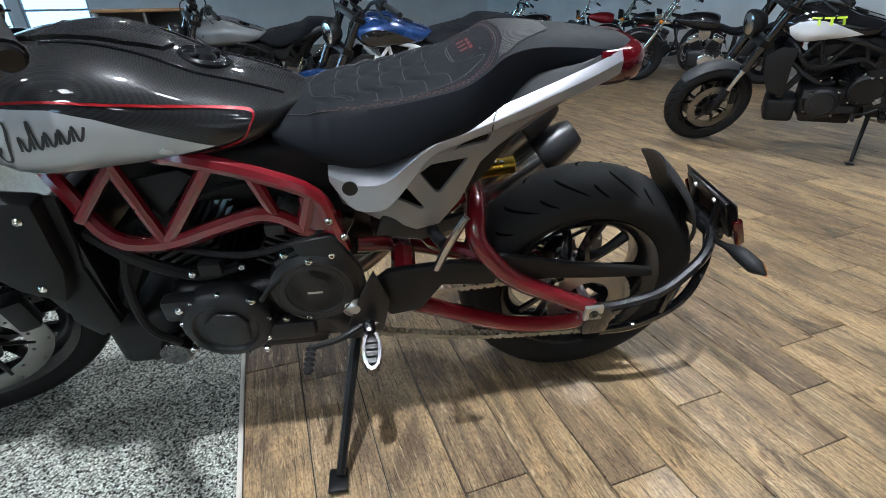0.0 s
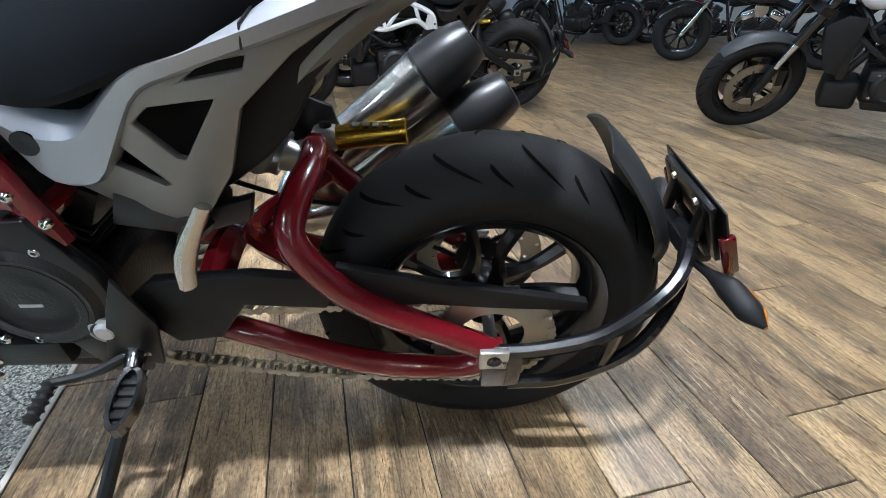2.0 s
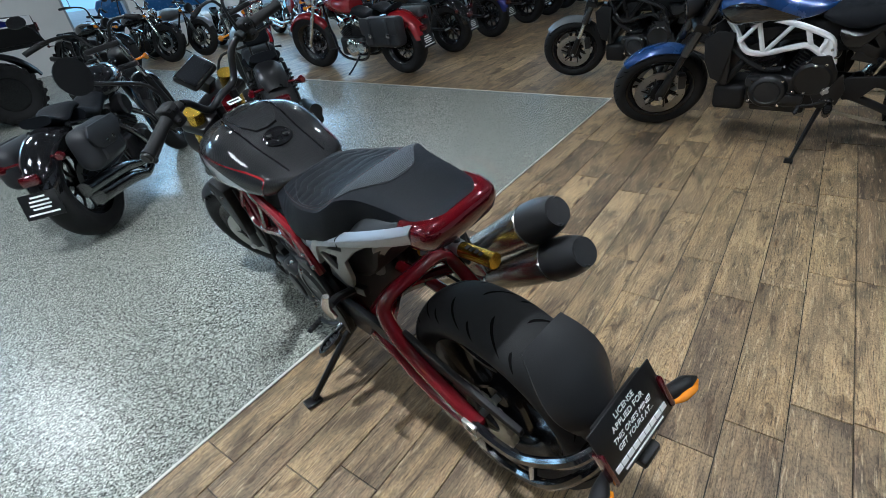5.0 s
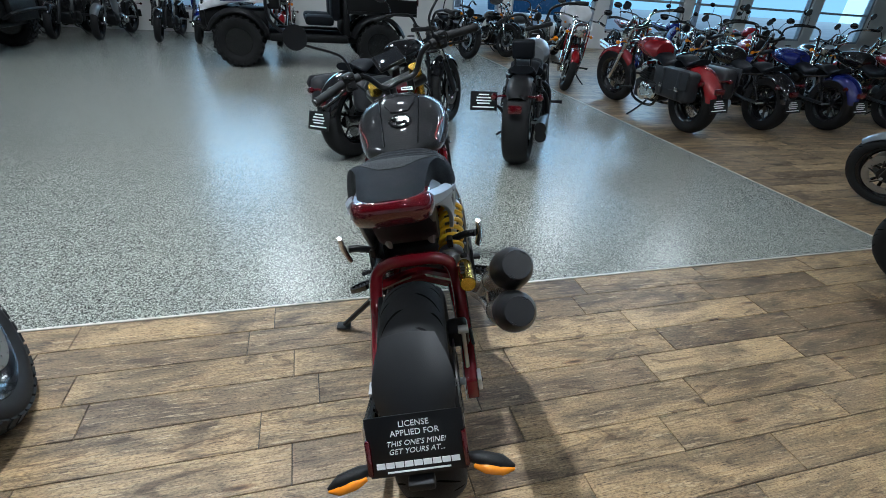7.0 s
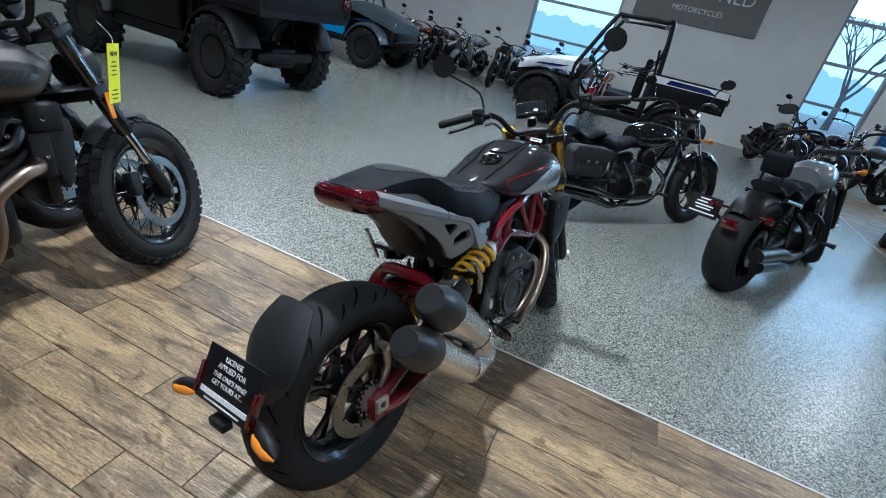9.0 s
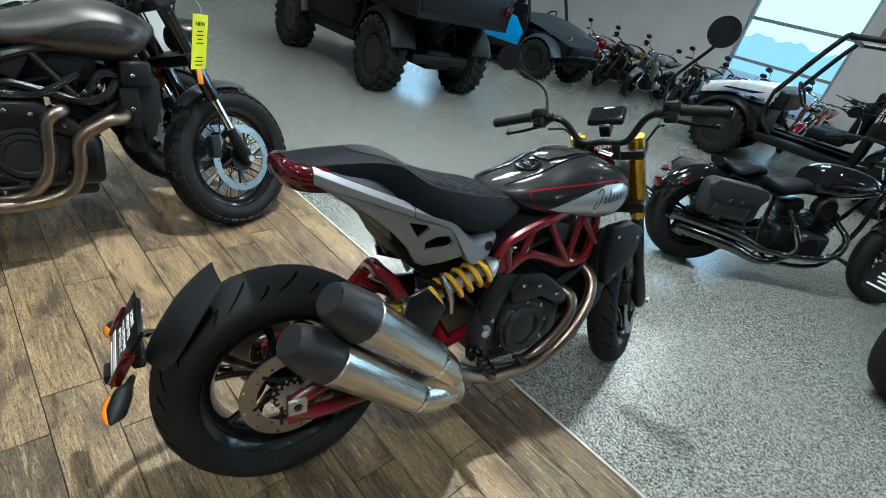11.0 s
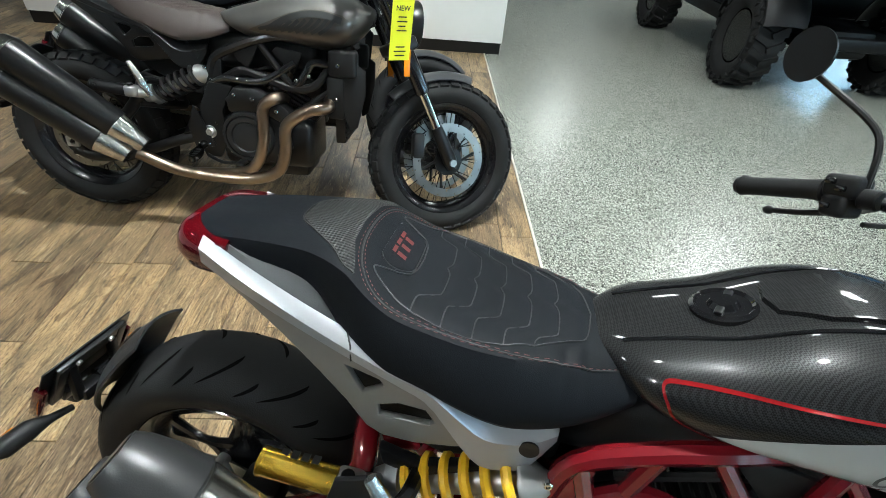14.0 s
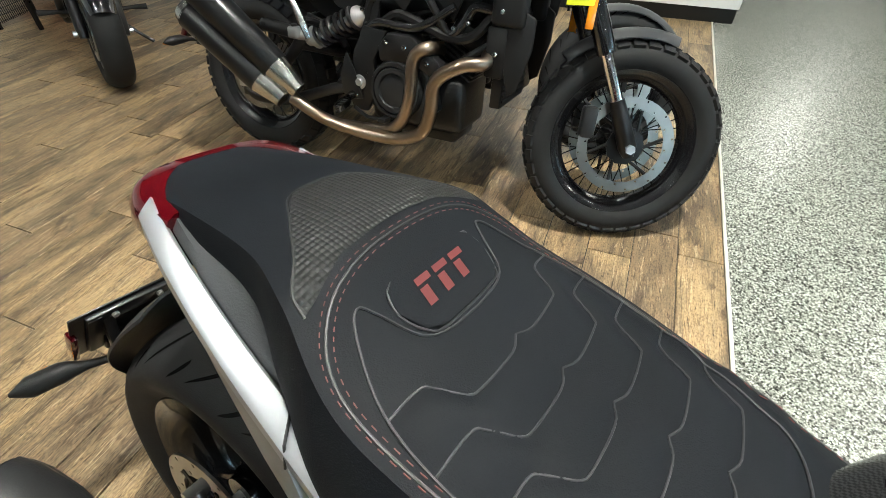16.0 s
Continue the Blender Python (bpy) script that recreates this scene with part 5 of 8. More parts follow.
    shock = part("shock_absorber", join(tube([s0 - d * 0.12, s0, s0 + d * 0.06], [0.016, 0.036, 0.038], 16, 1), tube([s0, s1], 0.02, 14, 1), tube([s1, s1 + d * 0.12, s1 + d * 0.3], [0.03, 0.03, 0.018], 14, 1),
                                         tube([s1 + d * 0.05, V(0.15, 0.32, 0.54), V(0.165, 0.28, 0.55)], [0.014, 0.018, 0.024], 10, 3)), M["alu"], bike, "bare metal shock absorber")
    part("coil_spring", spring_mesh(s0 + d * 0.05, s1 + d * 0.02, 0.038, 0.0085, 6.2), pal["spring"], shock)
    part("knuckle", join(box(0.143, 0.187, 0.268, 0.318, 0.528, 0.572, 0.012, 3), tube([s1 - d * 0.02, s1 + d * 0.09], 0.0425, 20, 1)), M["alu"], shock)
    part("knuckle_bolt", cyl((0.167, 0.292, 0.565), (0.17, 0.292, 0.58), 0.0115, seg=12, bevel=0.002), M["black"], shock)
    part("reservoir", join(cyl((0.165, 0.275, 0.55), (0.168, 0.145, 0.562), 0.0235, seg=20, bevel=0.004), cyl((0.168, 0.152, 0.561), (0.168, 0.142, 0.562), 0.0248, seg=20, bevel=0.002)), pal["reservoir"], shock, "gold damper reservoir" if rich else "")
    # seat
    seat = part("seat", seat_mesh(), pal["seat"], bike, "long stitched vinyl seat")
    if rich:
        half_hoop = [(0.098, 0.655), (0.118, 0.6), (0.135, 0.52), (0.145, 0.44), (0.146, 0.37), (0.138, 0.315), (0.112, 0.284), (0.068, 0.268)]
        hoop = half_hoop + [(0.0, 0.263)] + [(-x, y) for x, y in reversed(half_hoop)]
        for off in (0.0, 0.009):
            pts = smooth_path([(x * (1 - off * 5), y + off * 0.9, 0) for x, y in hoop], 12)
            dash = [tube([V(a.x, a.y, seat_z(a.x, a.y) + 0.0002), V(b.x, b.y, seat_z(b.x, b.y) + 0.0001)], 0.0005, 5, 1) for a, b in list(zip(pts, pts[1:]))[::2]]
            part("stitching", join(*dash), M["stitch"], seat, "red stitching")
        part("seam", seat_line([(x * 0.985, y + 0.004) for x, y in hoop], 0.0016, -0.0004), M["ink"], seat)
        grip = [(0.03, 0.166), (0.062, 0.198), (0.092, 0.236), (0.118, 0.26), (0.122, 0.278), (0.108, 0.275), (0.066, 0.26), (0.0, 0.255)]
        part("grip_panel", seat_patch(grip + [(-x, y) for x, y in reversed(grip[:-1])], 0.0012, 0.006), M["mesh"], seat, "black grip mesh panel")
        part("panel_border", seat_line([(0.122, 0.278), (0.116, 0.26), (0.092, 0.236), (0.062, 0.198), (0.03, 0.166), (-0.03, 0.166), (-0.062, 0.198), (-0.092, 0.236), (-0.116, 0.26), (-0.122, 0.278)], 0.0014, 0.0006), M["ink"], seat)
        inner = [(0.0, 0.352), (0.04, 0.349), (0.062, 0.338), (0.078, 0.308), (0.088, 0.296), (0.104, 0.31), (0.128, 0.355), (0.138, 0.405), (0.137, 0.45), (0.128, 0.49), (0.11, 0.535), (0.086, 0.58), (0.064, 0.61), (0.0, 0.622)]
        for s in (1, -1):
            part("pleat", seat_line([(s * x, y) for x, y in inner], 0.0011, 0.0009), M["groove"], seat)
        for y, xe in ((0.36, 0.13), (0.404, 0.137), (0.448, 0.136), (0.491, 0.127), (0.534, 0.109)):
            for s in (1, -1):
                ln = [(xe, y), (0.1, y + 0.002), (0.09, y + 0.01), (0.078, y + 0.03), (0.066, y + 0.035), (0.02, y + 0.037), (0.0, y + 0.03)]
                part("pleat", seat_line([(s * min(x, xe), yy) for x, yy in ln], 0.001, 0.0009, steps=4), M["groove"], seat)
        pad = [(0.05, 0.297), (0.06, 0.302), (0.065, 0.318), (0.055, 0.338), (0.038, 0.346), (-0.038, 0.346), (-0.055, 0.338), (-0.065, 0.318), (-0.06, 0.302), (-0.05, 0.297)]
        part("logo_pad", seat_patch(pad, 0.003, 0.005), pal["seat"], seat)
        part("pad_border", seat_line(pad + pad[:1], 0.0012, 0.0006, steps=3), M["groove"], seat)
        badge = []
        for cx in (0.025, 0.0, -0.025):
            badge += [[(cx + 0.0085, 0.307), (cx + 0.0095, 0.3125), (cx - 0.0095, 0.3125), (cx - 0.0105, 0.307)], [(cx + 0.0098, 0.315), (cx + 0.0125, 0.329), (cx + 0.002, 0.329), (cx - 0.0007, 0.315)]]
        for q in badge:
            part("badge_stroke", seat_patch(q, 0.0042, 0.02), M["redprint"], seat, "red badge stroke")
    # tank
    tank = part("tank", tank_mesh(), pal["tank"], bike, pal.get("tank_label", ""))
    cap_z, cap_y = spline_at(TK_TOP, 0.80), 0.80
    tilt = Matrix.Translation((0, cap_y, cap_z + 0.001)) @ Matrix.Rotation(radians(-17), 4, "X") @ Matrix.Rotation(radians(-90), 4, "Y")
    part("fuel_cap", moved(lathe([(-0.004, 0.046), (0.004, 0.046), (0.008, 0.04), (0.004, 0.036), (0.004, 0.022), (0.012, 0.016), (0.012, 0.003)], 28), Matrix.Translation((0, cap_y, cap_z + 0.001)) @ Matrix.Rotation(radians(17), 4, "X") @ Matrix.Rotation(radians(-90), 4, "Y")), M["gloss"], tank, "gloss black fuel cap")
    part("cap_bar", moved(box(-0.006, 0.006, -0.034, 0.034, 0.004, 0.011, 0.003), Matrix.Translation((0, cap_y, cap_z + 0.001)) @ Matrix.Rotation(radians(17), 4, "X") @ Matrix.Rotation(radians(60), 4, "Z")), M["black"], tank)
    crest = []
    for s in (-1, 1):
        ln = smooth_path([(s * 0.062, 0.66, 0), (s * 0.068, 0.75, 0), (s * 0.075, 0.85, 0), (s * 0.08, 0.95, 0), (s * 0.072, 1.02, 0)], 6)
        crest.append(tube([V(p.x, p.y, tank_z(p.x, p.y) + 0.001) for p in ln], 0.003, 6, 1))
    part("tank_ridge", join(*crest), M["gloss"], tank)
    shield = [(0.0, 0.845), (0.036, 0.852), (0.06, 0.9), (0.066, 0.96), (0.056, 1.04), (0.03, 1.09), (0.0, 1.1)]
    part("tank_shield", tank_skin(shield + [(-x, y) for x, y in reversed(shield[1:-1])], 0.007), pal["tank"], tank)
    part("tank_top_panel", join(moved(box(-0.05, 0.05, -0.07, 0.05, -0.006, 0.006, 0.005), Matrix.Translation((0, 0.99, 0.962)) @ Matrix.Rotation(radians(2), 4, "X"))), M["plastic"], tank)
    if pal.get("panel"):
        out = [(0.773, 0.806), (0.85, 0.838), (0.93, 0.872), (0.99, 0.889), (1.06, 0.892), (1.12, 0.878), (1.16, 0.85), (1.148, 0.81), (1.11, 0.772), (1.085, 0.757), (0.98, 0.772), (0.88, 0.787)]
        for s in (-1, 1):
            part("side_panel", tank_patch(out, s), pal["panel"], tank, pal.get("panel_label", ""))
            if pal.get("pin"):
                part("pinstripe", ribbon([(1.165, 0.868), (1.1, 0.893), (1.0, 0.9), (0.9, 0.889), (0.8, 0.873), (0.735, 0.862), (0.705, 0.853), (0.712, 0.832), (0.735, 0.807), (0.81, 0.792), (0.9, 0.78)], s, 0.0019, 0.0022), pal["pin"], tank)
            if pal.get("feathers"):
                part("graphic_stroke", ribbon([(1.12, 0.86), (1.06, 0.876), (0.99, 0.874), (0.92, 0.852), (0.86, 0.818)], s, 0.011, 0.006), pal["feathers"], tank, "dark painted stroke")
                for k in range(9):
                    part("graphic_stroke", ribbon([(1.1 - 0.026 * k, 0.868 - 0.003 * k), (1.075 - 0.027 * k, 0.836 - 0.0015 * k), (1.04 - 0.028 * k, 0.812)], s, 0.0058, 0.0065), pal["feathers"], tank, "dark painted stroke")
            if pal.get("script"):
                script_strokes(tank, s, pal["script"])
    if bar_text:
        for s in (-1, 1):
            for k in range(3):
                y0 = 0.885 + 0.062 * k
                sgn = -s
                q = [tank_patch([(y0, 0.91), (y0 + 0.052, 0.91), (y0 + 0.052, 0.899), (y0, 0.899)], s, 0.003, 0.02), tank_patch([(y0 + 0.018 - 0.012 * sgn, 0.897), (y0 + 0.033 - 0.012 * sgn, 0.897), (y0 + 0.029 - 0.012 * sgn, 0.866), (y0 + 0.014 - 0.012 * sgn, 0.866)], s, 0.003, 0.02)]
                part("badge", join(*q), bar_text, tank, "lime green badge strokes")
    # tail
    tl = []
    for z, k, back in ((0.86, 0.6, 0.03), (0.858, 0.86, 0.014), (0.866, 0.95, 0.006), (0.885, 1.0, 0.0), (0.902, 0.985, 0.001), (0.914, 0.93, 0.007), (0.919, 0.86, 0.014), (0.918, 0.6, 0.03)):
        ring = []
        for a in np.linspace(0, math.pi, 25):
            c, s1 = math.cos(a), math.sin(a)
            ring.append(V(math.copysign(abs(c) ** 0.5, c) * 0.108 * k, 0.078 - (0.104 - back) * abs(s1) ** 0.55, z + 0.008 * s1))
        tl.append(ring)
    part("tail_light", rings(bmesh.new(), tl), pal["tail"], bike, "dark red tail light cover")
    lattice = [(0.585, 0.67), (0.577, 0.652), (0.506, 0.615), (0.432, 0.59), (0.385, 0.602), (0.342, 0.66), (0.308, 0.745), (0.245, 0.8), (0.16, 0.85), (0.06, 0.885), (0.06, 0.9), (0.19, 0.852), (0.28, 0.822), (0.36, 0.797), (0.405, 0.78), (0.445, 0.745), (0.485, 0.71), (0.52, 0.7), (0.56, 0.7)]
    holes = [[(0.358, 0.777), (0.335, 0.793), (0.291, 0.8), (0.297, 0.786)], [(0.424, 0.732), (0.402, 0.75), (0.332, 0.757), (0.385, 0.684), (0.394, 0.687)], [(0.48, 0.679), (0.461, 0.7), (0.451, 0.7), (0.416, 0.648), (0.423, 0.646)]]
    lattice_r = [(0.6, 0.722), (0.564, 0.712), (0.508, 0.69), (0.45, 0.677), (0.39, 0.667), (0.34, 0.662), (0.312, 0.674), (0.28, 0.722), (0.239, 0.762), (0.182, 0.806), (0.13, 0.838), (0.06, 0.872), (0.06, 0.9), (0.19, 0.852), (0.28, 0.822), (0.36, 0.797), (0.405, 0.78), (0.445, 0.745), (0.485, 0.718), (0.52, 0.71), (0.56, 0.715)]
    holes_r = [[(0.279, 0.791), (0.332, 0.783), (0.339, 0.773), (0.307, 0.75), (0.294, 0.768)], [(0.331, 0.735), (0.363, 0.75), (0.402, 0.75), (0.417, 0.729), (0.41, 0.72), (0.333, 0.711)]]
    rail = [(0.04, 0.911, 0.108, 0.018, 0.012, 0.03), (0.1, 0.89, 0.126, 0.02, 0.012, 0.028), (0.19, 0.86, 0.146, 0.022, 0.012, 0.024), (0.28, 0.83, 0.16, 0.024, 0.012, 0.022), (0.36, 0.805, 0.17, 0.028, 0.012, 0.022), (0.405, 0.79, 0.173, 0.034, 0.012, 0.026),
            (0.445, 0.757, 0.171, 0.036, 0.013, 0.045), (0.485, 0.722, 0.165, 0.034, 0.016, 0.062), (0.52, 0.712, 0.158, 0.03, 0.022, 0.064), (0.56, 0.715, 0.149, 0.026, 0.022, 0.06), (0.595, 0.728, 0.136, 0.018, 0.012, 0.02)]
    col = lambda k: [(r[0], r[k]) for r in rail]
    for s in (-1, 1):
        bend = lambda y, z, s=s: s * (spline_at(col(2), y) - 0.006 - 0.16 * max(0, 0.74 - z))
        part("tail_panel", plate(lattice if s < 0 else lattice_r, -s * 0.013, 0.0, holes if s < 0 else holes_r, 0.003, bend), pal["lattice"], bike)
        loops, pad = [], []
        for y in np.linspace(0.04, 0.595, 38):
            zc, xc, cw, up, dn = (spline_at(col(k), y) for k in (1, 2, 3, 4, 5))
            lp_ = [(xc - cw, zc + up - 0.003), (xc - cw + 0.003, zc + up), (xc - 0.004, zc + 0.002), (xc, zc - 0.003), (xc - 0.001, zc - dn + 0.004), (xc - 0.005, zc - dn), (xc - cw, zc - dn)]
            loops.append([V(s * x, y, z) for x, z in (lp_ if s > 0 else reversed(lp_))])
        shell = rings(bmesh.new(), loops)
        bmesh.ops.recalc_face_normals(shell, faces=shell.faces)
        railp = part("side_rail", shell, pal["rail"], bike)
        # black disc on the surface, in place of the dark of a bolt hole
        part("rail_bolt", lathe_at((s * 0.1505, 0.557, 0.703), [(0, 0.015), (s * 0.003, 0.015), (s * 0.003, 0.012), (s * 0.001, 0.003)], 16), M["black"], railp)
        part("rail_seam", tube([V(s * 0.1385, 0.275, 0.8455), V(s * 0.1585, 0.288, 0.831), V(s * 0.1615, 0.29, 0.808)], 0.0013, 6, 1), M["ink"], railp)
        for y in np.linspace(0.07, 0.4, 14):
            zc, xc, cw, up = (spline_at(col(k), y) for k in (1, 2, 3, 4))
            zi = curve_at([(0.07, 0.914), (0.15, 0.905), (0.2, 0.897), (0.27, 0.872), (0.33, 0.842), (0.4, 0.81)], y)
            xi = xc - cw - 0.026
            pad.append([V(s * x, y, z) for x, z in ((xi, zi), (xc - cw - 0.008, zc + up + 0.004), (xc - cw - 0.002, zc + up - 0.006), (xi, zi - 0.03))])
        trim = rings(bmesh.new(), pad)
        bmesh.ops.recalc_face_normals(trim, faces=trim.faces)
        part("seat_trim", trim, M["trimgrey"], bike)
        part("peg_hanger", join(plate([(0.5, 0.63), (0.4, 0.6), (0.33, 0.62), (0.34, 0.585), (0.42, 0.56), (0.52, 0.58)], s * 0.12, s * 0.14, bevel=0.004), tube([(s * 0.13, 0.4, 0.58), (s * 0.19, 0.395, 0.6), (s * 0.22, 0.385, 0.605)], 0.013, 8, 3)), M["black"], bike)
        part("passenger_peg", tube([(s * 0.225, 0.4, 0.55), (s * 0.235, 0.38, 0.61), (s * 0.23, 0.345, 0.67)], [0.011, 0.014, 0.01], 8, 3, flat=0.7), M["steel"], bike)
        # a serrated oval ring on a short stem
        rim = [((0.02 + 0.002 * (k % 2)) * math.cos(math.tau * k / 30), (0.046 + 0.002 * (k % 2)) * math.sin(math.tau * k / 30)) for k in range(30)]
        void = [(0.0145 * math.cos(math.tau * k / 20), 0.039 * math.sin(math.tau * k / 20)) for k in range(20)]
        turn = Matrix(((0, 0, s, s * 0.246), (0, 1, 0, 0.548), (1, 0, -0.26, 0.344), (0, 0, 0, 1)))
        peg = part("foot_peg", join(moved(plate(rim, -0.011, 0.009, [void]), turn),
                                    tube([(s * 0.165, 0.555, 0.368), (s * 0.19, 0.552, 0.364), (s * 0.206, 0.55, 0.36)], [0.016, 0.015, 0.013], 10, 2)), M["darkchrome"], bike, "cast metal foot peg with a serrated oval ring")
        part("tread_plate", join(moved(box(-0.011, -0.003, -0.0143, 0.0143, -0.0385, 0.0385), turn), *[moved(box(-0.003, 0.004, -0.013, 0.013, q - 0.004, q + 0.004, 0.001), turn) for q in (-0.024, -0.008, 0.008, 0.024)]), M["black"], peg, "dark ribbed tread")
        part("pivot_pin", cyl((s * 0.178, 0.53, 0.366), (s * 0.178, 0.576, 0.366), 0.006, seg=10, bevel=0.002), M["chrome"], peg)
        part("heel_guard", plate([(0.6, 0.36), (0.52, 0.34), (0.5, 0.43), (0.53, 0.52), (0.56, 0.46)], s * 0.175, s * 0.182, bevel=0.002), M["black"], bike)
    lever = part("shift_lever", tube([(-0.18, 0.57, 0.36), (-0.2, 0.62, 0.345), (-0.205, 0.685, 0.33)], [0.009, 0.0075, 0.007], 8, 3), M["black"], bike)
    ribs = [V(-0.2 - 0.004 * k, 0.685 + 0.0003 * k, 0.331 - 0.001 * k) for k in range(17)]
    part("shift_rubber", tube(ribs, [0.0065] + [0.0125 if k % 3 == 1 else 0.0085 for k in range(15)] + [0.007], 12, 1), M["tyre"], lever, "ribbed black rubber")
    part("brake_pedal", join(tube([(0.18, 0.56, 0.32), (0.2, 0.63, 0.3), (0.22, 0.72, 0.31)], 0.007, 8, 3), box(0.2, 0.25, 0.7, 0.73, 0.305, 0.32, 0.004)), M["black"], bike)
    part("kickstand", join(tube([(-0.12, 0.58, 0.32), (-0.2, 0.6, 0.26), (-0.382, 0.642, 0.098)], [0.016, 0.013, 0.011], 8, 3), moved(box(-0.03, 0.03, -0.022, 0.022, -0.006, 0.006, 0.004), Matrix.Translation((-0.39, 0.648, 0.086)) @ Matrix.Rotation(radians(11), 4, "Y"))), M["black"], bike)
    for sd in (-1, 1):
        part("under_tail_trim", tube([(sd * 0.09, 0.1, 0.862), (sd * 0.088, 0.2, 0.8), (sd * 0.08, 0.29, 0.71), (sd * 0.07, 0.34, 0.62)], [0.016, 0.02, 0.02, 0.014], 8, 4, flat=0.6), pal["lattice"], bike)
    part("under_tail", join(plate([(0.1, 0.87), (0.3, 0.83), (0.5, 0.74), (0.56, 0.66), (0.5, 0.6), (0.43, 0.585), (0.37, 0.61), (0.315, 0.65), (0.275, 0.69), (0.235, 0.755), (0.15, 0.835)], -0.1, 0.1, bevel=0.012), box(-0.085, 0.085, 0.42, 0.62, 0.6, 0.77, 0.02)), M["plastic"], bike)
    # plate carrier round the rear wheel
    hoop = tube([(-0.15, 0.01, RZ + 0.0), (-0.158, -0.08, RZ + 0.015), (-0.155, -0.18, 0.36), (-0.12, -0.28, 0.425), (-0.06, -0.325, 0.465), (0.0, -0.335, 0.47)], 0.0135, 8, 5)
    low = tube([(-0.158, -0.03, RZ - 0.075), (-0.16, -0.13, 0.25), (-0.15, -0.24, 0.31), (-0.1, -0.31, 0.39), (-0.03, -0.34, 0.45)], 0.0125, 8, 5)
    part("plate_carrier", join(hoop, low, tube([(-0.15, -0.2, 0.36), (-0.155, -0.19, 0.28)], 0.012, 8, 1), box(-0.17, -0.15, -0.05, 0.02, RZ - 0.075, RZ + 0.008, 0.008)), M["gloss"], bike, "gloss black tube plate carrier")
    fl = []
    for t in np.linspace(0, 1, 14):
        a = radians(115 + 43 * t)
        r = 0.346 + 0.036 * (1 - t) ** 2
        w0 = 0.066 + 0.034 * math.sin(math.pi * min(1, t * 1.1))
        c = V(0, r * math.cos(a), RZ + r * math.sin(a))
        nrm = V(0, math.cos(a), math.sin(a))
        arcp = []
        for k in np.linspace(-1, 1, 9):
            arcp.append(c + V(k * w0, 0, 0) - nrm * (0.05 * k * k * (0.4 + 0.6 * t)))
        fl.append(arcp + [p - nrm * 0.005 for p in reversed(arcp)])
    part("rear_mudguard", rings(bmesh.new(), fl), M["guardgrey"], bike)
    part("mudguard_stay", join(box(-0.05, 0.05, -0.345, -0.315, 0.44, 0.47, 0.008), box(-0.06, -0.04, -0.338, -0.322, 0.45, 0.54, 0.004), box(0.04, 0.06, -0.338, -0.322, 0.45, 0.54, 0.004)), M["black"], bike)
    lic = pose(0, -0.352, 0.502, -26, 0, 0)
    pl_ = part("licence_plate", moved(box(-0.108, 0.108, -0.004, 0.0, -0.068, 0.068, 0.0015), lic), M["black"], bike, "black dealer plate insert, white print")
    brk = part("plate_bracket", moved(join(box(-0.085, 0.085, 0.001, 0.012, 0.03, 0.064, 0.003), box(-0.085, -0.06, 0.001, 0.014, -0.05, 0.06, 0.003), box(0.06, 0.085, 0.001, 0.014, -0.05, 0.06, 0.003), box(-0.06, 0.06, 0.002, 0.02, -0.06, -0.03, 0.004)), lic), M["black"], bike)
    for s in (-1, 1):
        part("bracket_bolt", moved(cyl((s * 0.04, 0.012, 0.05), (s * 0.04, 0.018, 0.05), 0.006, seg=8), lic), M["alu"], brk)
    if plate_kind == "text":
        up = lic @ pose(0, -0.0045, 0, 90, 0, 0)
        for txt, size, z, sh in (("LICENSE", 0.0185, 0.042, 0), ("APPLIED FOR", 0.0185, 0.022, 0), ("THIS ONE'S MINE!", 0.0165, 0.0, 0.25), ("GET YOURS AT...", 0.0165, -0.018, 0.25)):
            writing(txt, size, M["lettering"], up @ pose(0, z, 0), pl_, shear=sh)
        cells = [box(-0.092 + k * 0.0206, -0.0735 + k * 0.0206, -0.0055, -0.0035, -0.048, -0.0355) for k in range(9)]
        part("logo", moved(join(*cells, box(-0.07, 0.07, -0.0055, -0.0035, -0.0595, -0.056)), lic), M["lettering"], pl_, "white logo bars", smooth=0)
    else:
        part("print", moved(join(*[box(-w, w, -0.0055, -0.0035, z, z + 0.009) for w, z in ((0.04, 0.04), (0.055, 0.02), (0.07, 0.0), (0.06, -0.02), (0.09, -0.05))]), lic), M["lettering"], pl_, smooth=0)
    for s in (-1, 1):
        part("reflector", moved(box(min(s * 0.1, s * 0.112), max(s * 0.1, s * 0.112), -0.012, 0.012, -0.06, 0.02, 0.004), lic), M["lens_red"], bike, "red side reflector")
        sig = part("turn_signal", tube([(s * 0.06, -0.345, 0.43), (s * 0.1, -0.352, 0.438), (s * 0.135, -0.364, 0.44), (s * 0.18, -0.376, 0.434), (s * 0.208, -0.386, 0.43)], [0.007, 0.009, 0.02, 0.02, 0.004], 12, 4, flat=0.85), M["plastic"], bike)
        part("lens", tube([(s * 0.12, -0.377, 0.436), (s * 0.145, -0.386, 0.434), (s * 0.18, -0.39, 0.428), (s * 0.206, -0.389, 0.426)], [0.006, 0.0135, 0.014, 0.004], 12, 3, flat=0.9), M["amber"], sig, "amber lens")
    part("plate_lamp", box(-0.03, 0.03, -0.4, -0.37, 0.4, 0.425, 0.006), M["plastic"], bike)
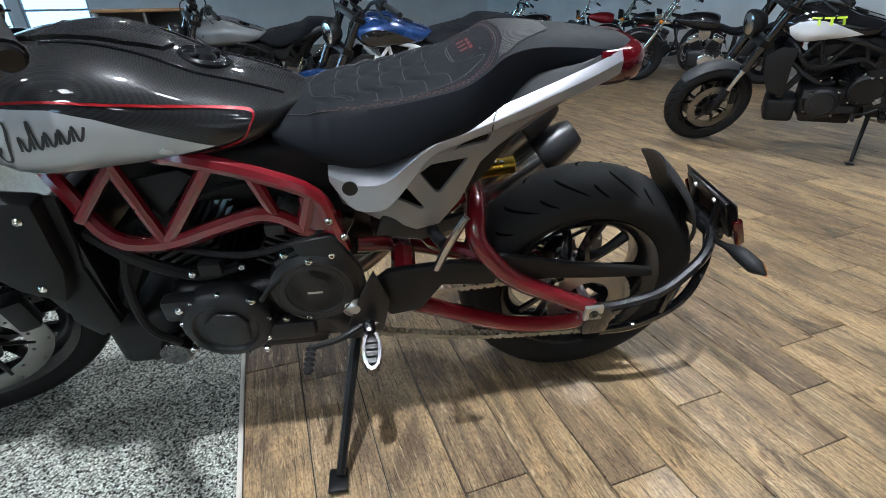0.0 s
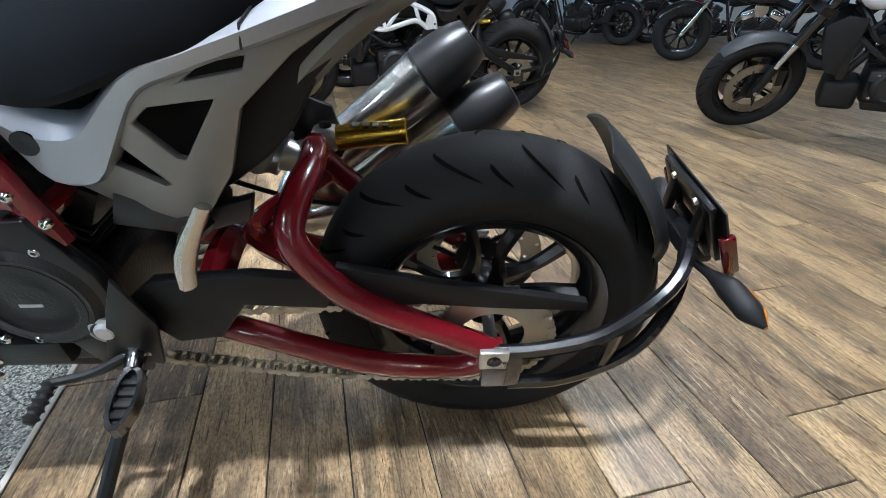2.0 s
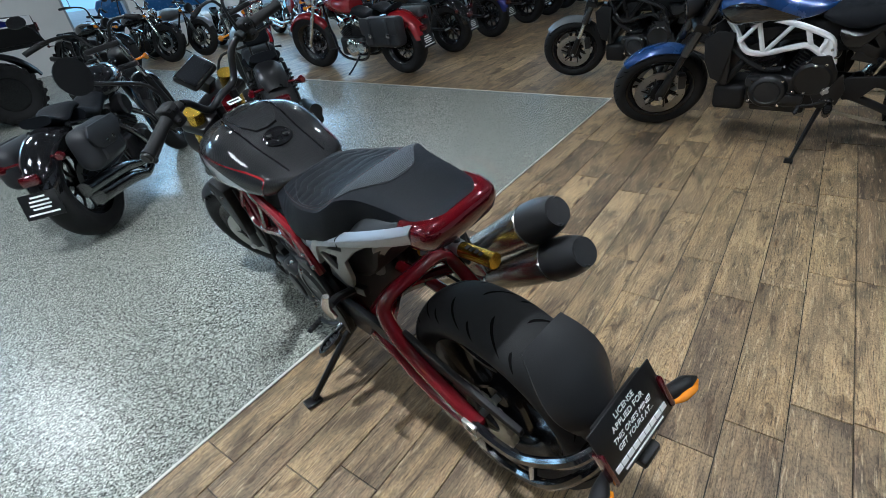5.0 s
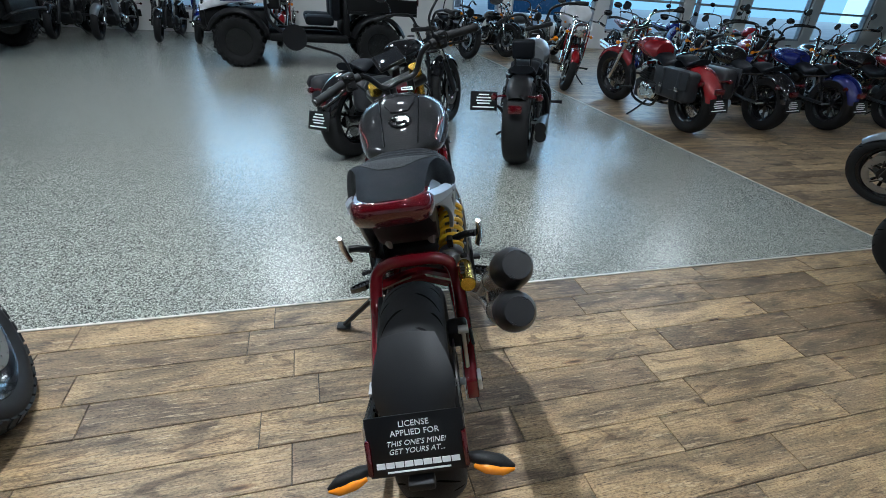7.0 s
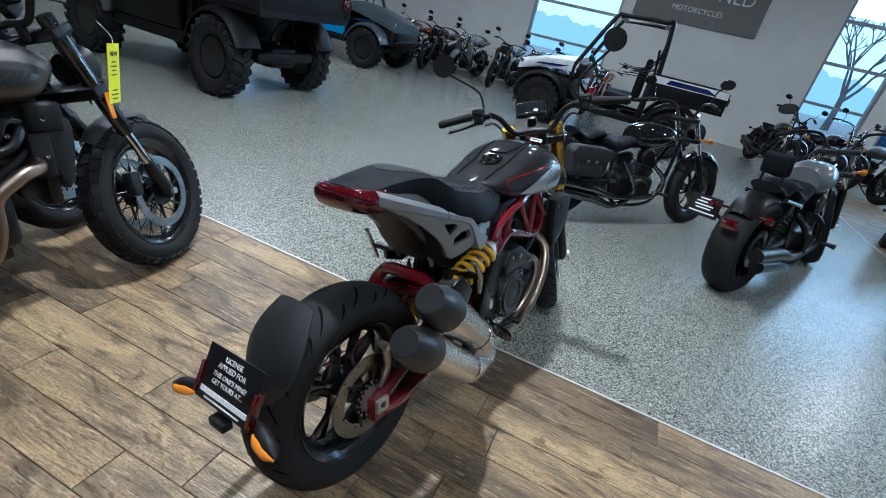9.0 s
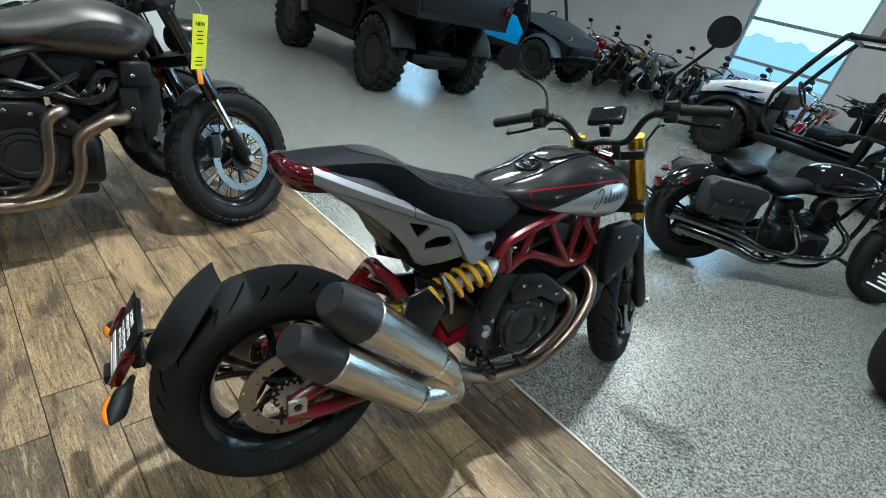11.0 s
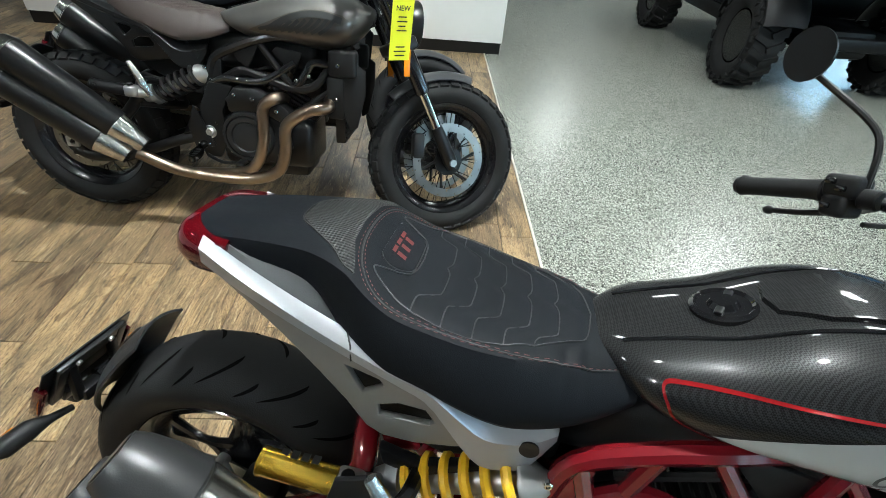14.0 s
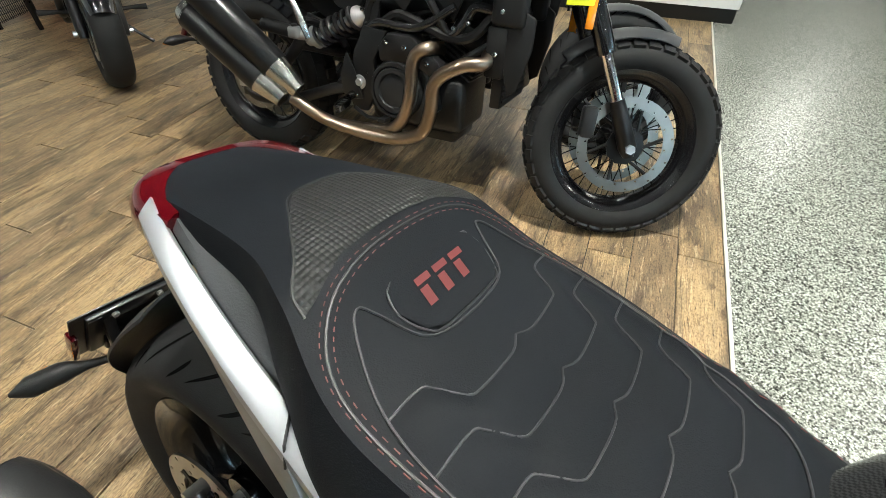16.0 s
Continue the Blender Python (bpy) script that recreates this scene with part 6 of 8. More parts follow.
    # front end, turned with the bars
    if rich:
        part("steering_head", tube([V(0, 1.234, 0.835), V(0, 1.165, 0.98)], [0.036, 0.034], 18, 1), pal["frame"], bike)
        tag = part("paper_tag", moved(box(-0.026, 0.026, -0.0008, 0.0008, -0.009, 0.009), pose(0.03, 1.14, 0.965, -52, 6, 12)), M["lettering"], bike, "white paper tag with dark print")
        part("print", moved(box(-0.021, 0.019, -0.0014, -0.0009, -0.003, 0.003), pose(0.03, 1.14, 0.965, -52, 6, 12)), M["ink"], tag, smooth=0)
    fk = lambda t: V(0, 1.525 - 0.321 * t, FZ + (0.98 - FZ) * t)
    for s in (-1, 1):
        x = 0.105 * s
        lo = fk(0.0) + V(x, 0, 0)
        split = 0.6 if rich else 0.42
        mid, hi = fk(split) + V(x, 0, 0), fk(1.06) + V(x, 0, 0)
        leg = part("fork_leg", moved(tube([lo + V(0, 0.01, -0.03), lo, fk(0.14) + V(x, 0, 0), fk(0.22) + V(x, 0, 0)], [0.018, 0.03, 0.028, 0.024], 14, 1), S), M["black"], bike)
        part("fork_slider", moved(tube([fk(0.2) + V(x, 0, 0), mid], 0.024 if rich else 0.0195, 14, 1), S), pal["fork_low"], leg)
        part("fork_tube", moved(tube([mid, fk(split + 0.02) + V(x, 0, 0), hi], [0.029, 0.031, 0.029], 16, 1), S), pal["fork"], leg, "gold fork tube" if pal["fork"] == M["gold"] else "black fork tube")
        part("brake_caliper", moved(box(x - 0.045 * s - 0.026, x - 0.045 * s + 0.026, 1.365, 1.415, FZ + 0.01, FZ + 0.115, 0.012), S), M["cover"], bike, "grey brake caliper")
        if spoked:
            part("reflector", moved(box(x + s * 0.03, x + s * 0.038, 1.3, 1.325, 0.66, 0.76, 0.004), S @ pose(0, 0, 0)), M["amber"], bike, "amber fork reflector")
    part("fork_clamp", moved(join(moved(box(-0.14, 0.14, -0.045, 0.05, -0.02, 0.02, 0.012), Matrix.Translation(fk(0.98)) @ Matrix.Rotation(radians(25), 4, "X")), moved(box(-0.14, 0.14, -0.045, 0.05, -0.025, 0.025, 0.012), Matrix.Translation(fk(0.68)) @ Matrix.Rotation(radians(25), 4, "X"))), S), M["black"], bike)
    fd = []
    for t in np.linspace(0, 1, 12):
        a = radians((72 + 62 * t) if spoked else (45 + 80 * t))
        r = FR + (0.04 if spoked else 0.022)
        w0 = (0.05 if spoked else 0.064) - 0.02 * abs(2 * t - 1) ** 3
        nrm = V(0, math.cos(a), math.sin(a))
        arcp = [V(k * w0, 1.525, FZ) + nrm * (r - 0.03 * k * k) for k in np.linspace(-1, 1, 7)]
        fd.append(arcp + [p - nrm * 0.004 for p in reversed(arcp)])
    part("front_mudguard", moved(rings(bmesh.new(), fd), S), pal["fender"], bike)
    part("headlight", moved(join(moved(lathe([(-0.03, 0.05), (0.0, 0.075), (0.05, 0.088), (0.06, 0.085), (0.062, 0.07), (0.055, 0.004)], 28), Matrix.Translation((0, 1.33, 0.86)) @ Matrix.Rotation(radians(90), 4, "Z"))), S), M["black"], bike)
    part("headlight_lens", moved(moved(lathe([(0.056, 0.078), (0.066, 0.06), (0.07, 0.004)], 28), Matrix.Translation((0, 1.33, 0.86)) @ Matrix.Rotation(radians(90), 4, "Z")), S), M["chrome"], bike)
    bar = tube([(-0.385, 1.07, 1.08), (-0.26, 1.09, 1.095), (-0.15, 1.125, 1.08), (-0.08, 1.145, 1.0), (0, 1.145, 1.0), (0.08, 1.145, 1.0), (0.15, 1.125, 1.08), (0.26, 1.09, 1.095), (0.385, 1.07, 1.08)], 0.0125, 10, 5)
    hb = part("handlebar", moved(join(bar, cyl((-0.045, 1.14, 0.99), (-0.045, 1.155, 0.94), 0.016, seg=10), cyl((0.045, 1.14, 0.99), (0.045, 1.155, 0.94), 0.016, seg=10)), S), M["black"], bike)
    for s in (-1, 1):
        part("grip", moved(tube([(s * 0.255, 1.0905, 1.095), (s * 0.27, 1.088, 1.094), (s * 0.375, 1.071, 1.081), (s * 0.39, 1.069, 1.08)], [0.02, 0.0175, 0.017, 0.02], 12, 1), S), M["tyre"], hb, "ribbed black rubber grip")
        sw = part("switch_block", moved(moved(join(box(-0.027, 0.027, -0.024, 0.022, -0.004, 0.034, 0.009, 3), box(-0.022, 0.02, -0.026, 0.024, -0.036, 0.002, 0.009, 3), cyl((s * -0.05, 0.004, 0.0), (s * -0.022, 0.002, 0.0), 0.017, seg=14, bevel=0.003)), Matrix.Translation((s * 0.225, 1.099, 1.092))), S), M["plastic"], hb)
        for by, bz in ((-0.012, 0.022), (0.006, 0.012), (-0.01, -0.018)):
            part("button", moved(moved(box(-0.008, 0.008, -0.03, -0.02, bz - 0.005, bz + 0.005, 0.003), Matrix.Translation((s * 0.225 + by, 1.099, 1.092))), S), M["gloss"], sw)
        part("bar_end", moved(cyl((s * 0.388, 1.0695, 1.08), (s * 0.402, 1.0675, 1.0787), 0.0165, seg=14, bevel=0.003), S), M["black"], hb)
        part("lever", moved(join(tube([(s * 0.19, 1.118, 1.084), (s * 0.215, 1.132, 1.074), (s * 0.25, 1.138, 1.06), (s * 0.31, 1.128, 1.046), (s * 0.355, 1.115, 1.04)], [0.011, 0.0105, 0.0075, 0.006, 0.0055], 8, 4, flat=0.7), tube([(s * 0.35, 1.116, 1.0405), (s * 0.354, 1.1155, 1.04), (s * 0.36, 1.114, 1.0395), (s * 0.366, 1.113, 1.039), (s * 0.37, 1.112, 1.0385)], [0.003, 0.0075, 0.009, 0.0075, 0.003], 10, 1)), S), M["black"], hb)
        mir = part("mirror", moved(join(tube([(s * 0.2, 1.1, 1.095), (s * 0.203, 1.105, 1.165), (s * 0.225, 1.108, 1.205), (s * 0.3, 1.105, 1.26), (s * 0.33, 1.1, 1.282)], 0.0055, 8, 4), moved(lathe([(0.012, 0.004), (0.01, 0.03), (-0.002, 0.045), (-0.008, 0.046), (-0.008, 0.043)], 28), Matrix.Translation((s * 0.352, 1.1, 1.318)) @ Matrix.Rotation(radians(90), 4, "Z"))), S), M["black"], hb, "round black bar mirror")
        part("mirror_glass", moved(moved(lathe([(-0.0065, 0.0435), (-0.0072, 0.0435), (-0.0072, 0.002)], 28), Matrix.Translation((s * 0.352, 1.1, 1.318)) @ Matrix.Rotation(radians(90), 4, "Z")), S), M["mirror"], mir)
    dq = S @ Matrix.Translation((0, 1.18, 1.092)) @ Matrix.Rotation(radians(-48), 4, "X")
    dash = part("dash_display", moved(join(box(-0.066, 0.066, -0.012, 0.014, -0.043, 0.043, 0.012, 3), box(-0.02, 0.02, 0.0, 0.05, -0.06, 0.0, 0.006)), dq), M["black"], bike)
    part("bezel", moved(join(*[tube([(sx * 0.055, -0.012, -0.034), (sx * 0.059, -0.012, -0.03), (sx * 0.059, -0.012, 0.03), (sx * 0.055, -0.012, 0.034)], 0.0022, 6, 2) for sx in (-1, 1)], *[tube([(-0.055, -0.012, sz * 0.034), (0.055, -0.012, sz * 0.034)], 0.0022, 6, 1) for sz in (-1, 1)]), dq), M["darkchrome"], dash)
    part("screen", moved(box(-0.056, 0.056, -0.0135, -0.011, -0.032, 0.032, 0.001), dq), M["glass"], dash, "glossy dark screen")
    cables = [tube([(s * 0.2, 1.12, 1.05), (s * 0.16, 1.24, 1.04), (s * 0.08, 1.27, 0.9), (s * 0.09, 1.28, 0.72)], 0.0045, 6, 5) for s in (-1, 1)]
    for cb in cables:
        part("cable", moved(cb, S), M["tyre"], bike)
    return bike


def tank_z(x, y, n=2.5):
    zt, zb, w = tank_dims(y)
    zc = zb + 0.42 * (zt - zb)
    d = min(abs(x) / w, 0.999)
    return zc + (zt - zc) * (1 - d ** n) ** (1 / n)


def tank_skin(outline, thick, cut=0.012):
    """A thin raised cover on the tank's top inside an outline of (x, y) points."""
    bm = bmesh.new()
    vs = [bm.verts.new((x, y, 0)) for x, y in outline]
    es = [bm.edges.new((vs[i], vs[(i + 1) % len(vs)])) for i in range(len(vs))]
    bmesh.ops.triangle_fill(bm, edges=es, use_beauty=True)
    for axis, lo, hi in ((0, -0.12, 0.12), (1, 0.64, 1.18)):
        v = lo
        while v < hi:
            no, co = [0, 0, 0], [0, 0, 0]
            no[axis], co[axis] = 1, v
            bmesh.ops.bisect_plane(bm, geom=list(bm.verts) + list(bm.edges) + list(bm.faces), plane_co=co, plane_no=no)
            v += cut
    ret = bmesh.ops.extrude_face_region(bm, geom=list(bm.faces))
    top = {g for g in ret["geom"] if isinstance(g, bmesh.types.BMVert)}
    for v in bm.verts:
        v.co.z = tank_z(v.co.x, v.co.y) + (thick if v in top else -0.004)
    bmesh.ops.recalc_face_normals(bm, faces=bm.faces)
    return bm


def script_strokes(tank, s, material):
    """A flowing brand mark drawn as plain wavy strokes on the tank's side."""
    y0, y1 = (1.085, 0.945) if s < 0 else (0.945, 1.085)
    base = lambda t: (y0 + (y1 - y0) * t, 0.822 + 0.022 * (t if s < 0 else t))
    lines = [[(0.02, 0.045), (0.12, 0.062), (0.2, 0.05), (0.16, 0.02), (0.1, -0.012), (0.03, -0.016), (0.0, -0.002), (0.05, 0.014)]]
    for k in range(5):
        t = 0.27 + 0.145 * k
        h = 0.05 if k == 1 else 0.026
        lines.append([(t, 0.0), (t + 0.03, h), (t + 0.05, h * 0.6), (t + 0.06, 0.0), (t + 0.1, 0.004), (t + 0.15, 0.022)])
    bms = []
    for ln in lines:
        pts = []
        for t, h in ln:
            y, z = base(t)
            pts.append((y, z + h * 0.85))
        bms.append(ribbon(pts, s, 0.0022, 0.0032))
    part("brand_mark", join(*bms), material, tank, "black flowing brand mark strokes")


BOLT = mesh_of("bolt", lathe([(0, 0.008), (0.006, 0.008), (0.0085, 0.0056), (0.0085, 0.0032), (0.004, 0.0028)], 10), M["chrome"])
PAL_RACE = dict(frame=M["red"], swing=M["red"], tank=M["carbon"], tank_label="glossy carbon fibre fuel tank", panel=M["panelsilver"], panel_label="silver white side panel", pin=M["maroon"], script=M["ink"],
                seat=M["vinyl"], tail=M["lens_red"], lattice=M["greycast"], rail=M["silver"], fork=M["gold"], fork_low=M["black"], spring=M["yellow"], reservoir=M["gold"], fender=M["plastic"])
PAL_RALLY = dict(frame=M["black"], swing=M["black"], tank=M["titan"], tank_label="titanium grey fuel tank", panel=M["bronze"], panel_label="bronze lower side panel", feathers=M["ink"], seat=M["brown"], tail=M["gloss"], lattice=M["black"], rail=M["black"], fork=M["gloss"], fork_low=M["chrome"],
                 spring=M["black"], reservoir=M["black"], fender=M["fendgrey"])
PAL_LIME = dict(PAL_RALLY, feathers=None, tank=M["gloss"], tank_label="gloss black fuel tank", panel=M["white"], panel_label="white lower side panel", seat=M["vinyl"], script=None, pin=None)
PAL_BLUE = dict(PAL_RACE, frame=M["white"], swing=M["black"], tank=M["blue"], tank_label="dark blue fuel tank", panel=M["gloss"], panel_label="black side panel", pin=None, script=None, tail=M["blue"], lattice=M["black"], rail=M["black"], fender=M["blue"], spring=M["black"], fork=M["gloss"])

MAIN = pose(1.626, -0.916, 0.004) @ pose(0, 0, 0, 0, 0, -12.1) @ pose(0, 0, 0, 0, -11, 0) @ Matrix.Scale(0.981, 4)
tracker("red framed street tracker with carbon tank leaning on its stand", MAIN, PAL_RACE, 28.0, stripe=M["maroon"], rich=True)
tracker("titanium grey rally motorcycle with brown seat and wire wheels", pose(0.17, -1.98, 0.003) @ pose(0, 0, 0, 0, 0, -3) @ pose(0, 0, 0, 0, -10.5, 0), PAL_RALLY, 22.0, spoked=True, knobs=True, exhaust="high", plate_kind="bars", group="trackers in a row")
tracker("black and white street tracker with lime green badge", pose(-0.38, -2.08, 0.003) @ pose(0, 0, 0, 0, 0, -4) @ pose(0, 0, 0, 0, -10.5, 0), PAL_LIME, 22.0, exhaust="high", plate_kind="bars", group="trackers in a row", bar_text=M["lime"])
tracker("blue street tracker with white trellis frame standing on planks", pose(4.40, -2.05, 0.004) @ pose(0, 0, 0, 0, 0, -3.4) @ pose(0, 0, 0, 0, -11, 0), PAL_BLUE, 25.0, stripe=M["maroon"], plate_kind="bars", group="trackers in a row")
tracker("black and white street tracker with lime green tank badge", pose(2.363, -4.389, 0.004) @ pose(0, 0, 0, 0, 0, -46) @ pose(0, 0, 0, 0, -11, 0), PAL_LIME, 25.0, exhaust="high", plate_kind="bars", group="trackers in a row", bar_text=M["lime"])


def arc_guard(cy, cz, r, a0, a1, half, deep, thick=0.005, n=16, taper=0.0):
    """A mudguard rolled over a wheel, from angle a0 to a1 (degrees, from ahead over the top)."""
    loops = []
    for t in np.linspace(0, 1, n):
        a = radians(a0 + (a1 - a0) * t)
        nrm = V(0, math.cos(a), math.sin(a))
        w = half * (1 - taper * abs(2 * t - 1) ** 4)
        c = V(0, cy, cz) + nrm * r
        arcp = [c + V(k * w, 0, 0) - nrm * deep * abs(k) ** 3 for k in np.linspace(-1, 1, 9)]
        loops.append(arcp + [p - nrm * thick for p in reversed(arcp)])
    return rings(bmesh.new(), loops)


def teardrop(y0, y1, z0, top, half, drop=0.1):
    """A cruiser's fuel tank from its rear y0 to its front y1."""
    loops = []
    for t in np.linspace(0, 1, 18):
        y = y0 + (y1 - y0) * t
        grow = math.sin(math.pi * min(1.0, (t * 0.93 + 0.07)) ** 0.62) ** 0.55
        w, h = half * grow + 0.004, top * grow + 0.004
        zc = z0 + 0.05 * t
        loops.append([V(w * math.copysign(abs(math.cos(a)) ** 0.8, math.cos(a)), y, zc + (h if math.sin(a) > 0 else drop * grow + 0.004) * math.sin(a)) for a in np.linspace(0, math.tau, 24, endpoint=False)])
    return rings(bmesh.new(), loops)


def saddle(y0, y1, z0, z1, w0, w1, thick):
    """A scooped seat from its rear to its nose."""
    loops = []
    for t in np.linspace(0, 1, 16):
        y = y0 + (y1 - y0) * t
        w = w0 + (w1 - w0) * t
        z = z0 + (z1 - z0) * t - 0.045 * math.sin(math.pi * min(1, t * 1.15)) ** 2
        loops.append([V(w * math.copysign(abs(math.cos(a)) ** 0.6, math.cos(a)), y, z + thick / 2 * math.sin(a) - thick / 2) for a in np.linspace(0, math.tau, 18, endpoint=False)])
    return rings(bmesh.new(), loops)


def cruiser(label, m, paint, steer=12.0, bags=None, screen=False, fairing=None, seat_mat=None, metal=None, wheels="cast10", fat=False, front_guard=True, plate_side=False, group="", category="motorcycle", sport=False, guard=None, pipes=None, pad=False):
    """A low V-twin cruiser; sport makes it a taller bike with a small tail."""
    b = thing("motorcycle", label, category, m, group)
    metal = metal or M["chrome"]
    seat_mat = seat_mat or M["vinyl"]
    WB = 1.42 if sport else 1.56
    RR, RF = (0.315, 0.3) if sport else (0.33, 0.34)
    rake = 25 if sport else 31
    p, axis = V(0, WB - 0.36, 0.9), V(0, -math.sin(radians(rake)), math.cos(radians(rake)))
    S = Matrix.Translation(p) @ Matrix.Rotation(radians(steer), 4, axis) @ Matrix.Translation(-p)
    wheel(b, "rear_wheel", Matrix.Translation((0, 0, RR - 0.004)), RR, 0.2 if fat else 0.17, 0.21, wheels, None, [(0.09, 0.13)], grooves=False)
    wheel(b, "front_wheel", S @ Matrix.Translation((0, WB, RF - 0.004)), RF, 0.15 if fat else 0.12, 0.2 if fat else 0.23, wheels, None, [(0.07, 0.145)], grooves=False)
    if not sport:
        part("rear_mudguard", arc_guard(0, RR, RR + 0.03, 62, 140 if guard else 172, 0.09 if guard else 0.105, 0.04 if guard else 0.07, n=20, taper=0.25), guard or paint, b)
    else:
        part("tail", plate([(-0.2, 0.86), (-0.1, 0.8), (0.3, 0.7), (0.42, 0.74), (0.3, 0.82), (0.0, 0.88)], -0.09, 0.09, bevel=0.02), paint, b)
        part("rear_mudguard", arc_guard(0, RR, RR + 0.03, 100, 165, 0.07, 0.02), M["plastic"], b)
    if front_guard:
        part("front_mudguard", moved(arc_guard(WB, RF, RF + 0.025, 30, 150, 0.075, 0.05, taper=0.2), S), paint, b)
    part("swingarm", join(*[tube([(s * 0.1, 0.5, 0.36), (s * 0.12, 0.25, 0.34), (s * 0.125, 0.0, RR)], 0.02, 8, 3) for s in (-1, 1)]), M["black"], b)
    part("frame", join(*[tube([(s * 0.04, WB - 0.4, 0.78), (s * 0.1, WB - 0.5, 0.45), (s * 0.11, WB - 0.62, 0.2), (s * 0.12, 0.55, 0.17), (s * 0.12, 0.42, 0.35), (s * 0.1, 0.4, 0.6)], 0.016, 8, 4) for s in (-1, 1)],
                       tube([(0, WB - 0.36, 0.85), (0, 0.8, 0.76), (0, 0.4, 0.62)], 0.022, 8, 4), *[tube([(s * 0.11, 0.42, 0.6), (s * 0.115, 0.05, 0.66)], 0.015, 8, 1) for s in (-1, 1)]), M["gloss"], b)
    ec = 0.74 if not sport else 0.7
    case = [box(-0.12, 0.12, ec - 0.22, ec + 0.2, 0.2, 0.42, 0.04, 3)]
    part("engine", join(*case), M["engine"], b)
    for tilt, dy in ((-26, 0.06), (26, -0.06)):
        q = Matrix.Translation((0, ec + dy, 0.38)) @ Matrix.Rotation(radians(tilt), 4, "X")
        cyl_ = part("cylinder", moved(box(-0.05, 0.05, -0.055, 0.055, 0.0, 0.17, 0.012), q), M["engine"], b)
        for k in range(6):
            part("fin", moved(box(-0.075, 0.075, -0.078, 0.078, 0.03 + k * 0.02, 0.04 + k * 0.02), q), M["engine"], cyl_)
        part("cylinder_head", moved(box(-0.07, 0.07, -0.07, 0.07, 0.155, 0.235, 0.022), q), metal, b)
    for s, yy, r in ((-1, ec - 0.04, 0.105), (1, ec + 0.02, 0.095), (-1, ec - 0.2, 0.07)):
        part("engine_cover", lathe_at((s * 0.115, yy, 0.31), [(0, r), (s * 0.035, r * 0.97), (s * 0.05, r * 0.8), (s * 0.052, r * 0.4), (s * 0.052, 0.004)], 24), metal, b)
    part("air_cleaner", lathe_at((0.07, ec + 0.02, 0.6), [(0, 0.075), (0.06, 0.075), (0.075, 0.06), (0.075, 0.004)], 20), metal, b)
    for k, (zr, yr) in enumerate(((0.3, -0.28), (0.22, -0.2))):
        part("exhaust_pipe", tube([(0.06, ec + (0.2 if k == 0 else -0.16), 0.52), (0.15, ec + (0.26 if k == 0 else -0.12), 0.42), (0.17, ec + (0.18 if k == 0 else -0.06), 0.28), (0.17, 0.5, zr - 0.06), (0.175, 0.2, zr), (0.185, yr, zr + 0.05)], [0.02, 0.021, 0.022, 0.027, 0.042, 0.044], 12, 5), pipes or metal, b)
    z_tank = 0.74 if not sport else 0.8
    tank = part("tank", teardrop(0.62, 1.16 if not sport else 1.05, z_tank, 0.12, 0.145, 0.1), paint, b)
    part("fuel_cap", lathe([(0, 0.035), (0.008, 0.035), (0.012, 0.026), (0.012, 0.003)], 16), metal, tank).matrix_basis = Matrix.Translation((0, 0.93, z_tank + 0.155)) @ Matrix.Rotation(radians(-90), 4, "Y")
    if sport:
        part("seat", saddle(0.02, 0.62, 0.88, 0.8, 0.09, 0.11, 0.08), seat_mat, b)
        for s in (-1, 1):
            part("side_fairing", plate([(1.1, 0.86), (1.2, 0.75), (1.1, 0.5), (0.9, 0.4), (0.85, 0.6), (0.95, 0.78)], s * 0.15, s * 0.17, bevel=0.006), paint, b)
    else:
        part("seat", saddle(0.24, 0.68, 0.72, 0.74, 0.14, 0.1, 0.09), seat_mat, b)
        part("pillion_seat", saddle(-0.02, 0.26, 0.75, 0.76, 0.09, 0.12, 0.06), seat_mat, b)
    fk = lambda t, x: V(x, WB - (0.66 - 0.0) * math.tan(radians(rake)) * t, RF + 0.66 * t)
    for s in (-1, 1):
        x = 0.1 * s
        leg = part("fork_leg", moved(tube([fk(-0.04, x), fk(0.02, x), fk(0.5, x)], [0.022, 0.03, 0.027], 12, 1), S), metal, b)
        part("fork_tube", moved(tube([fk(0.5, x), fk(1.0, x)], 0.021, 12, 1), S), M["chrome"], leg)
        part("turn_signal", moved(tube([(s * 0.12, WB - 0.26, 0.8), (s * 0.17, WB - 0.24, 0.8), (s * 0.19, WB - 0.225, 0.8), (s * 0.19, WB - 0.2, 0.8)], [0.008, 0.01, 0.026, 0.02], 10, 2), S), M["amber"], b)
        part("turn_signal", tube([(s * 0.07, -0.2, 0.56), (s * 0.15, -0.23, 0.56), (s * 0.165, -0.25, 0.56), (s * 0.17, -0.275, 0.56)], [0.007, 0.009, 0.026, 0.018], 10, 2), M["lens_red"], b, "red turn signal")
    part("fork_clamp", moved(join(box(-0.13, 0.13, WB - 0.44, WB - 0.36, 0.93, 0.97, 0.012), box(-0.13, 0.13, WB - 0.35, WB - 0.26, 0.76, 0.8, 0.012)), S), metal, b)
    part("headlight", moved(moved(lathe([(-0.06, 0.03), (-0.03, 0.075), (0.03, 0.088), (0.04, 0.08), (0.046, 0.05), (0.048, 0.004)], 24), Matrix.Translation((0, WB - 0.2, 0.85)) @ Matrix.Rotation(radians(90), 4, "Z")), S), metal, b)
    hz = 1.06 if not sport else 0.98
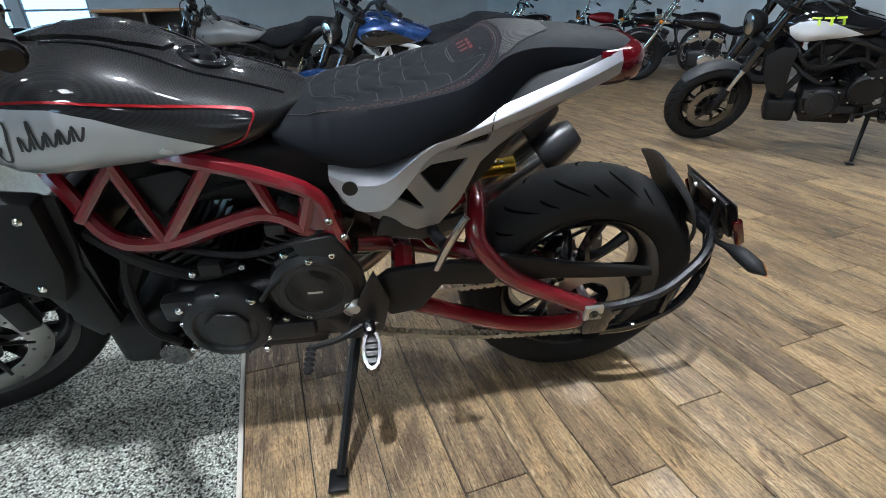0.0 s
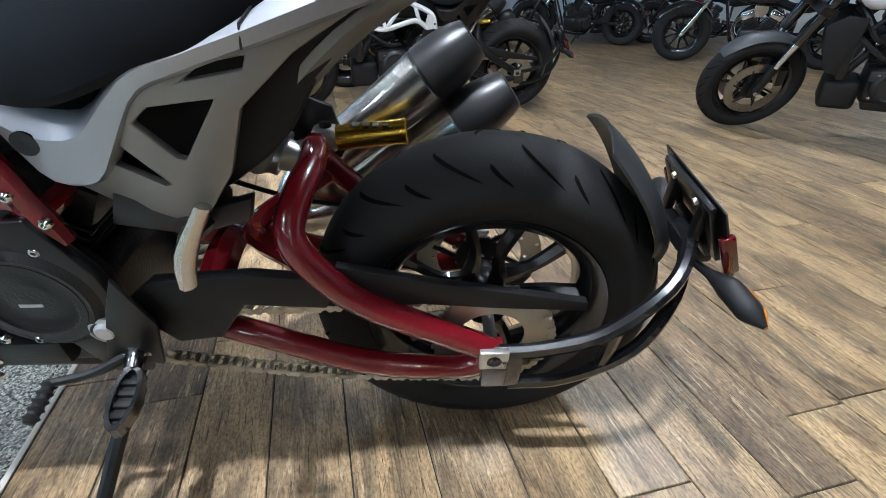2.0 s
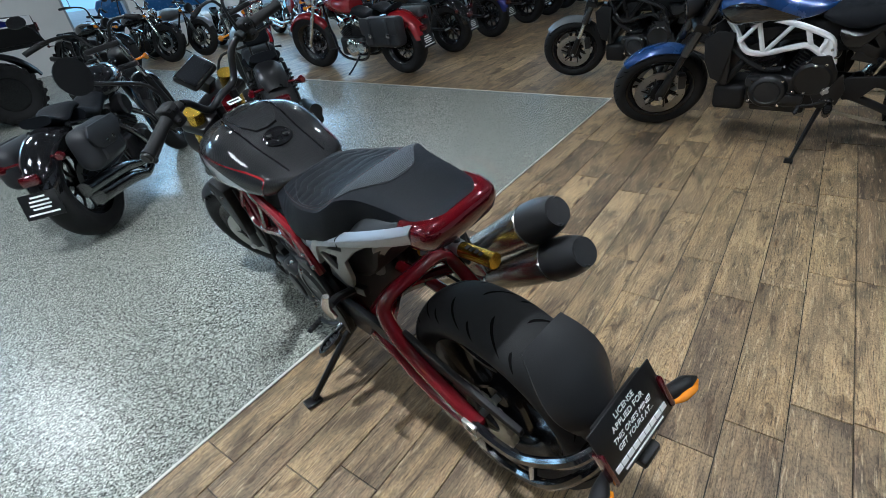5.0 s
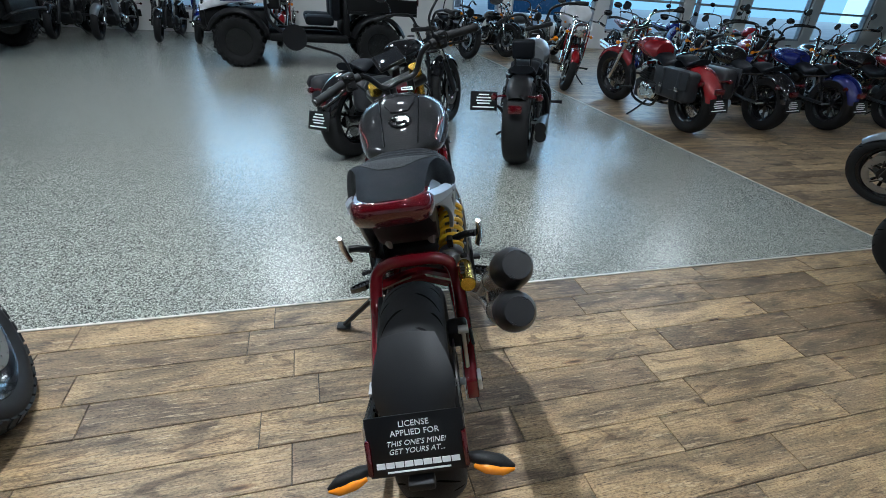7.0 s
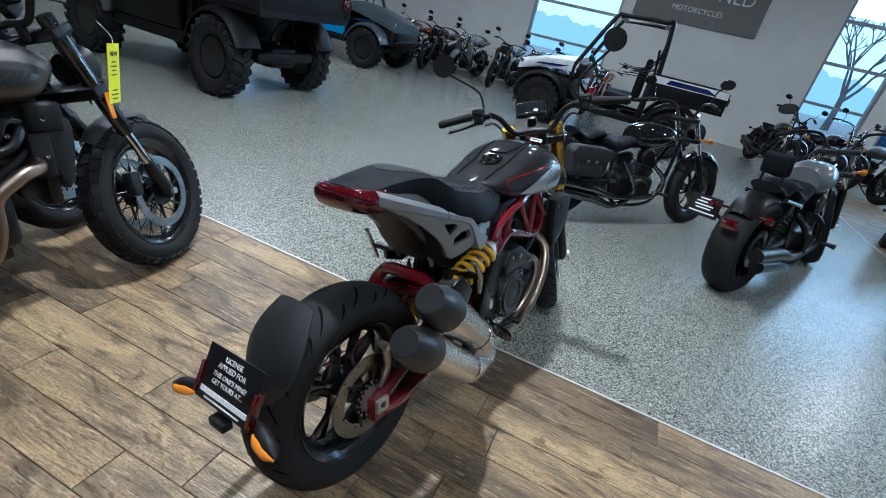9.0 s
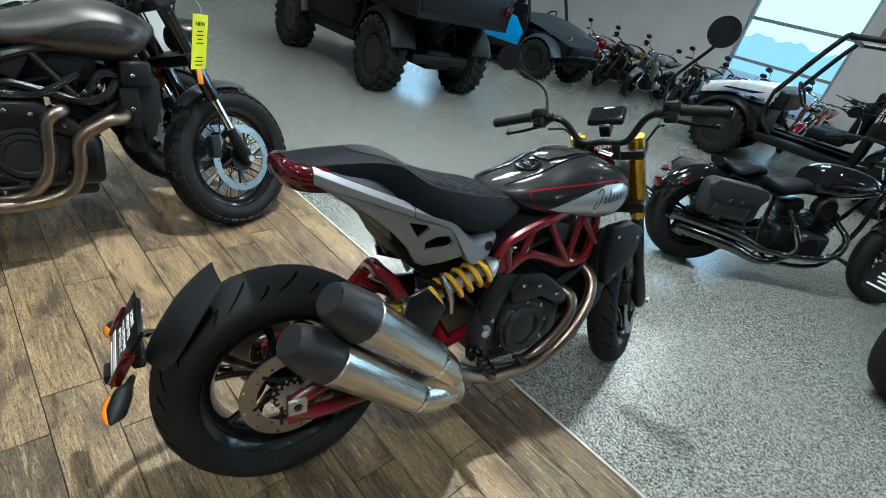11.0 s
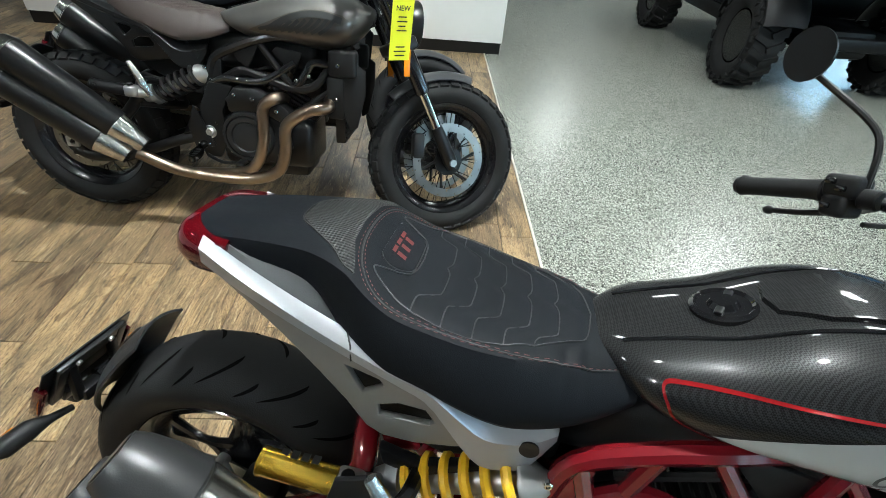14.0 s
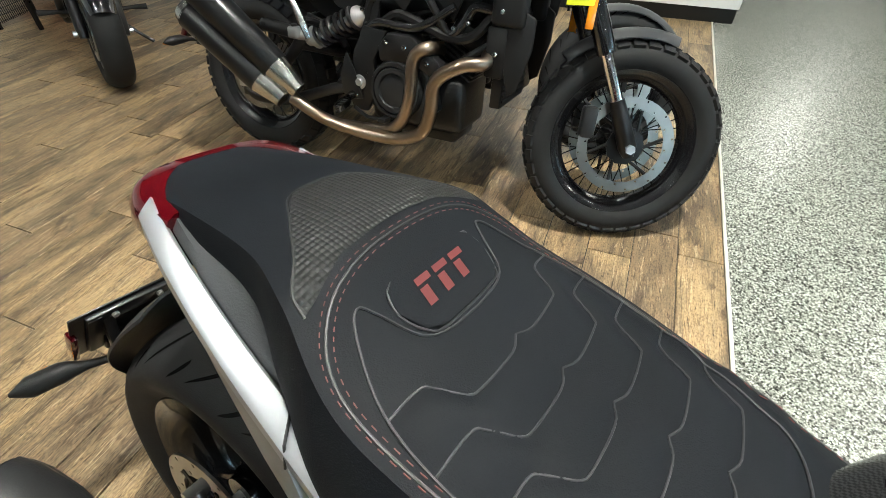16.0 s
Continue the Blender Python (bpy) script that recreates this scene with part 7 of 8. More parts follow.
    hb = part("handlebar", moved(tube([(-0.4, WB - 0.62, hz), (-0.3, WB - 0.56, hz + 0.03), (-0.14, WB - 0.42, hz + 0.02), (-0.06, WB - 0.4, 0.97), (0.06, WB - 0.4, 0.97), (0.14, WB - 0.42, hz + 0.02), (0.3, WB - 0.56, hz + 0.03), (0.4, WB - 0.62, hz)], 0.0125, 8, 5), S), metal, b)
    for s in (-1, 1):
        part("grip", moved(tube([(s * 0.31, WB - 0.565, hz + 0.027), (s * 0.41, WB - 0.627, hz - 0.003)], 0.018, 10, 1), S), M["tyre"], hb)
        part("lever", moved(tube([(s * 0.27, WB - 0.51, hz + 0.02), (s * 0.33, WB - 0.53, hz + 0.01), (s * 0.41, WB - 0.58, hz - 0.01)], 0.006, 6, 3), S), metal, hb)
        mir = part("mirror", moved(join(tube([(s * 0.27, WB - 0.54, hz + 0.03), (s * 0.3, WB - 0.52, hz + 0.13), (s * 0.35, WB - 0.52, hz + 0.17)], 0.005, 6, 3), moved(lathe([(0.012, 0.004), (0.008, 0.04), (-0.006, 0.05), (-0.01, 0.046), (-0.01, 0.004)], 20), Matrix.Translation((s * 0.37, WB - 0.52, hz + 0.19)) @ Matrix.Rotation(radians(90), 4, "Z") @ Matrix.Diagonal((1, 1.3, 0.8, 1)))), S), M["gloss"], hb)
    part("tail_light", box(-0.05, 0.05, -0.36, -0.32, 0.46, 0.52, 0.014), M["lens_red"], b, "red tail light")
    lic = pose(0, -0.375, 0.36, -15, 0, 0) if not plate_side else pose(-0.27, -0.1, 0.5, -8, 0, 0)
    lp_ = part("licence_plate", moved(join(box(-0.105, 0.105, -0.006, 0.0, -0.07, 0.07, 0.002), box(-0.02, 0.02, 0.0, 0.02, 0.0, 0.12)) if not plate_side else box(-0.105, 0.105, -0.006, 0.0, -0.07, 0.07, 0.002), lic), M["black"], b, "black dealer plate with white print")
    part("print", moved(join(*[box(-w, w, -0.008, -0.0055, z, z + 0.01) for w, z in ((0.04, 0.042), (0.055, 0.02), (0.06, -0.002), (0.05, -0.022), (0.085, -0.05))]), lic), M["lettering"], lp_, smooth=0)
    if plate_side:
        part("plate_bracket", tube([(-0.1, 0.0, RR), (-0.15, -0.08, 0.45), (-0.25, -0.095, 0.5)], 0.012, 8, 3), M["black"], b)
    for s in (-1, 1):
        part("foot_peg", tube([(s * 0.13, 0.95, 0.3), (s * 0.2, 0.96, 0.31), (s * 0.29, 0.96, 0.31)], [0.012, 0.012, 0.018], 8, 2), M["tyre"], b)
        part("shock_absorber", join(tube([(s * 0.135, 0.02, RR + 0.03), (s * 0.13, 0.17, 0.62)], 0.014, 8, 1), spring_mesh((s * 0.134, 0.05, RR + 0.09), (s * 0.13, 0.15, 0.57), 0.026, 0.006, 6)), metal, b)
    part("kickstand", tube([(-0.1, 0.66, 0.2), (-0.2, 0.7, 0.1), (-0.29, 0.73, 0.03)], [0.013, 0.011, 0.012], 8, 3), M["black"], b)
    if pad:
        part("back_pad", moved(box(-0.085, 0.085, -0.028, 0.028, -0.07, 0.07, 0.024, 3), Matrix.Translation((0, 0.02, 0.86)) @ Matrix.Rotation(radians(12), 4, "X")), M["vinyl"], b, "small black back pad")
        part("pad_stay", join(*[tube([(sx * 0.06, 0.06, 0.62), (sx * 0.06, 0.03, 0.72), (sx * 0.055, 0.015, 0.84)], 0.008, 8, 3) for sx in (-1, 1)]), M["black"], b)
    if bags == "leather":
        for s in (-1, 1):
            bag = part("saddlebag", join(box(min(s * 0.13, s * 0.3), max(s * 0.13, s * 0.3), -0.22, 0.3, 0.36, 0.66, 0.05, 4), plate([(-0.23, 0.67), (0.31, 0.67), (0.31, 0.5), (0.04, 0.46), (-0.23, 0.5)], s * 0.295, s * 0.31, bevel=0.006)), M["leather"], b, "black leather saddlebag with buckled straps")
            for yy in (-0.1, 0.16):
                part("strap", box(min(s * 0.308, s * 0.32), max(s * 0.308, s * 0.32), yy - 0.02, yy + 0.02, 0.4, 0.66, 0.003), M["leather"], bag)
                part("buckle", box(min(s * 0.318, s * 0.328), max(s * 0.318, s * 0.328), yy - 0.025, yy + 0.025, 0.47, 0.51, 0.004), M["chrome"], bag, "chrome buckle")
    elif bags == "soft":
        for s in (-1, 1):
            bag = part("saddlebag", join(box(min(s * 0.15, s * 0.29), max(s * 0.15, s * 0.29), -0.17, 0.24, 0.4, 0.65, 0.066, 5), box(min(s * 0.17, s * 0.3), max(s * 0.17, s * 0.3), -0.1, 0.17, 0.42, 0.53, 0.04, 4)), M["leather"], b, "soft rounded black saddlebag with a studded flap")
            part("flap", plate([(-0.165, 0.6), (-0.13, 0.535), (-0.06, 0.505), (0.1, 0.5), (0.19, 0.53), (0.235, 0.6), (0.2, 0.645), (-0.12, 0.65)], s * 0.287, s * 0.304, bevel=0.007), M["leather"], bag)
            for yy in (0.0, 0.08):
                part("stud", lathe_at((s * 0.302, yy, 0.535), [(0, 0.016), (s * 0.004, 0.014), (s * 0.006, 0.004)], 14), M["chrome"], bag, "chrome stud")
    elif bags == "hard":
        for s in (-1, 1):
            prof = [(-0.34, 0.42), (-0.3, 0.32), (0.1, 0.34), (0.3, 0.46), (0.3, 0.62), (0.1, 0.7), (-0.28, 0.68), (-0.36, 0.58)]
            bag = part("saddlebag", plate(prof, s * 0.15, s * 0.33, bevel=0.03), paint, b, "hard gloss saddlebag")
            part("bag_lid_seam", plate([(y, z) for y, z in ((-0.36, 0.585), (0.3, 0.62), (0.3, 0.612), (-0.36, 0.577))], s * 0.329, s * 0.3325), M["ink"], bag)
            part("latch", box(min(s * 0.328, s * 0.345), max(s * 0.328, s * 0.345), -0.06, 0.02, 0.54, 0.58, 0.005), M["chrome"], bag)
            part("tail_lamp", box(s * 0.24 - 0.025, s * 0.24 + 0.025, -0.372, -0.345, 0.44, 0.56, 0.01), M["lens_red"], bag, "tall red tail lamp")
    if fairing:
        loops = []
        for t in np.linspace(0, 1, 12):
            z = 0.78 + 0.42 * t
            w = 0.33 * (1 - abs(2 * t - 0.85) ** 2.4 * 0.55)
            loops.append([V(x * w, WB - 0.12 - 0.16 * x * x - 0.12 * t, z) for x in np.linspace(-1, 1, 13)] + [V(x * w * 0.96, WB - 0.15 - 0.16 * x * x - 0.12 * t, z) for x in np.linspace(1, -1, 13)])
        part("fairing", moved(rings(bmesh.new(), loops), S), fairing, b, "bat-wing front fairing")
    if screen:
        loops = [[V(x * 0.24, WB - 0.24 - 0.1 * x * x - 0.15 * t, 0.95 + 0.4 * t) for x in np.linspace(-1, 1, 9)] + [V(x * 0.235, WB - 0.246 - 0.1 * x * x - 0.15 * t, 0.95 + 0.4 * t) for x in np.linspace(1, -1, 9)] for t in np.linspace(0, 1, 6)]
        part("windscreen", moved(rings(bmesh.new(), loops), S), M["glass"], b)
    return b


def stand_at(rx, ry, yaw, lean=-5):
    return pose(rx, ry, 0) @ pose(0, 0, 0, 0, 0, yaw) @ pose(0, 0, 0, 0, lean, 0)


tracker("slate grey street tracker with alloy wheels", stand_at(5.55, -0.93, -6, -10.5), dict(PAL_RALLY, panel=None, feathers=None, tank=M["grey"], tank_label="slate grey fuel tank", seat=M["vinyl"], fender=M["grey"]), 22.0, plate_kind="bars", group="trackers in a row")
# the row on planks, rear wheels towards the aisle
ROW = "cruisers in a row"
cruiser("red cruiser with chrome engine and black leather saddlebags", stand_at(5.6, 2.75, -2) @ Matrix.Scale(1.07, 4), M["maroon"], 14, bags="leather", wheels="wire", group=ROW)
cruiser("gloss black cruiser with low tail", stand_at(6.75, 2.82, -3), M["gloss"], 14, metal=M["black"], group=ROW)
cruiser("black bobber cruiser with cobalt blue tank and guards", stand_at(7.78, 2.8, -4), M["cobalt"], 14, metal=M["black"], group=ROW)
cruiser("gloss black cruiser with chrome trim", stand_at(8.95, 2.78, -5), M["gloss"], 14, group=ROW)
cruiser("candy red cruiser with hard red saddlebags", stand_at(9.75, 2.78, -6), M["maroon"], 14, bags="hard", group=ROW)
cruiser("slate grey cruiser with black engine", stand_at(10.5, 2.8, -7), M["grey"], 14, metal=M["black"], group=ROW)
cruiser("gloss black cruiser with black engine", stand_at(11.4, 2.8, -7), M["gloss"], 14, metal=M["black"], group=ROW)
# on the flake floor
cruiser("grey bobber motorcycle with fat tyres and side mounted plate", stand_at(3.06, 1.85, -30) @ Matrix.Scale(1.08, 4), M["grey"], 20, metal=M["black"], wheels="cast10", fat=True, front_guard=False, plate_side=True, guard=M["black"], pad=True)
cruiser("black cruiser with soft black saddlebags and dark engine", stand_at(1.66, 2.13, -45.5), M["gloss"], 8, bags="soft", metal=M["black"], pipes=M["darkchrome"])
cruiser("white touring motorcycle with front fairing and saddlebags", stand_at(7.1, 9.3, 165), M["white"], -10, bags="hard", fairing=M["white"])
# a row that faces the windows' corner and the far row
FAR = "motorcycles along the far wall"
for k, (x, y, yaw, paint, sport) in enumerate(((-3.65, 10.4, 174, M["maroon"], True), (-2.95, 10.42, 176, M["gloss"], True), (-2.2, 10.5, 174, M["grey"], True), (-1.25, 10.5, 176, M["gloss"], True), (-0.5, 10.5, 174, M["cobalt"], True), (0.25, 10.5, 176, M["gloss"], True), (1.0, 10.5, 174, M["maroon"], True))):
    cruiser("naked motorcycle parked nose out along the wall" if sport else "cruiser parked nose out along the wall", stand_at(x, y, yaw), paint, 10, metal=M["black"] if k % 2 else M["chrome"], group=FAR, sport=sport)
for k, (x, y, yaw, paint, sport) in enumerate(((4.3, 9.7, 190, M["gloss"], False), (5.2, 10.1, 195, M["gloss"], False), (5.9, 9.9, 190, M["grey"], False), (8.4, 8.9, 170, M["maroon"], True), (9.2, 8.6, 170, M["cobalt"], True), (10.0, 8.4, 170, M["gloss"], False), (10.9, 8.2, 170, M["maroon"], True), (5.9, 6.3, 150, M["maroon"], True), (6.7, 6.0, 150, M["cobalt"], True), (7.6, 5.7, 150, M["gloss"], True), (8.5, 5.5, 150, M["maroon"], False), (9.4, 5.2, 150, M["gloss"], False))):
    cruiser("motorcycle standing by the tall windows", stand_at(x, y, yaw), paint, 10, metal=M["chrome"] if k % 2 else M["black"], group=FAR, sport=sport)
# dark cruisers beyond the plank aisle
for k, (x, y) in enumerate(((6.5, -5.2), (8.55, -6.2), (10.45, -6.6), (9.4, -4.4), (10.3, -5.0))):
    yaw = -42
    cruiser("black cruiser with chrome headlight in a row", stand_at(x - 1.56 * math.sin(radians(42)), y - 1.56 * math.cos(radians(42)), yaw), M["gloss"] if k != 2 else M["maroon"], 8, metal=M["black"] if k % 2 else M["chrome"], group="cruisers beyond the aisle")
cruiser("black naked motorcycle with ten spoke wheels", stand_at(-0.89, -4.46, -35), M["gloss"], 5, metal=M["black"], fat=True, sport=True)


# ---- side-by-side vehicles ----
def lug_tyre(parent, name, m, R=0.36, w=0.27, rim=None):
    """A big lugged tyre on a dark rim, turned about x."""
    prof = [(-w * 0.32, 0.19), (-w * 0.46, 0.24), (-w * 0.5, R - 0.06), (-w * 0.42, R - 0.018), (w * 0.42, R - 0.018), (w * 0.5, R - 0.06), (w * 0.46, 0.24), (w * 0.32, 0.19)]
    lugs = []
    for k in range(22):
        for s in (-1, 1):
            q = Matrix.Rotation(math.tau * (k + (0.5 if s > 0 else 0)) / 22, 4, "X") @ Matrix.Translation((s * w * 0.24, 0, R - 0.012)) @ Matrix.Rotation(radians(24 * s), 4, "Z")
            lugs.append(moved(box(-w * 0.25, w * 0.25, -0.02, 0.02, -0.012, 0.016), q))
            lugs.append(moved(box(-0.022, 0.022, -0.024, 0.024, -0.02, 0.012), Matrix.Rotation(math.tau * (k + (0.5 if s > 0 else 0)) / 22, 4, "X") @ Matrix.Translation((s * w * 0.47, 0, R - 0.045))))
    rimb = join(lathe([(-w * 0.34, 0.2), (-w * 0.34, 0.185), (-w * 0.02, 0.165), (-w * 0.02, 0.06), (-w * 0.16, 0.055), (-w * 0.18, 0.01)], 28), lathe([(w * 0.34, 0.2), (w * 0.34, 0.185), (w * 0.02, 0.165), (w * 0.02, 0.06), (w * 0.16, 0.055), (w * 0.18, 0.01)], 28),
                )
    wh = part(name, moved(rimb, m), rim or M["rim"], parent)
    for k in range(8):
        for x0, x1 in ((w * 0.03, w * 0.2), (-w * 0.2, -w * 0.03)):
            part("spoke", moved(box(x0, x1, -0.016, 0.016, 0.04, 0.165, 0.006), m @ Matrix.Rotation(math.tau * k / 8, 4, "X")), rim or M["rim"], wh)
    ty = part("tyre", moved(lathe(prof, 36, wrap=True), m), M["tyre"], wh, "black lugged off-road tyre")
    tagged(part("tread", moved(join(*lugs), m), M["tyre"], wh, smooth=0), kind="stuff")
    return wh


def utv(label, m, body, accent, bed=None, roof=True, rim=None, hood_mat=None, rim_white=False, doors=True):
    """A side-by-side utility vehicle; forward is +y, origin under the rear axle."""
    u = thing("utility_vehicle", label, "utility vehicle", m)
    WB, TR = 2.15, 0.66
    for y, nm in ((0, "rear_wheel"), (WB, "front_wheel")):
        for s in (-1, 1):
            lug_tyre(u, nm, Matrix.Translation((s * TR, y, 0.36)), rim=rim)
            part("suspension_arm", join(tube([(s * 0.2, y - 0.12, 0.42), (s * 0.55, y, 0.36)], 0.02, 8, 1), tube([(s * 0.2, y + 0.12, 0.42), (s * 0.55, y, 0.36)], 0.02, 8, 1), spring_mesh((s * 0.5, y, 0.42), (s * 0.36, y, 0.82), 0.045, 0.011, 7), tube([(s * 0.5, y, 0.42), (s * 0.36, y, 0.82)], 0.022, 8, 1)), M["black"], u)
    part("chassis", join(box(-0.45, 0.45, -0.35, 2.5, 0.36, 0.46, 0.03), box(-0.2, 0.2, -0.3, 0.3, 0.3, 0.5, 0.04), tube([(0, -0.3, 0.4), (0, 0.2, 0.38), (0, 2.2, 0.38)], 0.05, 8, 2)), M["utv_black"], u)
    part("floor_pan", box(-0.68, 0.68, 0.55, 1.75, 0.4, 0.46, 0.02), M["utv_black"], u)
    for s in (-1, 1):
        part("sill", box(min(s * 0.6, s * 0.72), max(s * 0.6, s * 0.72), 0.5, 1.7, 0.38, 0.5, 0.03), M["utv_black"], u)
        if doors:
            part("door", plate([(0.56, 0.5), (1.66, 0.5), (1.7, 0.75), (1.45, 0.98), (0.62, 1.02)], s * 0.68, s * 0.73, bevel=0.015), accent, u)
        part("front_fender", arc_guard(WB, 0.36, 0.47, 20, 165, 0.17, 0.05, 0.02), body, u).location = (s * 0.62, 0, 0)
        part("rear_fender", arc_guard(0, 0.36, 0.47, 15, 160, 0.17, 0.05, 0.02), body, u).location = (s * 0.62, 0, 0)
        part("headlight", moved(box(-0.1, 0.1, -0.03, 0.03, -0.05, 0.05, 0.02), Matrix.Translation((s * 0.42, 2.6, 0.86)) @ Matrix.Rotation(radians(12 * s), 4, "Z")), M["chrome"], u)
        part("seat", join(box(s * 0.34 - 0.25, s * 0.34 + 0.25, 0.7, 1.15, 0.62, 0.76, 0.05), box(s * 0.34 - 0.25, s * 0.34 + 0.25, 0.6, 0.74, 0.7, 1.2, 0.05)), M["vinyl"], u)
    hood = []
    for t in np.linspace(0, 1, 8):
        y = 1.66 + 1.0 * t
        w, zt = 0.66 - 0.14 * t ** 2, 1.12 - 0.22 * t ** 1.4
        hood.append([V(-w, y, zt - 0.15), V(-w, y, zt - 0.08), V(-w * 0.8, y, zt), V(0, y, zt + 0.03), V(w * 0.8, y, zt), V(w, y, zt - 0.08), V(w, y, zt - 0.15)])
    part("hood", rings(bmesh.new(), hood), hood_mat or body, u)
    part("nose", box(-0.5, 0.5, 1.7, 2.62, 0.5, 0.8, 0.05), M["utv_black"], u)
    part("bumper", join(tube([(-0.5, 2.6, 0.5), (-0.45, 2.78, 0.6), (0.45, 2.78, 0.6), (0.5, 2.6, 0.5)], 0.025, 8, 3), box(-0.4, 0.4, 2.58, 2.7, 0.45, 0.75, 0.03)), M["utv_black"], u)
    if bed:
        part("cargo_bed", join(box(-0.7, 0.7, -0.62, 0.5, 0.82, 0.88), box(-0.72, -0.66, -0.62, 0.5, 0.86, 1.16, 0.02), box(0.66, 0.72, -0.62, 0.5, 0.86, 1.16, 0.02), box(-0.66, 0.66, 0.44, 0.5, 0.86, 1.16, 0.02)), bed, u)
        part("tailgate", box(-0.66, 0.66, -0.62, -0.56, 0.87, 1.16, 0.02), bed, u)
        for s in (-1, 1):
            if rim_white:
                part("side_graphic", plate([(-0.6, 1.06), (0.48, 1.06), (0.48, 1.16), (-0.6, 1.16)], s * 0.722, s * 0.73), M["utv_white"], u, "white bed rail panel")
                part("side_graphic", plate([(-0.45, 1.075), (0.3, 1.075), (0.25, 1.14), (-0.3, 1.14)], s * 0.731, s * 0.734), M["cobalt"], u, "blue stripe")
            part("tail_light", box(min(s * 0.6, s * 0.7), max(s * 0.6, s * 0.7), -0.645, -0.62, 0.98, 1.08, 0.01), M["lens_red"], u)
    else:
        part("tail_body", plate([(-0.5, 0.8), (-0.45, 1.0), (0.5, 1.1), (0.55, 0.6), (0.0, 0.74)], -0.6, 0.6, bevel=0.04), body, u)
    cage = []
    for s in (-1, 1):
        cage.append(tube([(s * 0.66, 1.72, 1.02), (s * 0.62, 1.35, 1.78), (s * 0.62, 1.2, 1.86), (s * 0.62, 0.62, 1.88), (s * 0.63, 0.5, 1.84), (s * 0.66, 0.42, 0.9)], 0.033, 8, 4))
        cage.append(tube([(s * 0.66, 1.72, 1.02), (s * 0.67, 1.7, 0.7), (s * 0.66, 1.5, 0.5)], 0.026, 8, 3))
        cage.append(tube([(s * 0.63, 0.56, 1.5), (s * 0.2, 0.5, 1.15)], 0.018, 8, 1))
    for y, z in ((1.25, 1.84), (0.58, 1.87), (0.5, 1.4)):
        cage.append(tube([(-0.62, y, z), (0.62, y, z)], 0.03, 8, 1))
    part("dash_panel", box(-0.62, 0.62, 1.52, 1.7, 0.82, 1.06, 0.04, 3), M["utv_black"], u)
    part("rear_panel", box(-0.64, 0.64, 0.46, 0.56, 0.46, 1.02, 0.03), M["utv_black"], u)
    for s in (-1, 1):
        part("headrest", box(s * 0.34 - 0.13, s * 0.34 + 0.13, 0.58, 0.68, 1.2, 1.36, 0.04, 3), M["vinyl"], u)
    if not roof:
        for s in (-1, 1):
            net = [tube([(s * 0.645, 0.52 + 0.11 * k, 1.02 + 0.035 * k), (s * 0.64, 0.5, 1.62 - 0.1 * k)], 0.006, 5, 1) for k in range(6)]
            net += [tube([(s * 0.645, 0.48, 1.1 + 0.12 * k), (s * 0.645, 1.05 - 0.12 * k, 1.06 + 0.03 * k)], 0.006, 5, 1) for k in range(4)]
            tagged(part("side_net", join(*net), M["black"], u, "black webbing net"), kind="stuff")
            part("hood_graphic", plate([(1.8, 0.985), (2.3, 0.93), (2.36, 0.9), (1.95, 0.93)], s * 0.665, s * 0.672), M["cobalt"], u, "blue slanted bars")
            part("fender_cheek", plate([(1.66, 0.9), (1.72, 1.08), (2.2, 1.03), (2.6, 0.86), (2.56, 0.8), (2.2, 0.9)], s * 0.62, s * 0.664, bevel=0.015), hood_mat or body, u)
    part("roll_cage", join(*cage), M["black"], u)
    if roof:
        part("roof", box(-0.64, 0.64, 0.45, 1.35, 1.88, 1.93, 0.02), M["utv_black"], u)
    part("steering_wheel", moved(tube([(0.17 * math.cos(a), 0.17 * math.sin(a), 0) for a in np.linspace(0, math.tau, 16, endpoint=False)], 0.014, 8, 1, closed=True), pose(-0.34, 1.45, 1.08, 55, 0, 0)), M["black"], u)
    return u


utv("black side-by-side utility vehicle with lugged tyres", pose(-2.16, 2.87, 0, 0, 0, 90) @ Matrix.Diagonal((1.04, 0.9, 1.1, 1)), M["utv_black"], M["utv_black"], bed=M["utv_black"])
utv("blue and grey side-by-side vehicle with roof", pose(-5.35, 7.35, 0, 0, 0, -90), M["utv_grey"], M["utv_blue"], bed=M["utv_blue"])
utv("white and black utility vehicle with cargo bed and roll cage", pose(2.5, 7.27, 0, 0, 0, 91), M["utv_black"], M["utv_black"], bed=M["utv_black"], roof=False, hood_mat=M["utv_white"], rim_white=True, doors=False)

# price card on the rally motorcycle
card = thing("price_tag", "yellow price card hanging on a string from the handlebar", "price tag", pose(0.295, -0.644, 0.88, 0, 5, 121))
part("card", box(-0.042, 0.042, -0.001, 0.001, -0.105, 0.105), M["tag"], card, smooth=0)
part("string", tube([(0, 0, 0.1), (0.01, 0.01, 0.13), (0.0, 0.05, 0.17)], 0.001, 5, 3), M["lettering"], card)
for flip in (0, 180):
    writing("NEW", 0.024, M["ink"], pose(0, 0, 0, 0, 0, flip) @ pose(0, -0.0016, 0.062, 90, 0, 0), card)
bars = [box(-w, w, -0.002, -0.0012, z, z + 0.004) for w, z in ((0.016, 0.04), (0.02, 0.025), (0.014, 0.01), (0.02, -0.005), (0.018, -0.06), (0.024, -0.075), (0.02, -0.09))]
part("print", join(*bars), M["ink"], card, smooth=0)


# ---- floor planks ----
PW, PL = 0.154, 0.767
# where the butt joints of the rows beside the strip lie
JOINTS = [0.315, 0.984, 1.166, 0.489, 1.057, 1.162]
rng = random.Random(7)


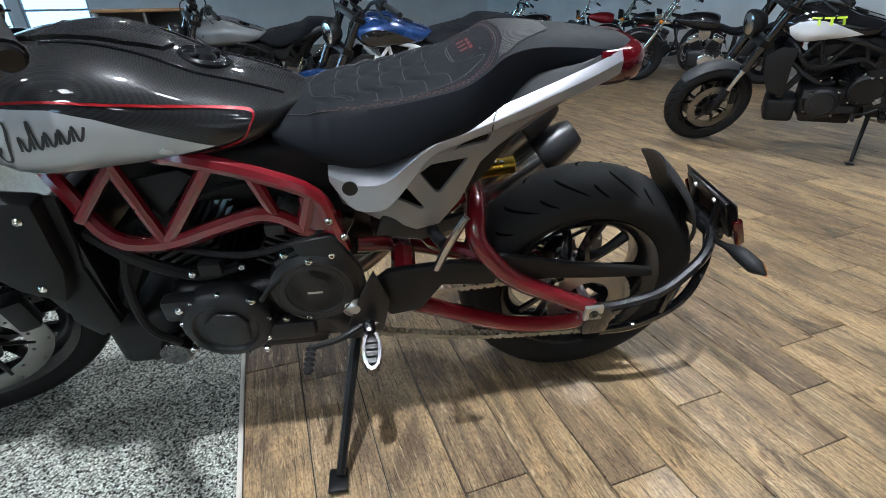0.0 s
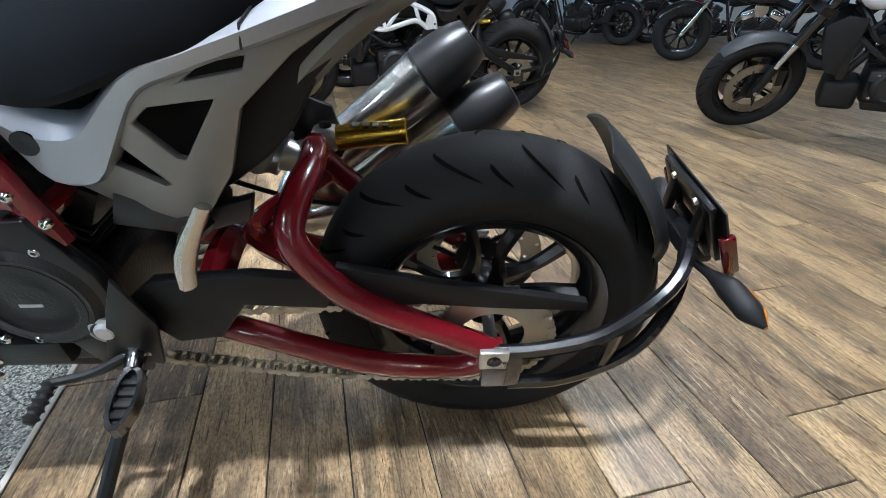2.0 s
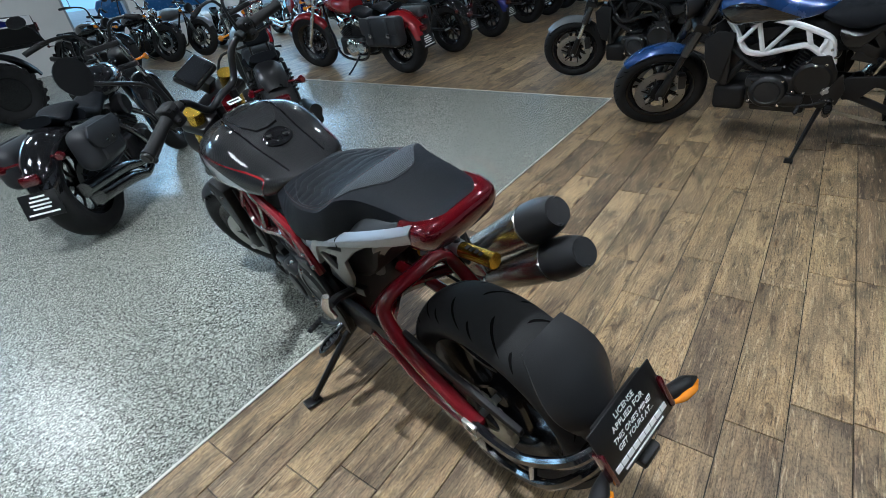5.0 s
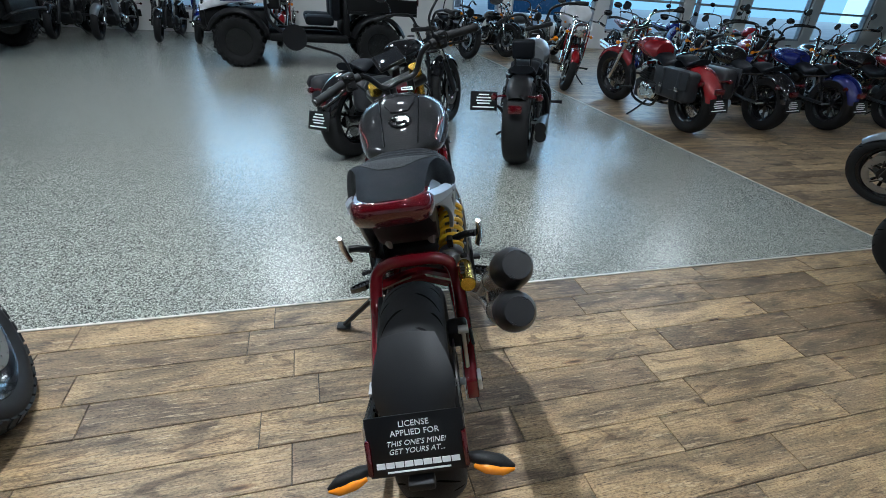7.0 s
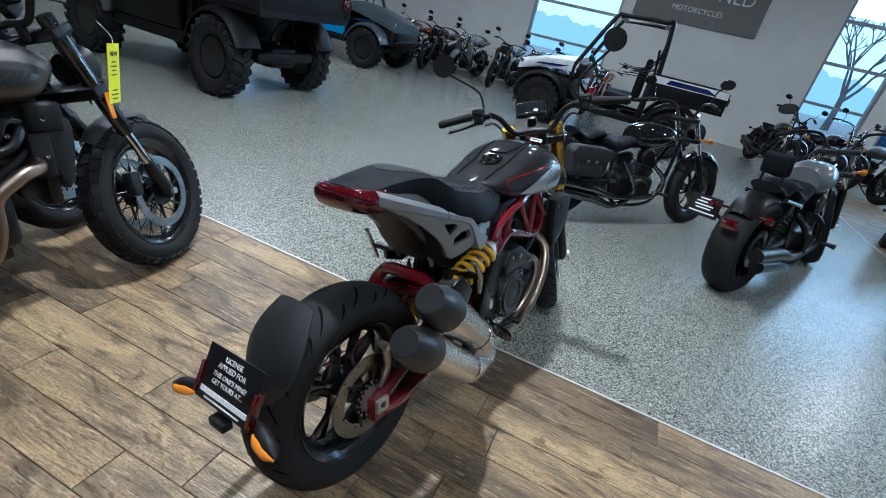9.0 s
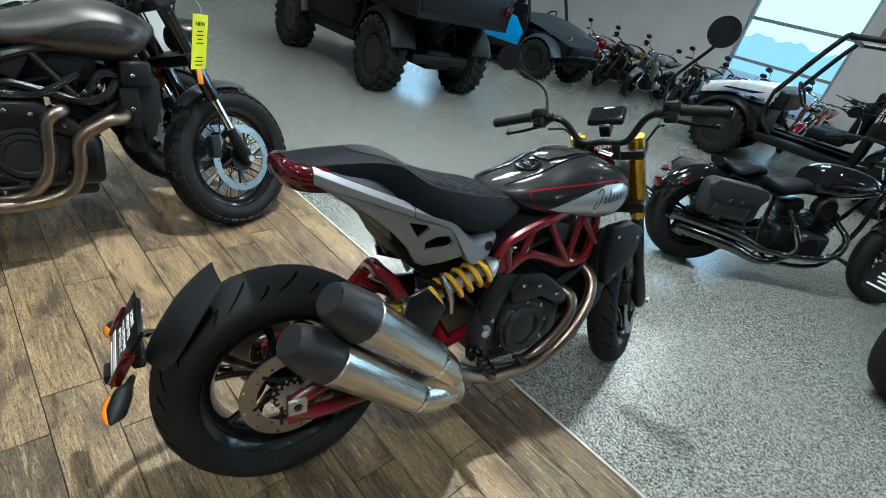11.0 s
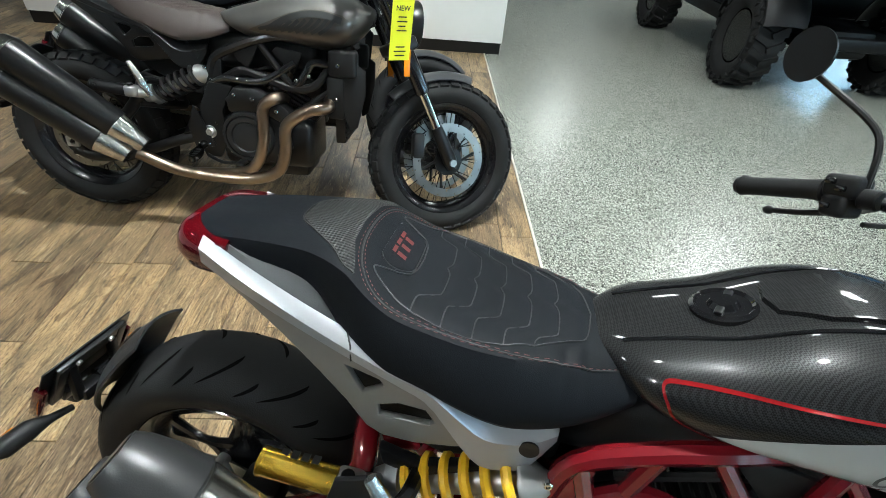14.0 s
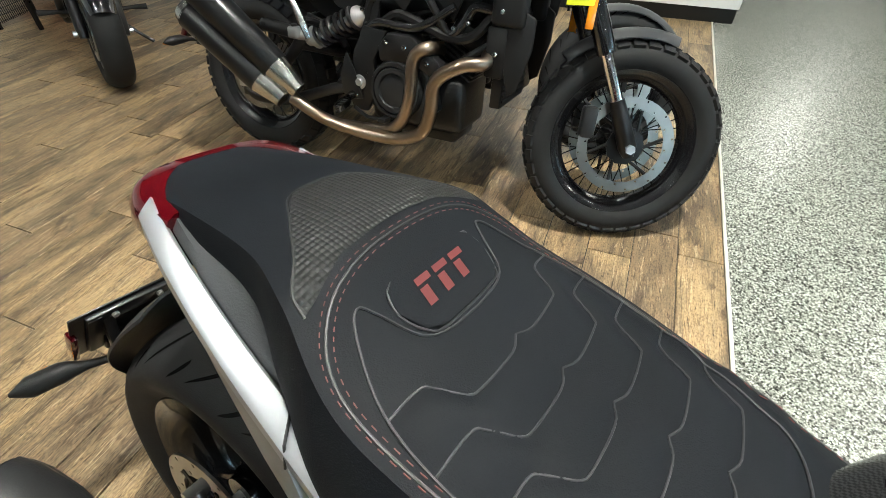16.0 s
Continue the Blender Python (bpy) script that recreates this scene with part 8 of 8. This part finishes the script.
def plank_mesh(name, length, width):
    g, t, c = 0.0016, 0.007, 0.0014
    bm = bmesh.new()
    x0, x1, y0, y1 = -length / 2 + g, length / 2 - g, -width / 2 + g, width / 2 - g
    lo = [bm.verts.new((x, y, -t)) for x, y in ((x0, y0), (x1, y0), (x1, y1), (x0, y1))]
    mid = [bm.verts.new((x, y, -c)) for x, y in ((x0, y0), (x1, y0), (x1, y1), (x0, y1))]
    top = [bm.verts.new((x, y, 0)) for x, y in ((x0 + c, y0 + c), (x1 - c, y0 + c), (x1 - c, y1 - c), (x0 + c, y1 - c))]
    for a, b in ((lo, mid), (mid, top)):
        for i in range(4):
            j = (i + 1) % 4
            bm.faces.new((a[i], a[j], b[j], b[i]))
    bm.faces.new(top)
    return mesh_of(name, bm, M["plank"], 0)


near_mesh = plank_mesh("plank", PL, PW)
far_v, far_f = [], []


def far_plank(x0, x1, y0, y1):
    g, n = 0.0014, len(far_v)
    far_v.extend([(x0 + g, y0 + g, 0), (x1 - g, y0 + g, 0), (x1 - g, y1 - g, 0), (x0 + g, y1 - g, 0)])
    far_f.append((n, n + 1, n + 2, n + 3))


row, y1 = 0, -0.006
while y1 > SOUTH:
    y0 = max(y1 - PW, SOUTH)
    x = WEST - PL + ((JOINTS[row] - WEST) % PL if row < len(JOINTS) else rng.random() * PL)
    while x < EAST:
        xa, xb = max(x, WEST), min(x + PL, EAST)
        if xa >= -1.9 and xb <= 5.4 and y0 > -4.3 and xb - xa > PL - 0.001:
            ob = new("plank", near_mesh)
            ob.location = ((xa + xb) / 2, (y0 + y1) / 2, rng.uniform(-0.0004, 0.0004))
            ob.parent = wood
        elif xb - xa > 0.02 and y1 - y0 > 0.02:
            far_plank(xa, xb, y0, y1)
        x += PL
    y1 -= PW
    row += 1
y0 = 0.0
while y0 < NORTH:
    x = X1 + 0.008 - rng.random() * PL
    while x < EAST:
        xa, xb = max(x, X1 + 0.008), min(x + PL, EAST)
        if xb - xa > 0.02:
            far_plank(xa, xb, y0, min(y0 + PW, NORTH))
        x += PL
    y0 += PW
me = bpy.data.meshes.new("far_planks")
me.from_pydata(far_v, [], far_f)
me.materials.append(M["planks"])
far = new("far_planks", me)
far.parent = wood
tagged(far, kind="stuff")
